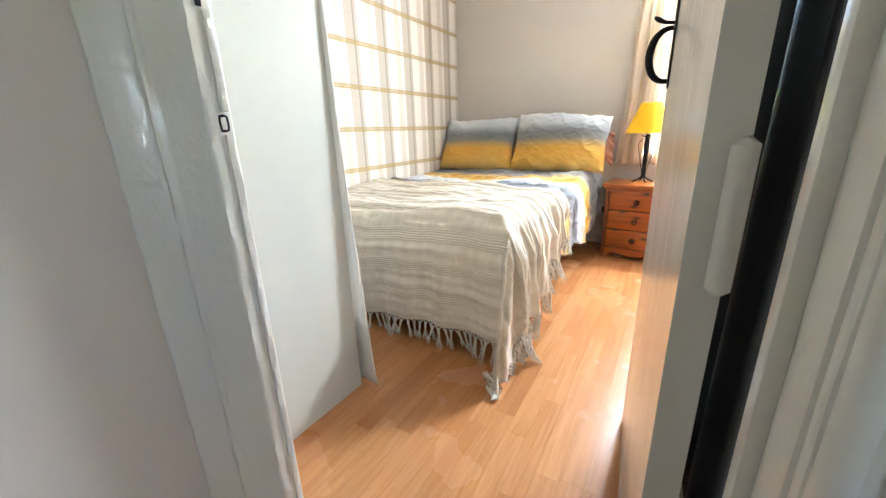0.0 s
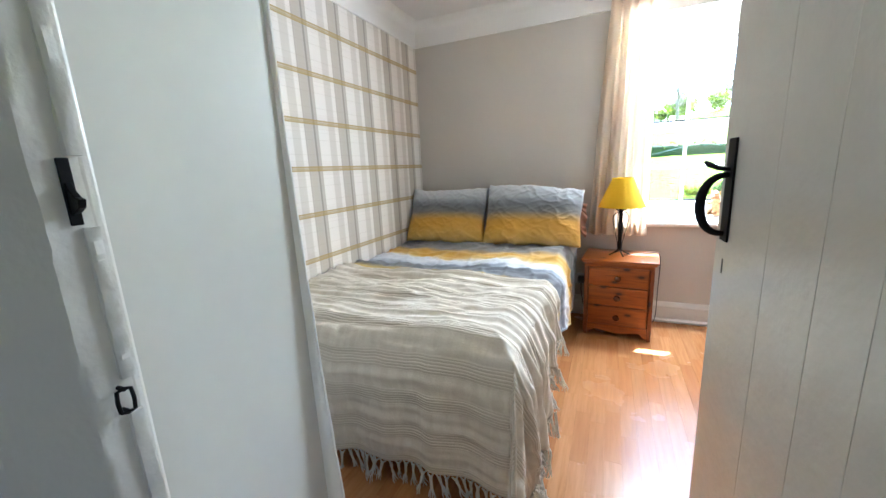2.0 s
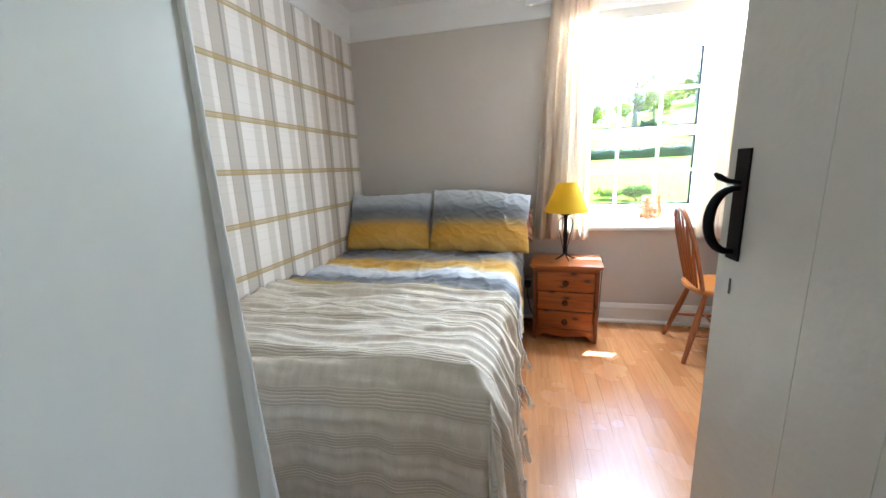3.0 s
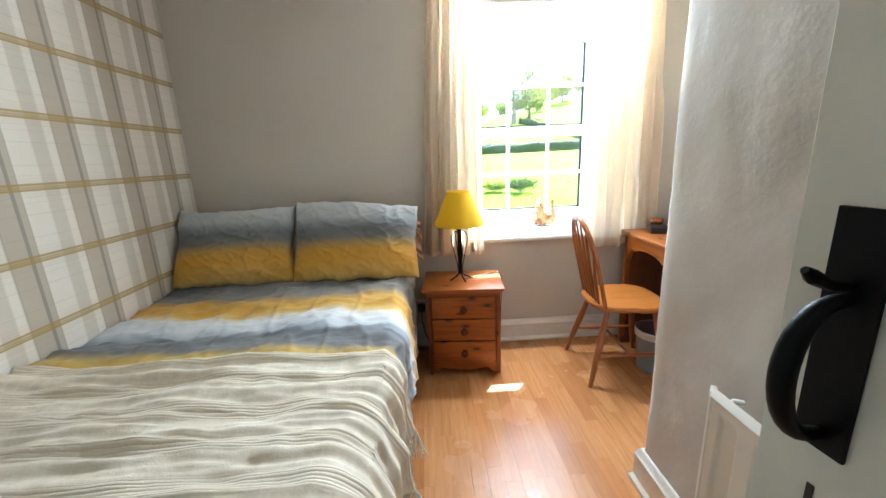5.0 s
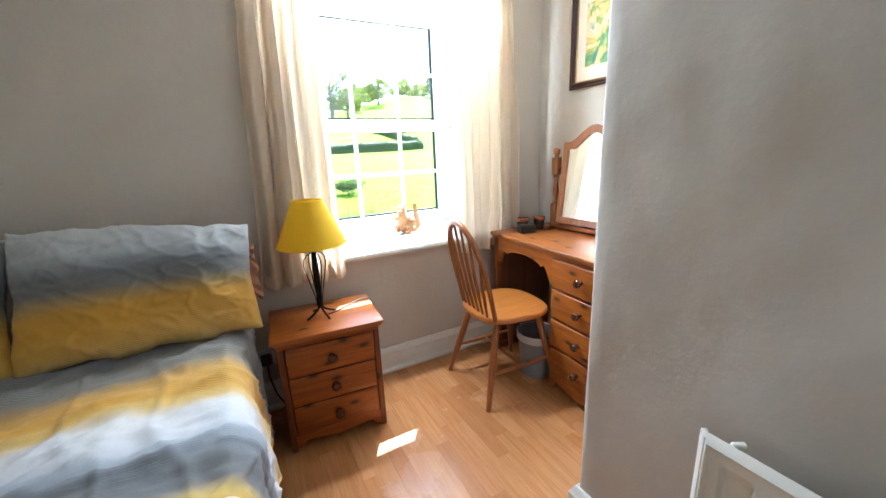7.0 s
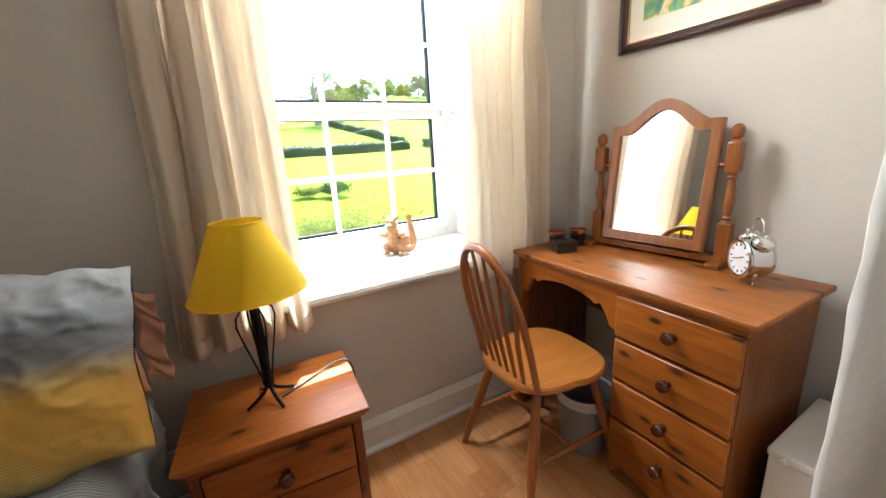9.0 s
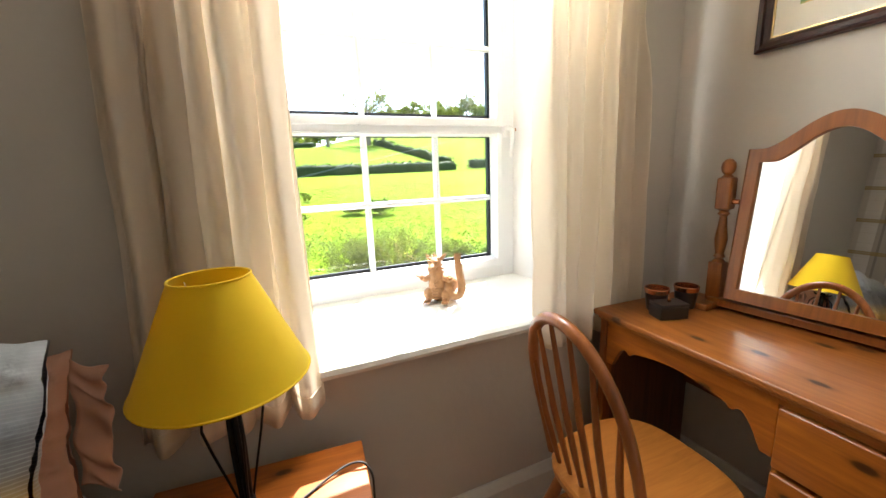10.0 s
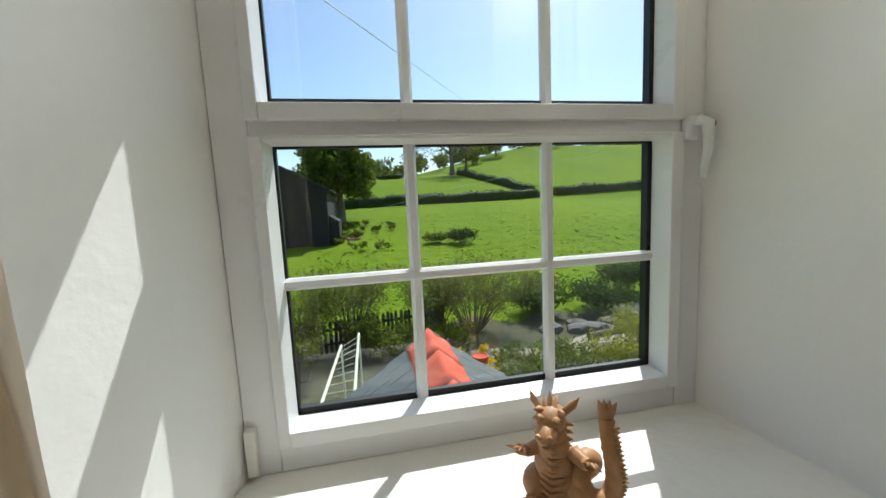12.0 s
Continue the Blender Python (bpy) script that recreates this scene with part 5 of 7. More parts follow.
    so = thing("wall_socket", pose(-0.40, NORTH, 0.29), "white wall socket with a black plug beside the bed", "socket")
    part("plate", box(-0.073, 0.073, -0.010, 0.0, -0.043, 0.043, 0.003), M["pvc"], so)
    part("plug", box(0.005, 0.055, -0.045, -0.010, -0.03, 0.025, 0.008, 3), M["black"], so, "black plug")
    part("plug_lead", tube([(0.03, -0.03, -0.03), (0.03, -0.032, -0.09), (0.05, -0.035, -0.2), (0.08, -0.03, -0.27)], 0.0035, 8), M["flex"], so, smooth=60)


def build_desk():
    """Single-pedestal pine dressing table; local x across (0 at the window end), -y the front."""
    d = thing("dressing_table", pose(0.945, 3.275, 0.0, 0, 0, -92.3), "varnished pine dressing table with four drawers", "dressing table")
    w, dep, h = 0.925, 0.455, 0.775
    top = box(0.0, w, 0.0, dep, h - 0.020, h, 0.006, 3)
    box(0.012, w - 0.012, 0.012, dep - 0.004, h - 0.032, h - 0.0205, 0.004, 2, bm=top)
    part("top", top, M["pine_top"], d)
    # pedestal on the side away from the window
    x0, x1 = 0.525, 0.900
    for x in (x0, x1 - 0.018):
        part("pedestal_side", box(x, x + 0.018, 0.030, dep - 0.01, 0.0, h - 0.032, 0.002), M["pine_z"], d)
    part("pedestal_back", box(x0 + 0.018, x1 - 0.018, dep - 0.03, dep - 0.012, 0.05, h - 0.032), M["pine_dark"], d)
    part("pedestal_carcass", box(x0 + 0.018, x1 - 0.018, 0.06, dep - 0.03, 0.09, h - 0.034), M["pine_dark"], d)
    part("plinth", prism(scallop(x1 - x0, 0.085), 0.018, pose(x0, 0.022, 0.100), 0.002), M["pine_x"], d)
    zs = [0.104, 0.262, 0.420, 0.578]
    for z in zs:
        dr = part("drawer", box(x0 + 0.004, x1 - 0.004, 0.012, 0.055, z, z + 0.146, 0.006, 3), M["pine_x"], d)
        part("knob", knob_bm(0.019), M["knob"], dr, "turned wooden knob", pose((x0 + x1) / 2 + 0.01, 0.012, z + 0.078, 90, 0, 0))
    part("frieze_rail", box(x0, x1, 0.022, 0.05, 0.726, h - 0.033, 0.002), M["pine_x"], d)
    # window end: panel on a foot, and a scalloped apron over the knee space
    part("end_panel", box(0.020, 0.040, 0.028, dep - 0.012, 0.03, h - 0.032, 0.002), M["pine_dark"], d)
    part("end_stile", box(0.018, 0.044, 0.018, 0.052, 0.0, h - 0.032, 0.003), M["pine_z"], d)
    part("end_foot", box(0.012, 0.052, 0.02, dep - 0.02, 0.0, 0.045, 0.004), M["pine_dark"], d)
    n = 60
    pts = [(0.0, 0.0), (x0 - 0.044, 0.0)]
    for i in range(n + 1):
        t = 1 - i / n
        e = min(t, 1 - t)
        if e < 0.05:
            z = -0.15
        elif e < 0.16:
            z = -0.15 + 0.075 * math.sin((e - 0.05) / 0.11 * math.pi / 2)
        elif e < 0.22:
            z = -0.075 - 0.012 * math.sin((e - 0.16) / 0.06 * math.pi)
        else:
            z = -0.075 + 0.020 * math.sin((e - 0.22) / 0.28 * math.pi / 2)
        pts.append((t * (x0 - 0.044), z))
    part("apron", prism(pts, 0.018, pose(0.044, 0.024, h - 0.033), 0.002), M["pine_x"], d)
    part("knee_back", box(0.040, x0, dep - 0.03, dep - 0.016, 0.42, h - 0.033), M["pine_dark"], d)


def build_mirror():
    """Swing mirror on turned posts; local x across, -y towards the room."""
    m = thing("dressing_mirror", pose(1.318, 2.862, 0.775, 0, 0, -86.0), "swing mirror in an arched pine frame on posts", "mirror")
    part("base_rail", box(-0.250, 0.250, -0.030, 0.040, 0.010, 0.035, 0.005, 2), M["mirror_wood"], m)
    for s in (-1, 1):
        foot = box(s * 0.240 - 0.022, s * 0.240 + 0.022, -0.085, 0.085, 0.0, 0.022, 0.006, 2)
        part("foot", foot, M["mirror_wood"], m)
        x = s * 0.240
        post = box(x - 0.021, x + 0.021, -0.021, 0.021, 0.020, 0.150, 0.004, 2)
        join(post, lathe([(0.0, 0.148), (0.019, 0.150), (0.011, 0.160), (0.017, 0.168), (0.012, 0.176), (0.016, 0.205), (0.018, 0.225), (0.013, 0.265), (0.010, 0.298), (0.017, 0.306), (0.012, 0.314), (0.019, 0.320), (0.0, 0.322)], 20, m=pose(x, 0, 0)))
        box(x - 0.021, x + 0.021, -0.021, 0.021, 0.320, 0.420, 0.006, 2, bm=post)
        join(post, lathe([(0.0, 0.418), (0.018, 0.420), (0.010, 0.428), (0.017, 0.436), (0.020, 0.450), (0.018, 0.464), (0.010, 0.474), (0.0, 0.478)], 20, m=pose(x, 0, 0)))
        part("post", post, M["mirror_wood"], m)
        part("swing_screw", lathe([(0.0, 0.0), (0.008, 0.0), (0.008, 0.02), (0.0, 0.02)], 12, m=pose(x - s * 0.021, 0, 0.345, 0, -90 * s, 0)), M["copper"], m)
    # frame, arched at the top; leans back a little about its screws
    def arch(wide, base, spring, rise, n=36):
        pts = [(-wide, base), (wide, base)]
        for i in range(n + 1):
            t = 1 - 2 * i / n
            e = abs(t)
            z = spring + rise * (0.5 + 0.5 * math.cos(min(1.0, e / 0.82) * math.pi)) ** 0.8
            pts.append((wide * t, z))
        return pts
    out, inn = arch(0.196, 0.045, 0.500, 0.085), arch(0.160, 0.080, 0.462, 0.082)
    fr = bmesh.new()
    loops = []
    for pts, y in ((out, 0.012), (out, -0.010), ([(x * 0.97, z) for x, z in out], -0.014), ([(x * 1.03, z) for x, z in inn], -0.012), (inn, -0.006), (inn, 0.012)):
        loops.append([fr.verts.new((x, y, z)) for x, z in pts])
    for a, b in zip(loops, loops[1:] + loops[:1]):
        for i in range(len(a)):
            fr.faces.new((a[i], a[(i + 1) % len(a)], b[(i + 1) % len(a)], b[i]))
    bmesh.ops.recalc_face_normals(fr, faces=fr.faces[:])
    tilt = pose(0, 0, 0.345) @ pose(0, 0, 0, -7.0, 0, 0) @ pose(0, 0, -0.345)
    frame_ob = part("mirror_frame", fr, M["mirror_wood"], m, "", tilt)
    gl = prism([(x * 1.02, z) for x, z in inn], 0.003)
    part("looking_glass", gl, M["mirror"], frame_ob, "mirror glass", pose(0, -0.002, 0), smooth=False)
    bk = prism([(x * 0.98, z) for x, z in out], 0.004)
    part("backing", bk, M["pine_dark"], frame_ob, "", pose(0, 0.008, 0), smooth=False)


def build_desk_things():
    zt = 0.776
    for x, y in ((1.105, 3.165), (1.205, 3.135)):
        cup = thing("candle_cup", pose(x, y, zt), "small copper-lined black candle cup on the dressing table", "candle cup", "candle cups")
        part("cup", lathe([(0.0, 0.0), (0.026, 0.0), (0.028, 0.004), (0.035, 0.062), (0.036, 0.072), (0.034, 0.072), (0.031, 0.03), (0.0, 0.026)], 28), M["black"], cup)
        part("rim", lathe([(0.0352, 0.058), (0.0372, 0.072), (0.0362, 0.075), (0.0335, 0.074), (0.030, 0.03), (0.0335, 0.06)], 28), M["copper"], cup)
        part("wax", lathe([(0.0, 0.027), (0.030, 0.027), (0.030, 0.034), (0.0, 0.033)], 20), M["bulb"], cup)
    b = thing("trinket_box", pose(1.082, 3.105, zt, 0, 0, -18), "small black lidded trinket box on the dressing table", "box")
    part("body", box(-0.045, 0.045, -0.030, 0.030, 0.0, 0.038, 0.003), M["black"], b)
    part("lid", box(-0.047, 0.047, -0.032, 0.032, 0.0385, 0.048, 0.004), M["black"], b)
    part("lid_knob", lathe([(0.0, 0.0475), (0.004, 0.0475), (0.006, 0.055), (0.0, 0.059)], 12), M["copper"], b)
    # twin-bell clock; local -y is the dial
    c = thing("alarm_clock", pose(1.215, 2.490, zt, 0, 0, -130), "chrome twin-bell alarm clock with a white dial", "alarm clock")
    zc = 0.078
    part("case", lathe([(0.0, -0.036), (0.052, -0.036), (0.058, -0.032), (0.060, -0.02), (0.058, 0.018), (0.050, 0.032), (0.03, 0.036), (0.0, 0.036)], 40, m=pose(0, 0, zc, -90, 0, 0)), M["chrome"], c)
    part("bezel", lathe([(0.050, 0.036), (0.059, 0.034), (0.061, 0.039), (0.056, 0.043), (0.050, 0.041)], 40, m=pose(0, 0, zc, 90, 0, 0)), M["chrome"], c)
    dial = part("dial", lathe([(0.0, 0.036), (0.051, 0.036), (0.051, 0.038), (0.0, 0.038)], 40, m=pose(0, 0, zc, 90, 0, 0)), M["clock_face"], c, "white dial")
    for k in range(12):
        a = math.radians(30 * k)
        part("hour_mark", box(-0.0022, 0.0022, -0.0395, -0.038, 0.038, 0.045), M["black"], dial, "", pose(0, 0, zc) @ pose(0, 0, 0, 0, 30 * k, 0), smooth=False)
    for a, l, wd in ((68, 0.024, 0.0018), (255, 0.036, 0.0013)):
        part("pointer", box(-wd, wd, -0.0408, -0.0398, -0.006, l), M["black"], dial, "", pose(0, 0, zc) @ pose(0, 0, 0, 0, a, 0), smooth=False)
    for s in (-1, 1):
        bell = lathe([(0.030, 0.0), (0.029, 0.008), (0.022, 0.018), (0.010, 0.023), (0.0, 0.024)], 26, m=pose(s * 0.034, 0, zc + 0.052, 0, s * 26, 0))
        part("bell", bell, M["chrome"], c)
        part("bell_nut", lathe([(0.0, 0.022), (0.005, 0.023), (0.005, 0.030), (0.0, 0.032)], 12, m=pose(s * 0.034, 0, zc + 0.052, 0, s * 26, 0)), M["chrome"], c)
        part("bell_post", tube([(s * 0.026, 0, zc + 0.050), (s * 0.034, 0, zc + 0.066)], 0.003, 10), M["chrome"], c)
        part("leg", lathe([(0.0, 0.0), (0.004, 0.001), (0.0055, 0.006), (0.0035, 0.012), (0.0045, 0.035), (0.0, 0.036)], 12, m=pose(s * 0.036, -0.012, 0.0, 0, s * 12, 0)), M["chrome"], c)
    part("hammer", tube([(0, 0, zc + 0.055), (0, 0, zc + 0.082)], 0.0035, 10), M["chrome"], c)
    part("carry_loop", tube([(-0.026, 0.0, zc + 0.085), (-0.024, 0, zc + 0.108), (-0.012, 0, zc + 0.120), (0.012, 0, zc + 0.120), (0.024, 0, zc + 0.108), (0.026, 0, zc + 0.085)], 0.0028, 12), M["chrome"], c)
    # picture in a dark frame on the alcove wall
    p = thing("picture", pose(EAST, 3.122, 1.562, 0, 0, -90), "framed watercolour in a dark mahogany moulding", "picture")
    w, h = 0.625, 0.50
    prof = [(0.0, 0.0), (0.0, -0.022), (0.006, -0.026), (0.012, -0.020), (0.022, -0.024), (0.030, -0.018), (0.036, -0.010), (0.036, 0.0)]
    fr = bmesh.new()
    loops = []
    for o, y in prof:
        loops.append([fr.verts.new((x, y, z)) for x, z in ((o, o), (w - o, o), (w - o, h - o), (o, h - o))])
    for a, b2 in zip(loops, loops[1:] + loops[:1]):
        for i in range(4):
            fr.faces.new((a[i], a[(i + 1) % 4], b2[(i + 1) % 4], b2[i]))
    bmesh.ops.recalc_face_normals(fr, faces=fr.faces[:])
    part("frame", fr, M["mahogany"], p, smooth=False)
    gf = box(0.034, 0.0385, -0.012, -0.004, 0.034, h - 0.034)
    box(w - 0.0385, w - 0.034, -0.012, -0.004, 0.034, h - 0.034, bm=gf)
    box(0.0385, w - 0.0385, -0.012, -0.004, 0.034, 0.0385, bm=gf)
    box(0.0385, w - 0.0385, -0.012, -0.004, h - 0.0385, h - 0.034, bm=gf)
    part("slip", gf, M["gilt"], p, "thin gilt slip", smooth=False)
    part("mount", box(0.036, w - 0.036, -0.006, -0.002, 0.036, h - 0.036), M["mat_board"], p, "ivory mount board", smooth=False)
    part("print", box(0.095, w - 0.095, -0.0075, -0.0062, 0.105, h - 0.085), M["print"], p, "green and ochre watercolour", smooth=False)
    # bin in the knee space and a white box beside the drawers
    b = thing("waste_bin", pose(1.00, 2.905, 0.0), "grey plastic waste bin under the dressing table", "waste bin")
    part("bin_body", lathe([(0.0, 0.0), (0.085, 0.0), (0.090, 0.006), (0.108, 0.245), (0.112, 0.25), (0.110, 0.256), (0.104, 0.252), (0.087, 0.012), (0.0, 0.01)], 36), M["bin"], b)
    part("bin_liner", lathe([(0.104, 0.24), (0.112, 0.258), (0.116, 0.250), (0.113, 0.215)], 36), M["white_cloth"], b, "white bin liner")
    s = thing("storage_box", pose(1.19, 2.235, 0.0), "white painted lidded box beside the dressing table", "storage box")
    part("body", box(-0.175, 0.175, -0.085, 0.085, 0.0, 0.375, 0.004), M["white_box"], s)
    part("lid", box(-0.182, 0.182, -0.089, 0.089, 0.376, 0.402, 0.008, 3), M["white_box"], s)
    part("catch", lathe([(0.0, 0.0), (0.008, 0.0), (0.008, 0.016), (0.0, 0.018)], 14, m=pose(-0.182, 0.05, 0.388, 0, -90, 0)), M["white_box"], s)


def build_chair():
    """Hoop-backed kitchen chair; local +x is the way it faces."""
    c = thing("dining_chair", pose(0.80, 2.955, 0.0, 0, 0, -3), "varnished beech hoop-back chair with turned spindles", "chair")
    # saddle seat
    n, rings = 44, [(0.0, 0.446), (0.55, 0.444), (0.9, 0.451), (0.975, 0.451), (1.0, 0.444), (1.0, 0.430), (0.96, 0.421), (0.0, 0.420)]
    seat = bmesh.new()
    def rim(a):
        ca, sa = math.cos(a), math.sin(a)
        p = 2.9
        r = (abs(ca / 0.205) ** p + abs(sa / (0.205 if ca > 0 else 0.195)) ** p) ** (-1 / p)
        return r * ca, r * sa * (1.0 + 0.03 * ca)
    loops = []
    for k, z in rings:
        if k == 0:
            loops.append([seat.verts.new((0, 0, z))])
        else:
            loops.append([seat.verts.new((rim(2 * math.pi * i / n)[0] * k, rim(2 * math.pi * i / n)[1] * k, z)) for i in range(n)])
    for a, b in zip(loops, loops[1:]):
        for i in range(n):
            q = list(dict.fromkeys([a[i % len(a)], a[(i + 1) % n % len(a)], b[(i + 1) % n % len(b)], b[i % len(b)]]))
            seat.faces.new(q)
    bmesh.ops.recalc_face_normals(seat, faces=seat.faces[:])
    part("seat", seat, M["beech"], c, smooth=35)
    # hoop: springs from the seat's rear corners, leans back
    def hoop(t):
        a = math.pi * t
        y = 0.178 * math.cos(a) * (1 - 0.10 * (1 - math.sin(a)) ** 2)
        z = 0.445 + 0.475 * math.sin(a) ** 0.62
        x = -0.155 - 0.20 * (z - 0.445) - 0.02 * math.sin(a)
        return Vector((x, y, z))
    pts = [hoop(i / 40) for i in range(41)]
    part("hoop", tube(pts, [0.0115 + 0.003 * math.sin(math.pi * i / 40) for i in range(41)], 16), M["beech_z"], c)
    for k in range(6):
        y = -0.125 + 0.05 * k
        t = math.acos(max(-1, min(1, y * 1.18 / 0.178))) / math.pi
        top = hoop(t)
        low = Vector((-0.168, y * 0.86, 0.445))
        mid = low.lerp(top, 0.5) + Vector((-0.006, 0, 0))
        part("spindle", tube([low, low.lerp(mid, 0.5), mid, mid.lerp(top, 0.5), top], [0.006, 0.0085, 0.0085, 0.007, 0.005], 14), M["beech_z"], c)
    feet = []
    for sx, sy in ((-1, -1), (-1, 1), (1, -1), (1, 1)):
        a, b = Vector((sx * 0.125, sy * 0.125, 0.425)), Vector((sx * (0.235 if sx < 0 else 0.20), sy * 0.212, 0.0))
        feet.append((a, b))
        k = [0.0, 0.06, 0.12, 0.4, 0.55, 0.9, 1.0]
        r = [0.012, 0.014, 0.015, 0.0185, 0.0185, 0.013, 0.012]
        part("leg", tube([a.lerp(b, t) for t in k], r, 16), M["beech_z"], c)
    mids = []
    for (a, b), (e, f) in ((feet[0], feet[2]), (feet[1], feet[3])):
        p, q = a.lerp(b, 0.60), e.lerp(f, 0.60)
        part("stretcher", tube([p, p.lerp(q, 0.25), p.lerp(q, 0.5), p.lerp(q, 0.75), q], [0.007, 0.010, 0.0115, 0.010, 0.007], 14), M["beech_z"], c)
        mids.append(p.lerp(q, 0.5))
    part("stretcher", tube([mids[0], mids[0].lerp(mids[1], 0.5), mids[1]], [0.007, 0.011, 0.007], 14), M["beech_z"], c)


def build_curtains():
    """Gathered cream curtains on a rail under the ceiling."""
    rail = thing("curtain_rail", pose(0, NORTH - 0.055, 2.275), "white curtain rail on brackets above the window", "curtain rail")
    part("track", box(-0.40, 1.22, -0.012, 0.012, -0.010, 0.016, 0.003), M["pvc"], rail)
    for x in (-0.36, 0.41, 1.18):
        part("bracket", box(x - 0.012, x + 0.012, 0.008, 0.056, -0.006, 0.012, 0.002), M["pvc"], rail)
    for name_x0, name_x1, folds, seed, low in ((-0.335, 0.062, 5.3, 0.3, 0.660), (0.752, 1.152, 5.6, 2.1, 0.668)):
        cur = thing("curtain", pose(0, 0, 0), "gathered cream cotton curtain hanging beside the window", "curtain", "curtains at the window")
        wdt = name_x1 - name_x0
        def place(u, v, x0=name_x0, w=wdt, folds=folds, seed=seed, low=low):
            z = low + (2.292 - low) * v
            ph = 2 * math.pi * folds * (u + 0.09 * fbm(u * 3 + seed, v * 0.8, seed)) + 0.5 * math.sin(v * 3 + seed)
            depth = (0.040 + 0.022 * fbm(u * 5, seed + v * 0.6, 1.0)) * (1.0 - 0.35 * v)
            y = NORTH - 0.062 + depth * (math.sin(ph) + 0.28 * math.sin(2.3 * ph + seed + v)) + 0.006 * fbm(u * 12, v * 5, seed)
            x = x0 + w * u + (0.105 * v * (1 - u) if x0 < 0 else 0.0) + 0.012 * math.cos(ph) + 0.012 * (1 - v) * (u - 0.5)
            return (x, y, z + 0.002 * math.sin(ph * 0.5 + seed) * (1 - v))
        part("cloth", sheet(210, 70, place, 0.0016), M["curtain"], cur, smooth=True)
        hem = [Vector(place(i / 120, 0.035)) + Vector((0, -0.0022, 0)) for i in range(121)]
        part("hem_seam", tube(hem, 0.0011, 5), M["curtain"], cur, smooth=60)


def build_dragon():
    """A seated carved dragon: round body, coiled tail that rises at its side."""
    bm = bmesh.new()
    def ball(c, s, turn=(0, 0, 0)):
        own = bmesh.new()
        bmesh.ops.create_icosphere(own, subdivisions=3, radius=1.0)
        m = pose(*c, *turn) @ Matrix.Diagonal((*s, 1))
        bmesh.ops.transform(own, matrix=m, verts=own.verts[:])
        join(bm, own)
    def spike(a, b, r):
        tube([a, Vector(a).lerp(Vector(b), 0.5), b], [r, r * 0.7, 0.0006], 7, bm)
    ball((0, 0.002, 0.034), (0.043, 0.040, 0.040))
    ball((-0.004, -0.006, 0.066), (0.034, 0.031, 0.036))
    ball((-0.006, -0.010, 0.098), (0.027, 0.026, 0.034))
    ball((-0.006, -0.014, 0.128), (0.024, 0.024, 0.026), (-12, 0, 0))
    # head, turned a little down, with brow, snout and jaw
    ball((-0.006, -0.024, 0.152), (0.0235, 0.028, 0.020), (14, 0, 0))
    ball((-0.010, -0.052, 0.140), (0.017, 0.022, 0.012), (18, 0, 0))
    ball((-0.010, -0.048, 0.127), (0.014, 0.017, 0.006), (26, 0, 0))
    for s in (-1, 1):
        ball((-0.008 + s * 0.013, -0.044, 0.159), (0.0075, 0.007, 0.007))
        ball((-0.010 + s * 0.009, -0.068, 0.142), (0.005, 0.005, 0.0045))
        spike((-0.006 + s * 0.016, -0.030, 0.166), (-0.006 + s * 0.024, -0.044, 0.172), 0.006)
        # flat ears and swept horns
        tube([(-0.006 + s * 0.018, -0.018, 0.160), (-0.005 + s * 0.032, -0.012, 0.174), (-0.004 + s * 0.040, -0.004, 0.184)], [0.007, 0.007, 0.0008], 9, bm, flat=0.5)
        for k in range(5):
            z = 0.142 - 0.014 * k
            spike((-0.006 + s * 0.021, -0.014 + 0.002 * k, z), (-0.006 + s * (0.034 - 0.001 * k), -0.012 + 0.003 * k, z - 0.004), 0.0058)
        tube([(s * 0.026, -0.012, 0.092), (s * 0.046, -0.026, 0.086), (s * 0.054, -0.044, 0.098)], [0.013, 0.0105, 0.0085], 10, bm)
        for k in range(4):
            spike((s * 0.054 + (k - 1.5) * 0.005, -0.044, 0.099), (s * 0.057 + (k - 1.5) * 0.010, -0.058, 0.110 - 0.003 * k), 0.0036)
        ball((s * 0.034, -0.012, 0.026), (0.023, 0.031, 0.025))
        ball((s * 0.034, -0.042, 0.009), (0.014, 0.022, 0.009))
        for k in range(3):
            spike((s * 0.034 + (k - 1) * 0.008, -0.058, 0.008), (s * 0.035 + (k - 1) * 0.010, -0.072, 0.003), 0.004)
    for k in range(9):
        f = k / 8
        spike((-0.004, 0.008 + 0.022 * math.sin(f * 2.2), 0.160 - f * 0.12), (-0.004, 0.026 + 0.024 * math.sin(f * 2.2), 0.166 - f * 0.115), 0.0065)
    for k in range(3):
        spike((-0.008 + (k - 1) * 0.007, -0.022, 0.168), (-0.010 + (k - 1) * 0.010, -0.010, 0.190 - abs(k - 1) * 0.008), 0.0055)
    for k in range(10):
        z = 0.020 + k * 0.011
        r = 0.040 - 0.0014 * k
        tube([(-0.004 - 0.5 * r, -0.002 - 0.78 * r, z), (-0.004, -0.004 - r, z - 0.004), (-0.004 + 0.5 * r, -0.002 - 0.78 * r, z)], 0.0036, 7, bm)
    # tail: one low loop behind, then a scaled upright end with a webbed tip
    tail = [(0.006, 0.028, 0.018), (0.034, 0.044, 0.022), (0.052, 0.030, 0.052), (0.044, 0.006, 0.070), (0.036, -0.010, 0.052), (0.050, -0.020, 0.026), (0.076, -0.010, 0.020), (0.088, 0.0, 0.040), (0.088, 0.0, 0.068), (0.083, 0.0, 0.098), (0.078, 0.002, 0.126), (0.076, 0.004, 0.152)]
    dense = []
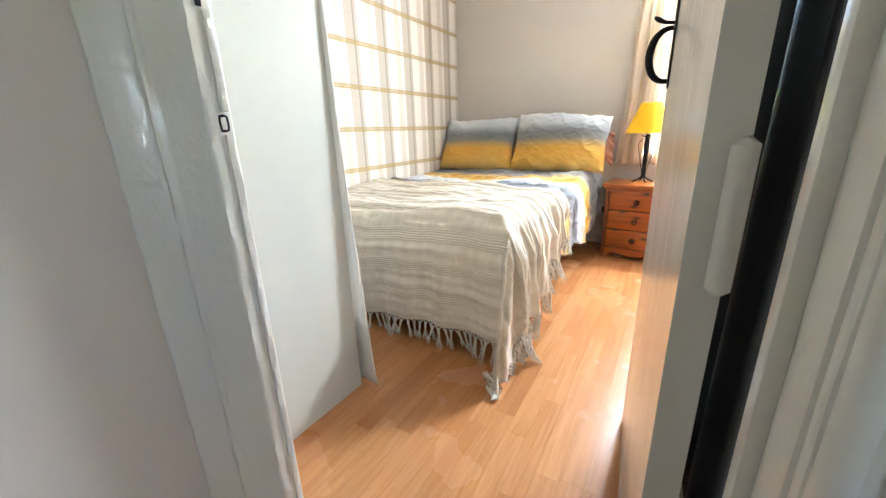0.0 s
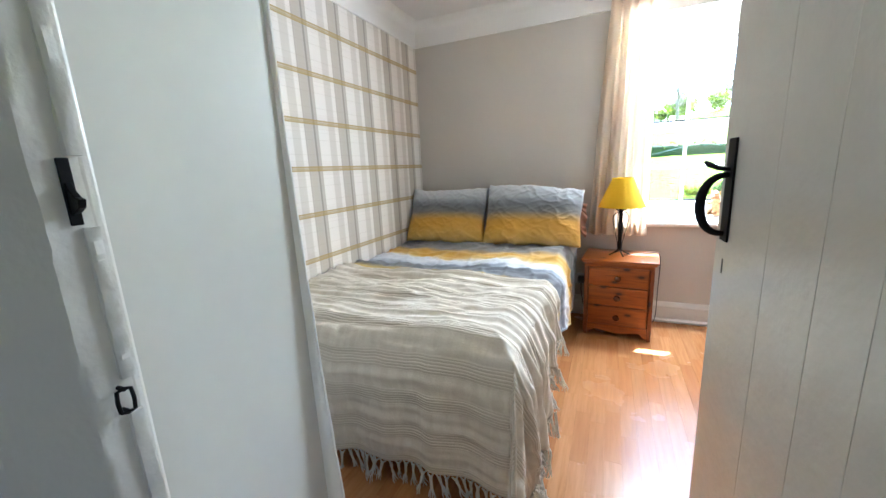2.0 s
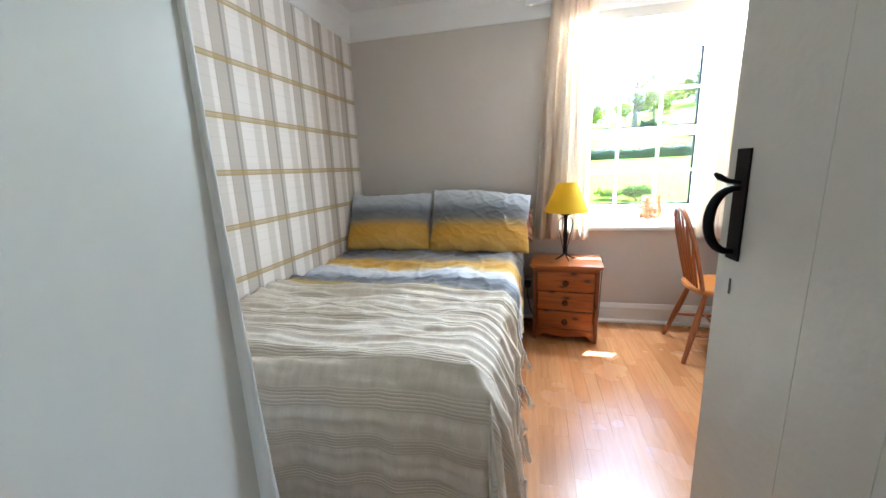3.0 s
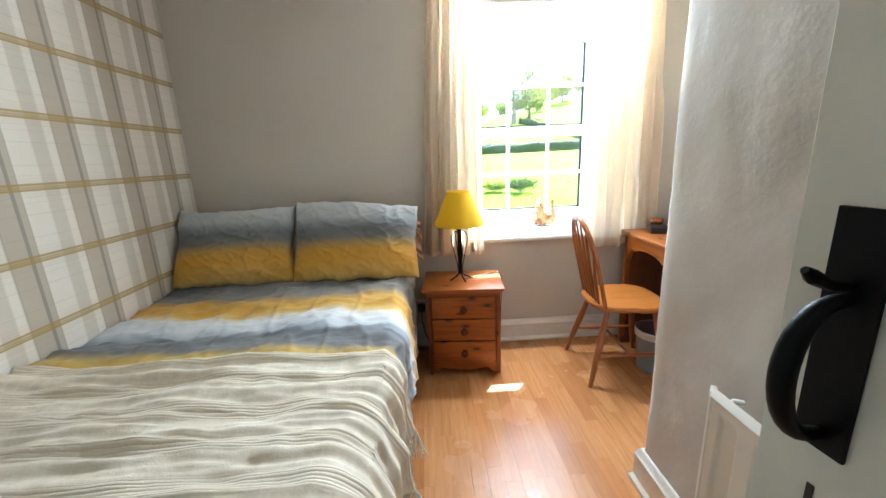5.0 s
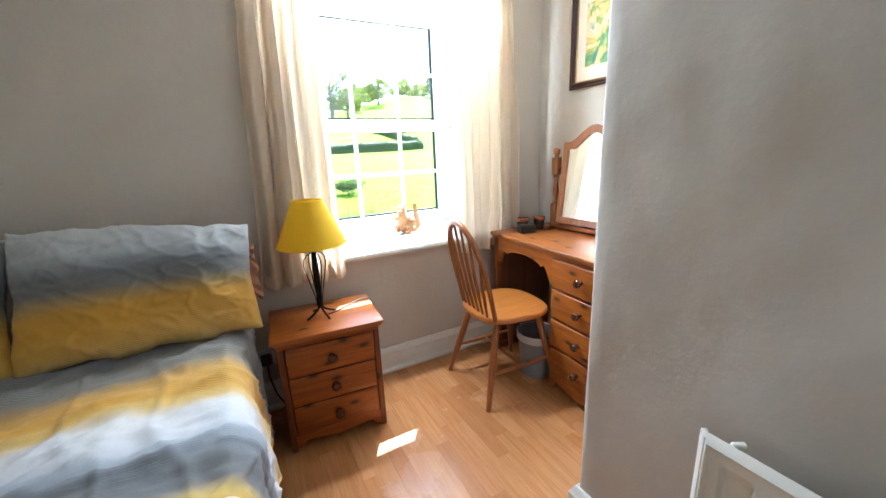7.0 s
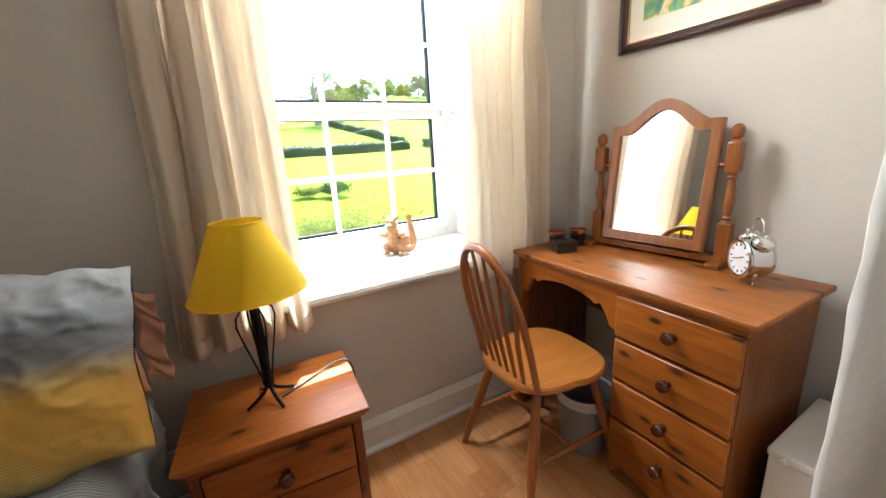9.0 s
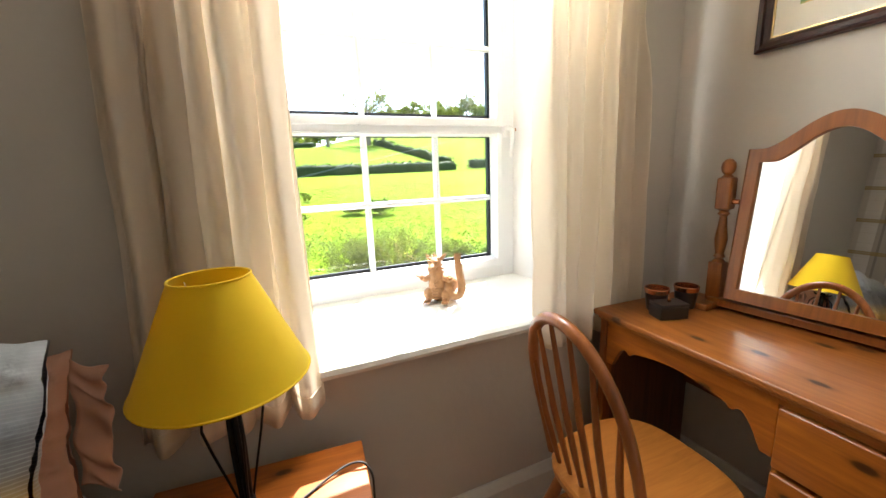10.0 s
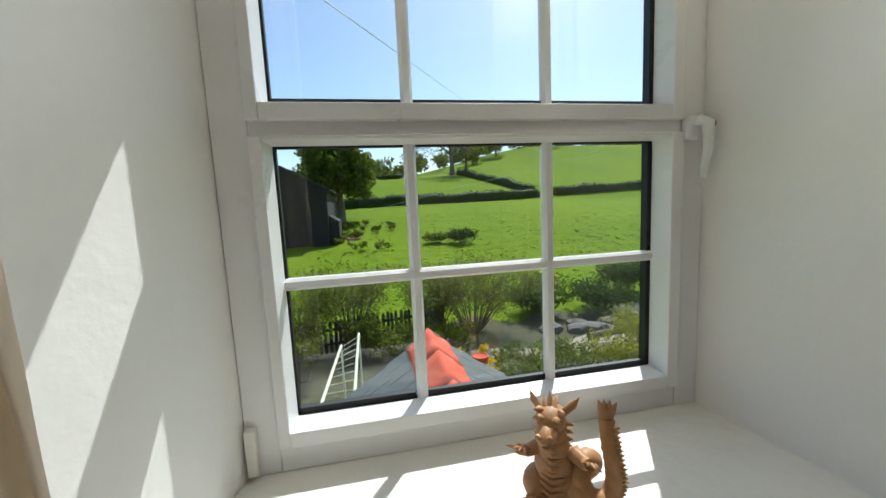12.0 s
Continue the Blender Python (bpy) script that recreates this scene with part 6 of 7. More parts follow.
    for i in range(len(tail) - 1):
        p0, p1, p2, p3 = (Vector(tail[min(max(j, 0), len(tail) - 1)]) for j in (i - 1, i, i + 1, i + 2))
        for q in range(4):
            t = q / 4
            dense.append(0.5 * ((2 * p1) + (p2 - p0) * t + (2 * p0 - 5 * p1 + 4 * p2 - p3) * t * t + (3 * p1 - p0 - 3 * p2 + p3) * t ** 3))
    dense.append(Vector(tail[-1]))
    count = len(dense)
    tube(dense, [0.020 - 0.0085 * (i / (count - 1)) + 0.0007 * (i % 2) for i in range(count)], 14, bm)
    for i in range(26, count - 2):
        p = dense[i]
        spike(p + Vector((0.011, -0.006, 0)), p + Vector((0.0195, -0.009, 0.005)), 0.0042)
        spike(p + Vector((0.006, 0.011, 0)), p + Vector((0.010, 0.020, 0.005)), 0.0042)
    ball((0.076, 0.003, 0.160), (0.012, 0.008, 0.014))
    for k in range(4):
        a = -0.55 + 0.36 * k
        spike((0.076 + 0.008 * math.sin(a), 0.003, 0.160), (0.077 + 0.026 * math.sin(a), -0.004, 0.166 + 0.022 * math.cos(a)), 0.0075)
    for v in bm.verts:
        v.co += 0.0011 * Vector((fbm(v.co.x * 160, v.co.y * 160, v.co.z * 160), fbm(v.co.y * 160, v.co.z * 160, 3.0), fbm(v.co.z * 160, v.co.x * 160, 7.0)))
    low = min(v.co.z for v in bm.verts)
    for v in bm.verts:
        v.co.z -= low
    bmesh.ops.recalc_face_normals(bm, faces=bm.faces[:])
    solid("dragon_figurine", bm, M["dragon"], "small brown carved dragon figurine on the window sill", "figurine", m=pose(0.537, 3.648, WZ0 + 0.001, 0, 0, -36), smooth=50)


def build_gap_sheet():
    # black sheet added behind the door so the gap at its hinges stays dark
    def place(u, v):
        x = 0.02 + 0.42 * u
        z = 0.25 + 1.55 * v
        return (x, -0.060 - 0.022 * math.sin(u * 3.14) - 0.014 * math.sin(u * 19 + v * 2) * (1 - 0.6 * v), z)
    door = bpy.data.objects["door_1"]
    coat = thing("hinge_gap_sheet", door.matrix_world.copy(), "black sheet added behind the open door to darken the hinge gap", "coat")
    part("coat_cloth", sheet(50, 40, place, 0.01), M["flex"], coat, smooth=True)
    part("coat_hook", tube([(0.23, -0.019, 1.80), (0.23, -0.05, 1.80), (0.23, -0.062, 1.815)], 0.004, 10), M["iron"], coat)


def build_floor():
    """Laminate in strips: three strips to a board, laid along y."""
    base = solid("floor", box(WEST - 0.05, EAST + 0.05, DOORWALL - 0.12, NORTH + 0.02, -0.05, -0.007), M["floor"], "beech-look laminate floor in narrow strips", "floor", "structure", smooth=False)
    rnd = random.Random(11)
    pitch = 0.0655
    cuts, rest = [], []
    x = WEST
    i = 0
    while x < EAST:
        y = DOORWALL - 0.12 - rnd.uniform(0.0, 0.45)
        while y < NORTH:
            l = rnd.choice((0.34, 0.42, 0.50))
            y0, y1 = max(y, DOORWALL - 0.12), min(y + l, NORTH)
            if y1 - y0 > 0.02:
                inside = -0.96 < x < 0.56 and y1 > 0.45 or 0.5 < x < 1.0 and y1 > 2.1
                hidden = x < -0.55 and y0 > 1.5
                (cuts if inside and not hidden else rest).append((x, min(x + pitch, EAST), y0, y1, i))
            y += l
        x += pitch
        i += 1
    for x0, x1, y0, y1, k in cuts[:300]:
        g = 0.0004 if k % 3 == 0 else 0.00015
        bm = box(x0 + g, x1 - 0.00025, y0 + 0.0002, y1 - 0.0002, -0.006, 0.0)
        ob = part("floor_strip", bm, M["floor"], base, smooth=False)
    bm = bmesh.new()
    for x0, x1, y0, y1, k in rest + cuts[300:]:
        box(x0 + 0.0003, x1 - 0.0003, y0 + 0.0004, y1 - 0.0004, -0.006, 0.0, bm=bm)
    ob = part("floor_strips_far", bm, M["floor_far"], base, smooth=False)
    ob["kind"] = "stuff"



# ---- outside ----
def lerp_table(table, d):
    for (a, va), (b, vb) in zip(table, table[1:]):
        if d <= b:
            t = max(0.0, (d - a) / (b - a))
            return va + (vb - va) * t
    return table[-1][1]


LEFT_RISE = [(-400, -2.95), (8, -2.95), (12, -2.9), (16, -2.7), (28, -1.7), (45, -0.1), (66, 2.1), (100, 8.6), (130, 10.2), (400, 15.0), (900, 19.0)]
RIGHT_RISE = [(-400, -2.95), (8, -2.95), (12, -2.9), (16, -2.7), (28, -1.75), (45, -0.6), (66, 0.7), (110, 12.5), (150, 24.0), (210, 28.0), (900, 36.0)]


def ground_z(x, y):
    d = y - 3.1
    s = max(0.0, min(1.0, (x - 6.0) / 60.0))
    z = lerp_table(LEFT_RISE, d) * (1 - s) + lerp_table(RIGHT_RISE, d) * s
    if d > 14:
        z += 0.10 * fbm(x * 0.5, y * 0.5, 2.0) * min(1.0, (d - 14) / 6)
    return z


def leaves(bm, centre, radius, count, size, rnd, squash=1.0):
    """Scattered leaf blades about a centre."""
    for _ in range(count):
        while True:
            p = Vector((rnd.uniform(-1, 1), rnd.uniform(-1, 1), rnd.uniform(-1, 1)))
            if p.length < 1:
                break
        p = Vector((p.x * radius, p.y * radius, p.z * radius * squash)) + Vector(centre)
        a = Vector((rnd.uniform(-1, 1), rnd.uniform(-1, 1), rnd.uniform(-1, 1))).normalized()
        b = a.cross(Vector((rnd.uniform(-1, 1), rnd.uniform(-1, 1), rnd.uniform(-1, 1)))).normalized()
        s = size * rnd.uniform(0.6, 1.3)
        q = [p - a * s, p + b * s * 0.55, p + a * s, p - b * s * 0.55]
        bm.faces.new([bm.verts.new(v) for v in q])


def build_tree(x, y, height, spread, trunk, material, label, clumps, per, size, seed, bare=False, low=0.3):
    rnd = random.Random(seed)
    z0 = ground_z(x, y) - 0.1
    t = thing("tree", pose(x, y, z0), label, "tree")
    wood = tube([(0, 0, 0), (0.1 * trunk, 0, height * 0.2), (-0.2 * trunk, 0.1 * trunk, height * 0.45), (0.1 * trunk, 0, height * 0.85)], [trunk * 1.3, trunk, trunk * 0.7, trunk * 0.15], 10)
    tips = []
    for k in range(16 if not bare else 30):
        f = rnd.uniform(low, 0.8)
        a = rnd.uniform(0, 2 * math.pi)
        r = spread * rnd.uniform(0.55, 0.95)
        up = height * (f + rnd.uniform(0.05, 0.28))
        b = Vector((0, 0, height * f * 0.8))
        e = Vector((r * math.cos(a), r * math.sin(a), min(up, height * 0.95)))
        m = b.lerp(e, 0.5) + Vector((0, 0, 0.05 * height * rnd.uniform(-0.5, 1)))
        tube([b, m, e], [trunk * 0.32, trunk * 0.18, trunk * 0.04], 6, wood)
        tips.append(e)
        for _ in range(3 if not bare else 6):
            s = m.lerp(e, rnd.uniform(0.0, 0.9))
            g = s + Vector((rnd.uniform(-1, 1), rnd.uniform(-1, 1), rnd.uniform(0.0, 1))) * spread * 0.28
            tube([s, s.lerp(g, 0.5) + Vector((0, 0, 0.04 * spread)), g], [trunk * 0.10, trunk * 0.06, trunk * 0.015], 5, wood)
            tips.append(g)
    part("trunk", wood, M["bark"], t, smooth=60)
    crown = bmesh.new()
    for k in range(clumps):
        if bare or k % 3 == 0:
            c = rnd.choice(tips) + Vector((rnd.uniform(-1, 1), rnd.uniform(-1, 1), rnd.uniform(-1, 1))) * spread * 0.15
        else:
            u, v = rnd.uniform(0, 2 * math.pi), rnd.uniform(-0.6, 1.0)
            w = math.sqrt(max(0.0, 1 - v * v)) * rnd.uniform(0.6, 1.0)
            c = Vector((spread * w * math.cos(u), spread * w * math.sin(u), height * (0.54 + 0.44 * v * rnd.uniform(0.7, 1.0))))
        leaves(crown, c, spread * rnd.uniform(0.12, 0.24), per, size, rnd, 0.8)
    part("crown", crown, material, t, smooth=False)
    return t


def build_hedge(path, height, width, seed, label, material):
    rnd = random.Random(seed)
    h = thing("hedge", pose(0, 0, 0), label, "hedge")
    body = bmesh.new()
    leaf = bmesh.new()
    pts = []
    for (ax, ay), (bx, by) in zip(path, path[1:]):
        n = max(2, int(math.hypot(bx - ax, by - ay) / 1.2))
        pts += [(ax + (bx - ax) * i / n, ay + (by - ay) * i / n) for i in range(n)]
    pts.append(path[-1])
    rings = []
    for i, (x, y) in enumerate(pts):
        a, b = pts[max(i - 1, 0)], pts[min(i + 1, len(pts) - 1)]
        t = Vector((b[0] - a[0], b[1] - a[1])).normalized()
        n = Vector((t.y, -t.x))
        g = ground_z(x, y)
        hh, w = height * (0.85 + 0.25 * fbm(x * 0.4, y * 0.4, seed)), width * (0.85 + 0.3 * fbm(x * 0.7, y * 0.7, seed + 3))
        ring = []
        for o, u in ((-0.5, -0.1), (-0.55, 0.4), (-0.4, 0.85), (0.0, 1.0), (0.4, 0.85), (0.55, 0.4), (0.5, -0.1)):
            ring.append(body.verts.new((x + n.x * o * w, y + n.y * o * w, g + u * hh)))
        rings.append(ring)
        for _ in range(26):
            o, u = rnd.uniform(-0.6, 0.6), rnd.uniform(0.1, 1.08)
            k = rnd.uniform(-0.6, 0.6)
            leaves(leaf, (x + n.x * o * w + t.x * k, y + n.y * o * w + t.y * k, g + u * hh), 0.22, 4, 0.16, rnd)
    for a, b in zip(rings, rings[1:]):
        for j in range(6):
            body.faces.new((a[j], b[j], b[j + 1], a[j + 1]))
    body.faces.new(rings[0])
    body.faces.new(rings[-1][::-1])
    bmesh.ops.recalc_face_normals(body, faces=body.faces[:])
    part("hedge_body", body, material, h, smooth=True)
    part("hedge_leaves", leaf, material, h, smooth=False)


def build_shrub(x, y, height, spread, material, label, count, size, seed, twigs=14, name="shrub", base=None):
    rnd = random.Random(seed)
    z = ground_z(x, y) - 0.03 if base is None else base
    s = thing(name, pose(x, y, z), label, "shrub" if name == "shrub" else "flowers")
    wood = bmesh.new()
    tips = []
    for _ in range(twigs):
        a = rnd.uniform(0, 2 * math.pi)
        r = spread * rnd.uniform(0.3, 1.0)
        e = Vector((r * math.cos(a), r * math.sin(a), height * rnd.uniform(0.6, 1.0)))
        m = e * 0.5 + Vector((rnd.uniform(-0.1, 0.1) * spread, rnd.uniform(-0.1, 0.1) * spread, 0.08 * height))
        b = Vector((0.1 * spread * math.cos(a), 0.1 * spread * math.sin(a), 0))
        k = 0.012 * max(0.3, height / 2)
        tube([b, m, e], [k * 1.6, k, k * 0.3], 5, wood)
        tips += [m.lerp(e, 0.3), m.lerp(e, 0.7), e]
        for _ in range(3):
            q = m.lerp(e, rnd.uniform(0, 0.8))
            g = q + Vector((rnd.uniform(-1, 1), rnd.uniform(-1, 1), rnd.uniform(0.1, 1.0))) * 0.3 * spread
            tube([q, q.lerp(g, 0.5), g], [k * 0.7, k * 0.5, k * 0.2], 4, wood)
            tips.append(g)
    part("stems", wood, M["bark"], s, smooth=60)
    leaf = bmesh.new()
    for _ in range(count):
        leaves(leaf, rnd.choice(tips) + Vector((rnd.uniform(-1, 1), rnd.uniform(-1, 1), rnd.uniform(-1, 1))) * spread * 0.12, spread * 0.10, 4, size, rnd)
    part("leaves", leaf, material, s, smooth=False)


def build_ground():
    def spread(u, lo, mid, hi):
        # finer near the house, coarse far away
        k = 4.2
        s = math.sinh(k * u) / math.sinh(k)
        return mid + s * (hi - mid if u >= 0 else mid - lo)
    n = 150
    bm = bmesh.new()
    grid = []
    for j in range(-n, n + 1):
        row = []
        y = spread(j / n, -700, 14.0, 900)
        for i in range(-n, n + 1):
            x = spread(i / n, -900, 3.0, 900)
            z = ground_z(x, y)
            row.append(bm.verts.new((x, y, z)))
        grid.append(row)
    for a, b in zip(grid, grid[1:]):
        for i in range(2 * n):
            bm.faces.new((a[i], a[i + 1], b[i + 1], b[i]))
    solid("ground", bm, M["meadow"], "green grazed meadow rising to a hill", "ground", "structure", smooth=True)
    solid("wall_lower_storey", box(-2.7, 1.6, -1.7, 3.95, -3.2, -0.101), M["white_wall"], "plain rendered lower storey of the house", "wall", "structure", smooth=False)
    roof = prism([(-2.9, CEIL + 0.12), (1.8, CEIL + 0.12), (-0.55, CEIL + 1.9)], 5.85, pose(0, -1.8, 0))
    # unseen eave slab, placed to cut the sun off the top panes
    box(-2.9, 1.8, 3.95, 4.35, 2.50, 2.58, bm=roof)
    solid("roof", roof, M["slate"], "plain slate roof of the house with an assumed eave", "roof", "structure", smooth=False)
    # gravel track and bare earth, each a thin skin over the grass
    def skin(name, material, label, pts, cat):
        own = bmesh.new()
        rows = []
        for x, y, w in pts:
            r = []
            for k in range(9):
                o = (k / 8 - 0.5) * w * (1 + 0.2 * fbm(x, y, k * 0.3))
                yy = y + o
                r.append(own.verts.new((x, yy, ground_z(x, yy) + (0.03 if name == "road_track" else 0.0) + 0.012 + 0.02 * math.sin(math.pi * k / 8))))
            rows.append(r)
        for a, b in zip(rows, rows[1:]):
            for k in range(8):
                own.faces.new((a[k], b[k], b[k + 1], a[k + 1]))
        bmesh.ops.recalc_face_normals(own, faces=own.faces[:])
        solid(name, own, material, label, cat, "structure", smooth=True)
    skin("ground_garden", M["garden"], "bare brown garden soil with weeds", [(-5.0 + 0.6 * i, 11.9, 7.4 + 0.4 * math.sin(i)) for i in range(34)], "garden soil")
    skin("road_track", M["gravel"], "pale gravel garden track", [(1.5 + 0.5 * i, 12.0 + 0.05 * i + 0.2 * math.sin(i * 0.7), 1.2 + 0.25 * math.sin(i * 0.5)) for i in range(36)], "track")
    skin("ground_bare", M["earth"], "bare trodden earth by the barn", [(-2.6 + 0.25 * i, 37.0 + 0.4 * math.sin(i), 3.5 + math.sin(i * 1.3)) for i in range(10)], "bare earth")
    # grass tufts on the near meadow
    rnd = random.Random(21)
    tuft = bmesh.new()
    for _ in range(4200):
        d = 13.5 + 34 * rnd.random() ** 1.6
        x = d * rnd.uniform(-0.35, 0.95)
        y = 3.1 + d
        z = ground_z(x, y)
        hgt = rnd.uniform(0.03, 0.08)
        for k in range(4):
            a = rnd.uniform(0, 6.28)
            p = Vector((x + 0.08 * math.cos(a), y + 0.08 * math.sin(a), z - 0.01))
            q = Vector((-math.sin(a), math.cos(a), 0)) * 0.05
            tuft.faces.new([tuft.verts.new(v) for v in (p - q, p + q, p + Vector((0.08 * math.cos(a), 0.08 * math.sin(a), hgt)))])
    solid("grass", tuft, M["meadow"], "rough tufts of grass on the meadow", "grass", "stuff", smooth=False)
    # woods along the skyline
    wood = bmesh.new()
    for k in range(150):
        x = -60 + 250 * rnd.random()
        y = 3.1 + (150 + 0.12 * x + rnd.uniform(-6, 14) if x > 30 else 135 + rnd.uniform(-8, 12))
        hgt = rnd.uniform(4.0, 8.5)
        z = ground_z(x, y)
        for c in range(7):
            leaves(wood, (x + rnd.uniform(-1, 1) * hgt * 0.35, y + rnd.uniform(-1, 1) * 2, z + hgt * rnd.uniform(0.25, 0.9)), hgt * 0.24, 26, 0.6, rnd)
    solid("far_woods", wood, M["leaf"], "line of leafy trees along the far skyline", "woods", "stuff", smooth=False)


def build_outbuilding():
    """Low roof below the window: slate slopes and a broken terracotta ridge."""
    o = thing("outbuilding", pose(0, 0, 0), "low slate-roofed outbuilding with a cracked terracotta ridge", "outbuilding")
    x0, xr, x1, y0, y1 = -0.75, 0.86, 2.45, 3.96, 7.45
    zr, ze = -0.27, -1.35
    part("walls", box(x0 + 0.12, x1 - 0.12, y0, y1 - 0.1, -3.0, ze - 0.02), M["stone"], o, smooth=False)
    gable = prism([(x0 + 0.12, ze - 0.019), (x1 - 0.12, ze - 0.019), (xr, zr - 0.09)], 0.12, pose(0, y1 - 0.22, 0))
    part("gable", gable, M["stone"], o, smooth=False)
    rnd = random.Random(5)
    for xe in (x0, x1):
        sl = part("roof_slope", prism([(xr, zr), (xe, ze), (xe, ze - 0.03), (xr, zr - 0.04)], y1 - y0, pose(0, y0, 0)), M["slate"], o, smooth=False)
        run = Vector((xe - xr, 0, ze - zr))
        rows = 7
        for r in range(rows):
            for c in range(12):
                a, b = r / rows, (r + 1.12) / rows
                ya = y0 + (y1 - y0) * (c + 0.5 * (r % 2)) / 12.5
                p, q = Vector((xr, 0, zr)) + run * a, Vector((xr, 0, zr)) + run * min(b, 1.02)
                nrm = Vector((-run.z, 0, run.x)).normalized() * (1 if xe > xr else -1)
                own = bmesh.new()
                k = 0.004 + 0.003 * rnd.random()
                vs = [own.verts.new(v) for v in (p + Vector((0, ya, 0)) + nrm * k, q + Vector((0, ya, 0)) + nrm * (k + 0.010), q + Vector((0, ya + 0.268, 0)) + nrm * (k + 0.010), p + Vector((0, ya + 0.268, 0)) + nrm * k)]
                f = own.faces.new(vs)
                r2 = bmesh.ops.extrude_face_region(own, geom=[f])
                for v in r2["geom"]:
                    if isinstance(v, bmesh.types.BMVert):
                        v.co += nrm * 0.006
                bmesh.ops.recalc_face_normals(own, faces=own.faces[:])
                part("slate", own, M["slate"], sl, smooth=False)
    for k in range(5):
        ya, yb = y0 + 0.02 + k * 0.691, y0 + 0.02 + (k + 1) * 0.691 - 0.006
        def bend(u, v, ya=ya, yb=yb, k=k):
            side = 2 * u - 1
            lump = 0.010 * fbm(u * 5 + k, v * 2, k)
            drop = max(0.0, abs(side) - 0.08) * 0.235 + 0.012 * min(1.0, abs(side) / 0.08)
            return (xr + side * 0.265 + lump, ya + (yb - ya) * v + 0.014 * fbm(u * 7, k, 2.0) * (1 if v in (0, 1) else 0), zr + 0.075 - drop + lump)
        part("ridge_tile", sheet(12, 4, bend, 0.022), M["terracotta"], o, "weathered terracotta ridge tile", smooth=False)
        seam = [Vector(bend(0.02 + 0.96 * i / 12, 1.0)) + Vector((0, 0.004, 0.004 * fbm(i * 0.9, k, 3.0))) for i in range(13)]
        part("mortar_joint", tube(seam, [0.005 + 0.004 * abs(fbm(i * 1.3, k, 8.0)) for i in range(13)], 6), M["mortar"], o, smooth=60)
    mort = tube([(xr - 0.25 + 0.5 * t, y1 - 0.02 + 0.012 * fbm(t * 9, 1.0), zr + 0.052 - 0.42 * abs(t - 0.5) + 0.012 * fbm(t * 14, 5.0)) for t in [i / 24 for i in range(25)]], [0.024 + 0.008 * fbm(i * 0.7, 2.0) for i in range(25)], 9)
    part("ridge_mortar", mort, M["mortar"], o, smooth=60)
    pot = thing("terracotta_pot", pose(1.88, 8.7, -1.42), "round terracotta pot standing on a garden pillar", "pot")
    part("pot", lathe([(0.0, 0.0), (0.10, 0.0), (0.115, 0.20), (0.13, 0.205), (0.132, 0.25), (0.118, 0.252), (0.10, 0.235), (0.0, 0.20)], 28), M["terracotta"], pot)
    solid("garden_pillar", box(1.70, 2.06, 8.52, 8.88, -3.0, -1.421, 0.01), M["stone"], "squat stone garden pillar under the pot", "pillar", smooth=28)
    # white drying rails
    r = thing("drying_rack", pose(0, 0, 0), "white metal drying rack with wires in the garden", "drying rack")
    a0, a1, b0, b1 = Vector((-0.46, 7.5, -1.05)), Vector((-0.36, 9.7, -1.10)), Vector((-0.07, 7.5, -1.08)), Vector((-0.06, 10.0, -1.02))
    for p, q in ((a0, a1), (b0, b1)):
        part("rail", tube([p, q], 0.022, 12), M["white_rail"], r)
        for e in (p, q):
            part("post", tube([e, (e.x, e.y, ground_z(e.x, e.y))], 0.018, 12), M["white_rail"], r)
    for k in range(9):
        t = (k + 0.5) / 9
        part("wire", tube([a0.lerp(a1, t), b0.lerp(b1, t)], 0.005, 6), M["white_rail"], r)


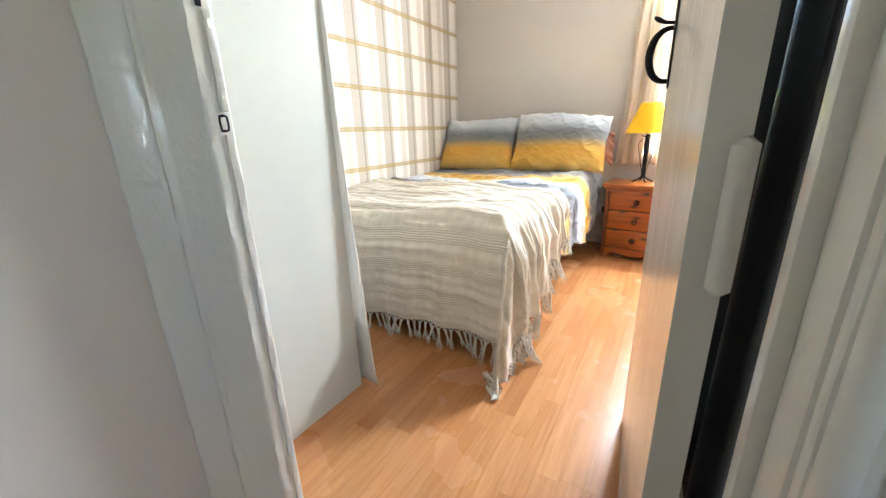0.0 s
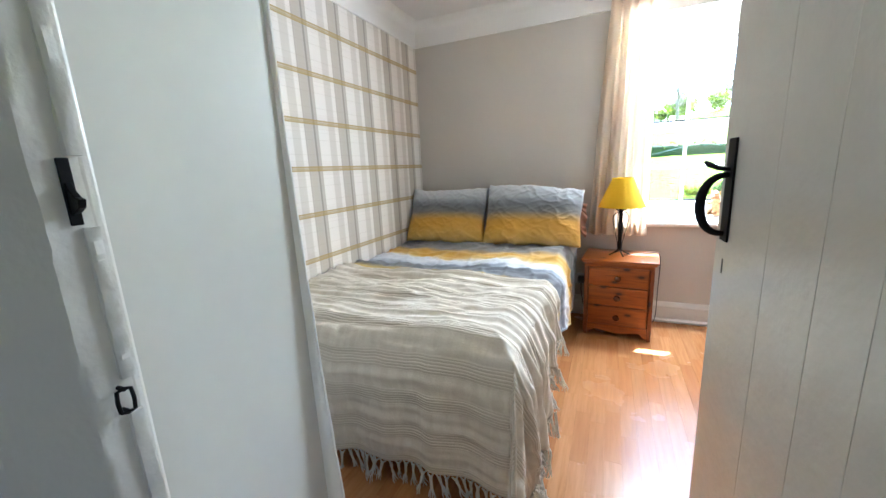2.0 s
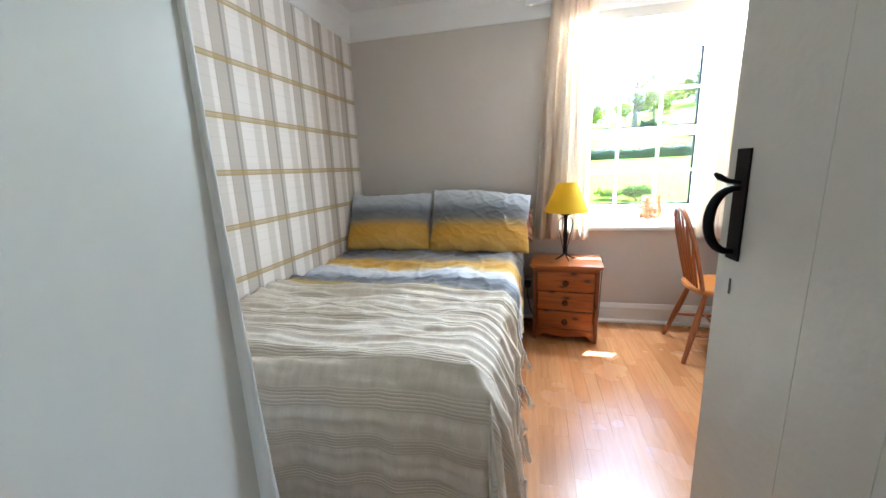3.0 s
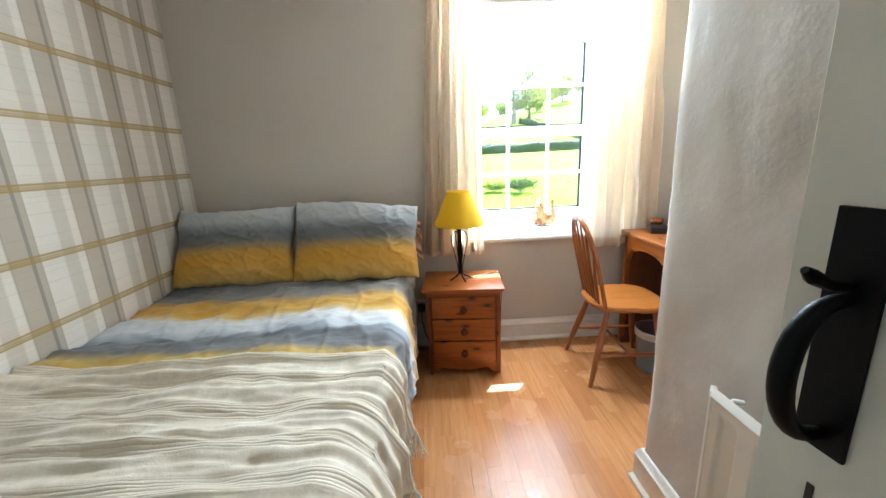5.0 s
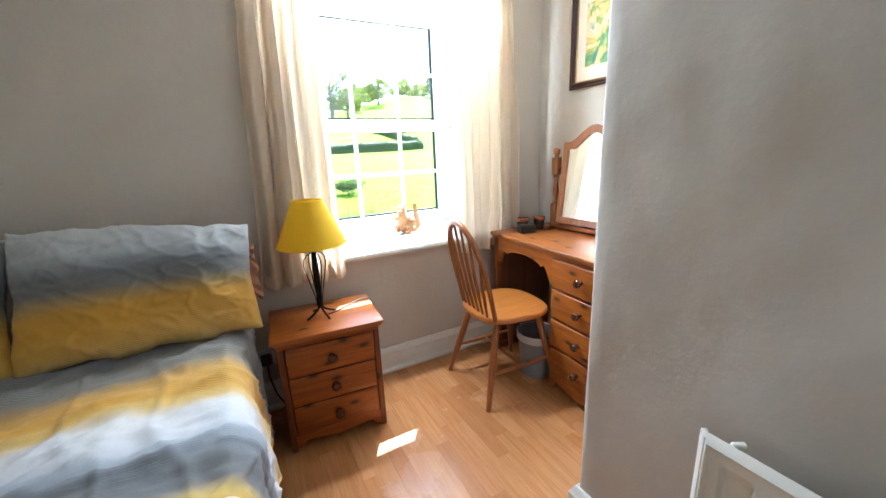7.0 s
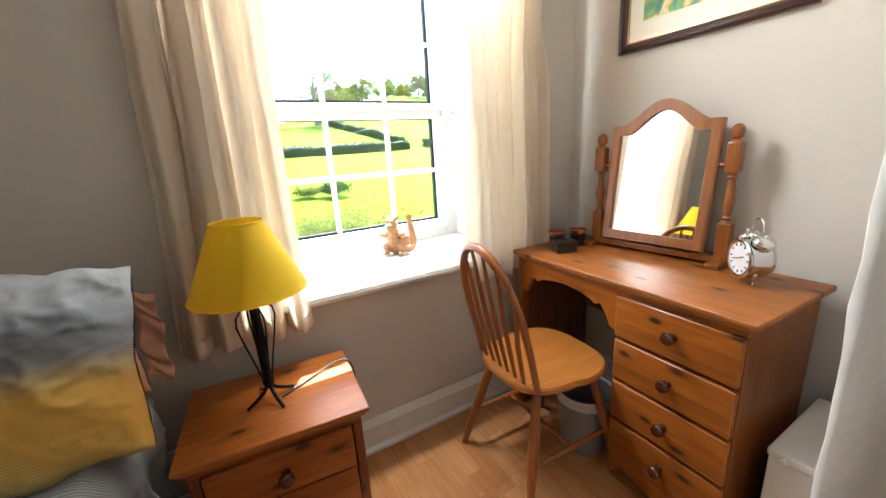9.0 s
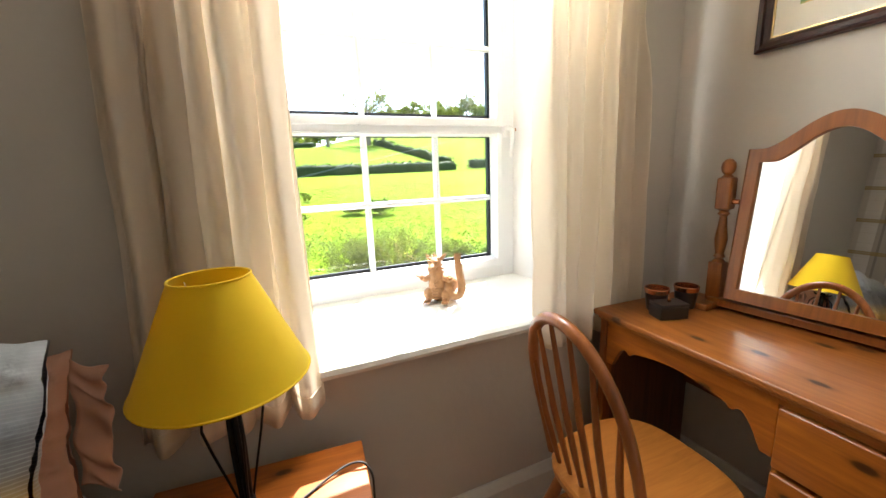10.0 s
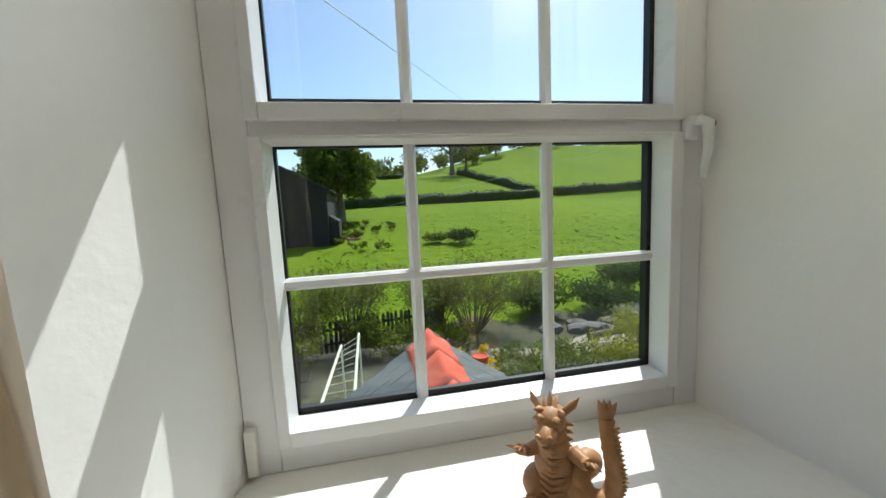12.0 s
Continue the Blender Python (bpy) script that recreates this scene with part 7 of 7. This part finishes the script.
def build_outside():
    build_ground()
    build_outbuilding()
    # barn
    b = thing("barn", pose(-5.9, 33.5, 0), "dark timber-clad barn with a sheet roof", "barn")
    z0 = ground_z(-4, 33.5) - 0.3
    part("barn_wall", prism([(-3.2, z0), (3.15, z0), (3.15, 2.95), (0.0, 4.65), (-3.2, 2.95)], 9.0), M["barn"], b, smooth=False)
    for s in (-1, 1):
        part("roof_sheet", prism([(0.0, 4.66), (s * 3.5, 2.78), (s * 3.5, 2.86), (0.0, 4.78)], 9.5, pose(0, -0.25, 0)), M["barn_roof"], b, smooth=False)
    part("lean_to", prism([(3.16, z0), (3.9, z0), (3.9, 0.4), (3.16, 0.9)], 3.0, pose(0, 0.4, 0)), M["barn"], b, smooth=False)
    for k in range(15):
        x = -3.1 + 0.42 * k
        top = 4.6 - abs(x) * 0.54
        part("board", box(x, x + 0.36, -0.03, -0.005, z0, top), M["barn"], b, smooth=False)
    # trees
    build_tree(-2.7, 48.0, 9.9, 4.1, 0.42, M["leaf"], "broad leafy sycamore beside the barn", 420, 64, 0.2, 3)
    build_tree(24.5, 108.0, 14.0, 7.5, 0.62, M["leaf_spring"], "spreading oak just coming into leaf", 90, 24, 0.26, 8, True)
    build_tree(14.2, 112.0, 12.0, 5.0, 0.4, M["leaf_spring"], "bare-branched tree in the far field", 14, 12, 0.2, 9, True)
    build_tree(32.0, 120.0, 9.0, 4.8, 0.4, M["leaf"], "leafy field tree behind the hedge", 80, 30, 0.36, 14)
    for k, (x, y, h) in enumerate(((40, 140, 9), (52, 148, 10), (78, 152, 9), (96, 158, 8))):
        build_tree(x, y, h, h * 0.45, 0.4, M["leaf"] if k % 2 else M["leaf_spring"], "round-headed tree on the skyline", 60, 26, 0.45, 30 + k)
    build_hedge([(-14, 60), (0, 63), (16, 67), (33, 72)], 1.9, 1.6, 1.0, "clipped dark field hedge across the slope", M["leaf_dark"])
    build_hedge([(37.5, 73), (60, 77), (90, 84)], 1.9, 1.6, 4.0, "dark field hedge beyond the gap", M["leaf_dark"])
    build_hedge([(26, 106), (29, 94), (32, 82), (34, 76)], 1.8, 1.6, 6.0, "dark field hedge running up the hill", M["leaf_dark"])
    build_hedge([(-30, 120), (-5, 124), (12, 128)], 2.0, 2.0, 7.0, "far field hedge on the brow", M["leaf_dark"])
    # shrubs and garden plants
    for x, y, h, s, mat, lab, n, size, seed in (
            (3.4, 14.6, 2.3, 1.9, M["leaf_spring"], "twiggy garden shrub coming into leaf", 2600, 0.03, 1), (2.2, 15.0, 2.2, 1.6, M["leaf_spring"], "twiggy garden shrub coming into leaf", 1900, 0.03, 2),
            (-0.5, 14.9, 2.3, 1.6, M["leaf_spring"], "tall garden shrub by the fence", 1500, 0.036, 3), (-2.0, 13.9, 2.3, 1.6, M["leaf"], "tall garden shrub by the fence", 1500, 0.04, 4), (0.9, 13.4, 0.8, 1.0, M["leaf"], "low green shrub in front of the fence", 700, 0.04, 18), (2.2, 13.3, 0.8, 0.9, M["leaf"], "low green shrub in front of the fence", 600, 0.04, 19),
            (-1.6, 12.5, 1.5, 0.9, M["leaf"], "leafy green garden shrub", 260, 0.045, 5), (0.0, 13.6, 1.2, 0.7, M["leaf"], "leafy green garden shrub", 220, 0.04, 6),
            (6.3, 16.0, 1.5, 0.9, M["leaf_spring"], "small shrub at the meadow's edge", 200, 0.05, 7), (7.4, 11.5, 0.9, 1.2, M["leaf_lime"], "low lime-green garden shrub", 420, 0.04, 8),
            (6.0, 10.9, 0.7, 0.9, M["leaf_lime"], "low lime-green garden shrub", 260, 0.04, 9), (3.5, 11.0, 0.7, 0.8, M["leaf"], "low green garden shrub", 300, 0.045, 10),
            (4.7, 11.1, 0.7, 0.8, M["leaf"], "low green garden shrub", 280, 0.045, 11), (8.4, 15.2, 1.0, 1.3, M["leaf_dark"], "dark bramble at the meadow's edge", 420, 0.06, 12),
            (10.8, 17.0, 1.2, 1.4, M["leaf_dark"], "dark bramble at the meadow's edge", 420, 0.06, 13), (6.0, 15.6, 0.9, 1.1, M["leaf_dark"], "dark bramble at the meadow's edge", 360, 0.06, 14),
            (7.3, 31.0, 0.9, 1.3, M["leaf_dark"], "clump of weeds in the meadow", 360, 0.07, 15), (5.2, 31.5, 0.6, 1.0, M["leaf"], "clump of weeds in the meadow", 260, 0.07, 16)):
        build_shrub(x, y, h, s, mat, lab, n * 2 if n < 500 else n, size, seed, 36)
    rnd = random.Random(12)
    for k in range(22):
        x, y = rnd.uniform(-2.5, 2.6), rnd.uniform(30, 44)
        build_shrub(x, y, rnd.uniform(0.35, 0.75), rnd.uniform(0.4, 0.9), M["leaf"], "clump of dock leaves in the meadow", 60, 0.10, 50 + k, 5)
    build_shrub(1.95, 9.3, 1.66, 0.5, M["leaf_yellow"], "bush covered in bright yellow flowers", 900, 0.04, 17, 30)
    # picket fence
    f = thing("picket_fence", pose(0, 0, 0), "dark weathered picket fence along the garden", "fence")
    pale = None
    for k in range(30):
        x = -1.6 + 0.14 * k
        y = 14.0 + 0.03 * k
        z = ground_z(x, y)
        if pale is None:
            ob = part("pale", prism([(-0.045, 0.0), (0.045, 0.0), (0.045, 0.92), (0.0, 1.0), (-0.045, 0.92)], 0.02), M["fence"], f, smooth=False)
            pale = ob.data
            ob.matrix_local = pose(x, y, z)
        else:
            share("pale", pale, f, pose(x, y, z + 0.03 * math.sin(k * 2.1), 0, 1.5 * math.sin(k * 1.7), 0))
    for zz in (0.30, 0.72):
        part("rail", box(-1.7, 2.6, -0.02, 0.02, -0.04, 0.04), M["fence"], f, "", pose(0, 14.36, ground_z(0, 14.36) + zz, 0, 0, math.degrees(math.atan(0.03 / 0.14))), smooth=False)
    # stones and a log beside the track
    for k in range(26):
        x, y = rnd.uniform(5.6, 9.6), rnd.uniform(13.3, 14.2)
        own = bmesh.new()
        bmesh.ops.create_icosphere(own, subdivisions=2, radius=1.0)
        s = rnd.uniform(0.10, 0.30)
        for v in own.verts:
            v.co = Vector((v.co.x * s * 1.3, v.co.y * s, v.co.z * s * 0.7)) * (1 + 0.25 * fbm(v.co.x * 2 + k, v.co.y * 2, v.co.z * 2))
        solid("stone", own, M["stone"], "rough grey stone beside the track", "stone", group="stones beside the track", m=pose(x, y, ground_z(x, y) + s * 0.3, 0, 0, rnd.uniform(0, 180)), smooth=35)
    solid("log", tube([(6.5, 12.9, ground_z(6.5, 12.9) + 0.1), (7.4, 13.0, ground_z(7.4, 13.0) + 0.11), (8.3, 13.05, ground_z(8.3, 13.0) + 0.1)], [0.11, 0.10, 0.09], 14), M["bark"], "fallen grey log beside the track", "log", smooth=60)
    # overhead wires
    solid("overhead_wire", tube([Vector((-0.98, 6.4, 3.62)).lerp(Vector((2.55, 15.1, 5.2)), -0.28 + 6 * t / 10) for t in range(11)], 0.008, 6), M["wire"], "overhead cable running from the house", "cable", smooth=60)
    solid("overhead_wire", tube([Vector((4.2, 30.0, 1.9)).lerp(Vector((9.5, 30.0, 3.0)), -1.2 + 4 * t / 10) for t in range(11)], 0.012, 6), M["wire"], "thin cable strung across the field", "cable", smooth=60)



build_structure()
build_doorway()
build_door()
build_window()
build_radiator()
build_wardrobe()
build_bed()
build_bedside()
build_desk()
build_mirror()
build_desk_things()
build_chair()
build_curtains()
build_dragon()
build_gap_sheet()
build_outside()
build_floor()
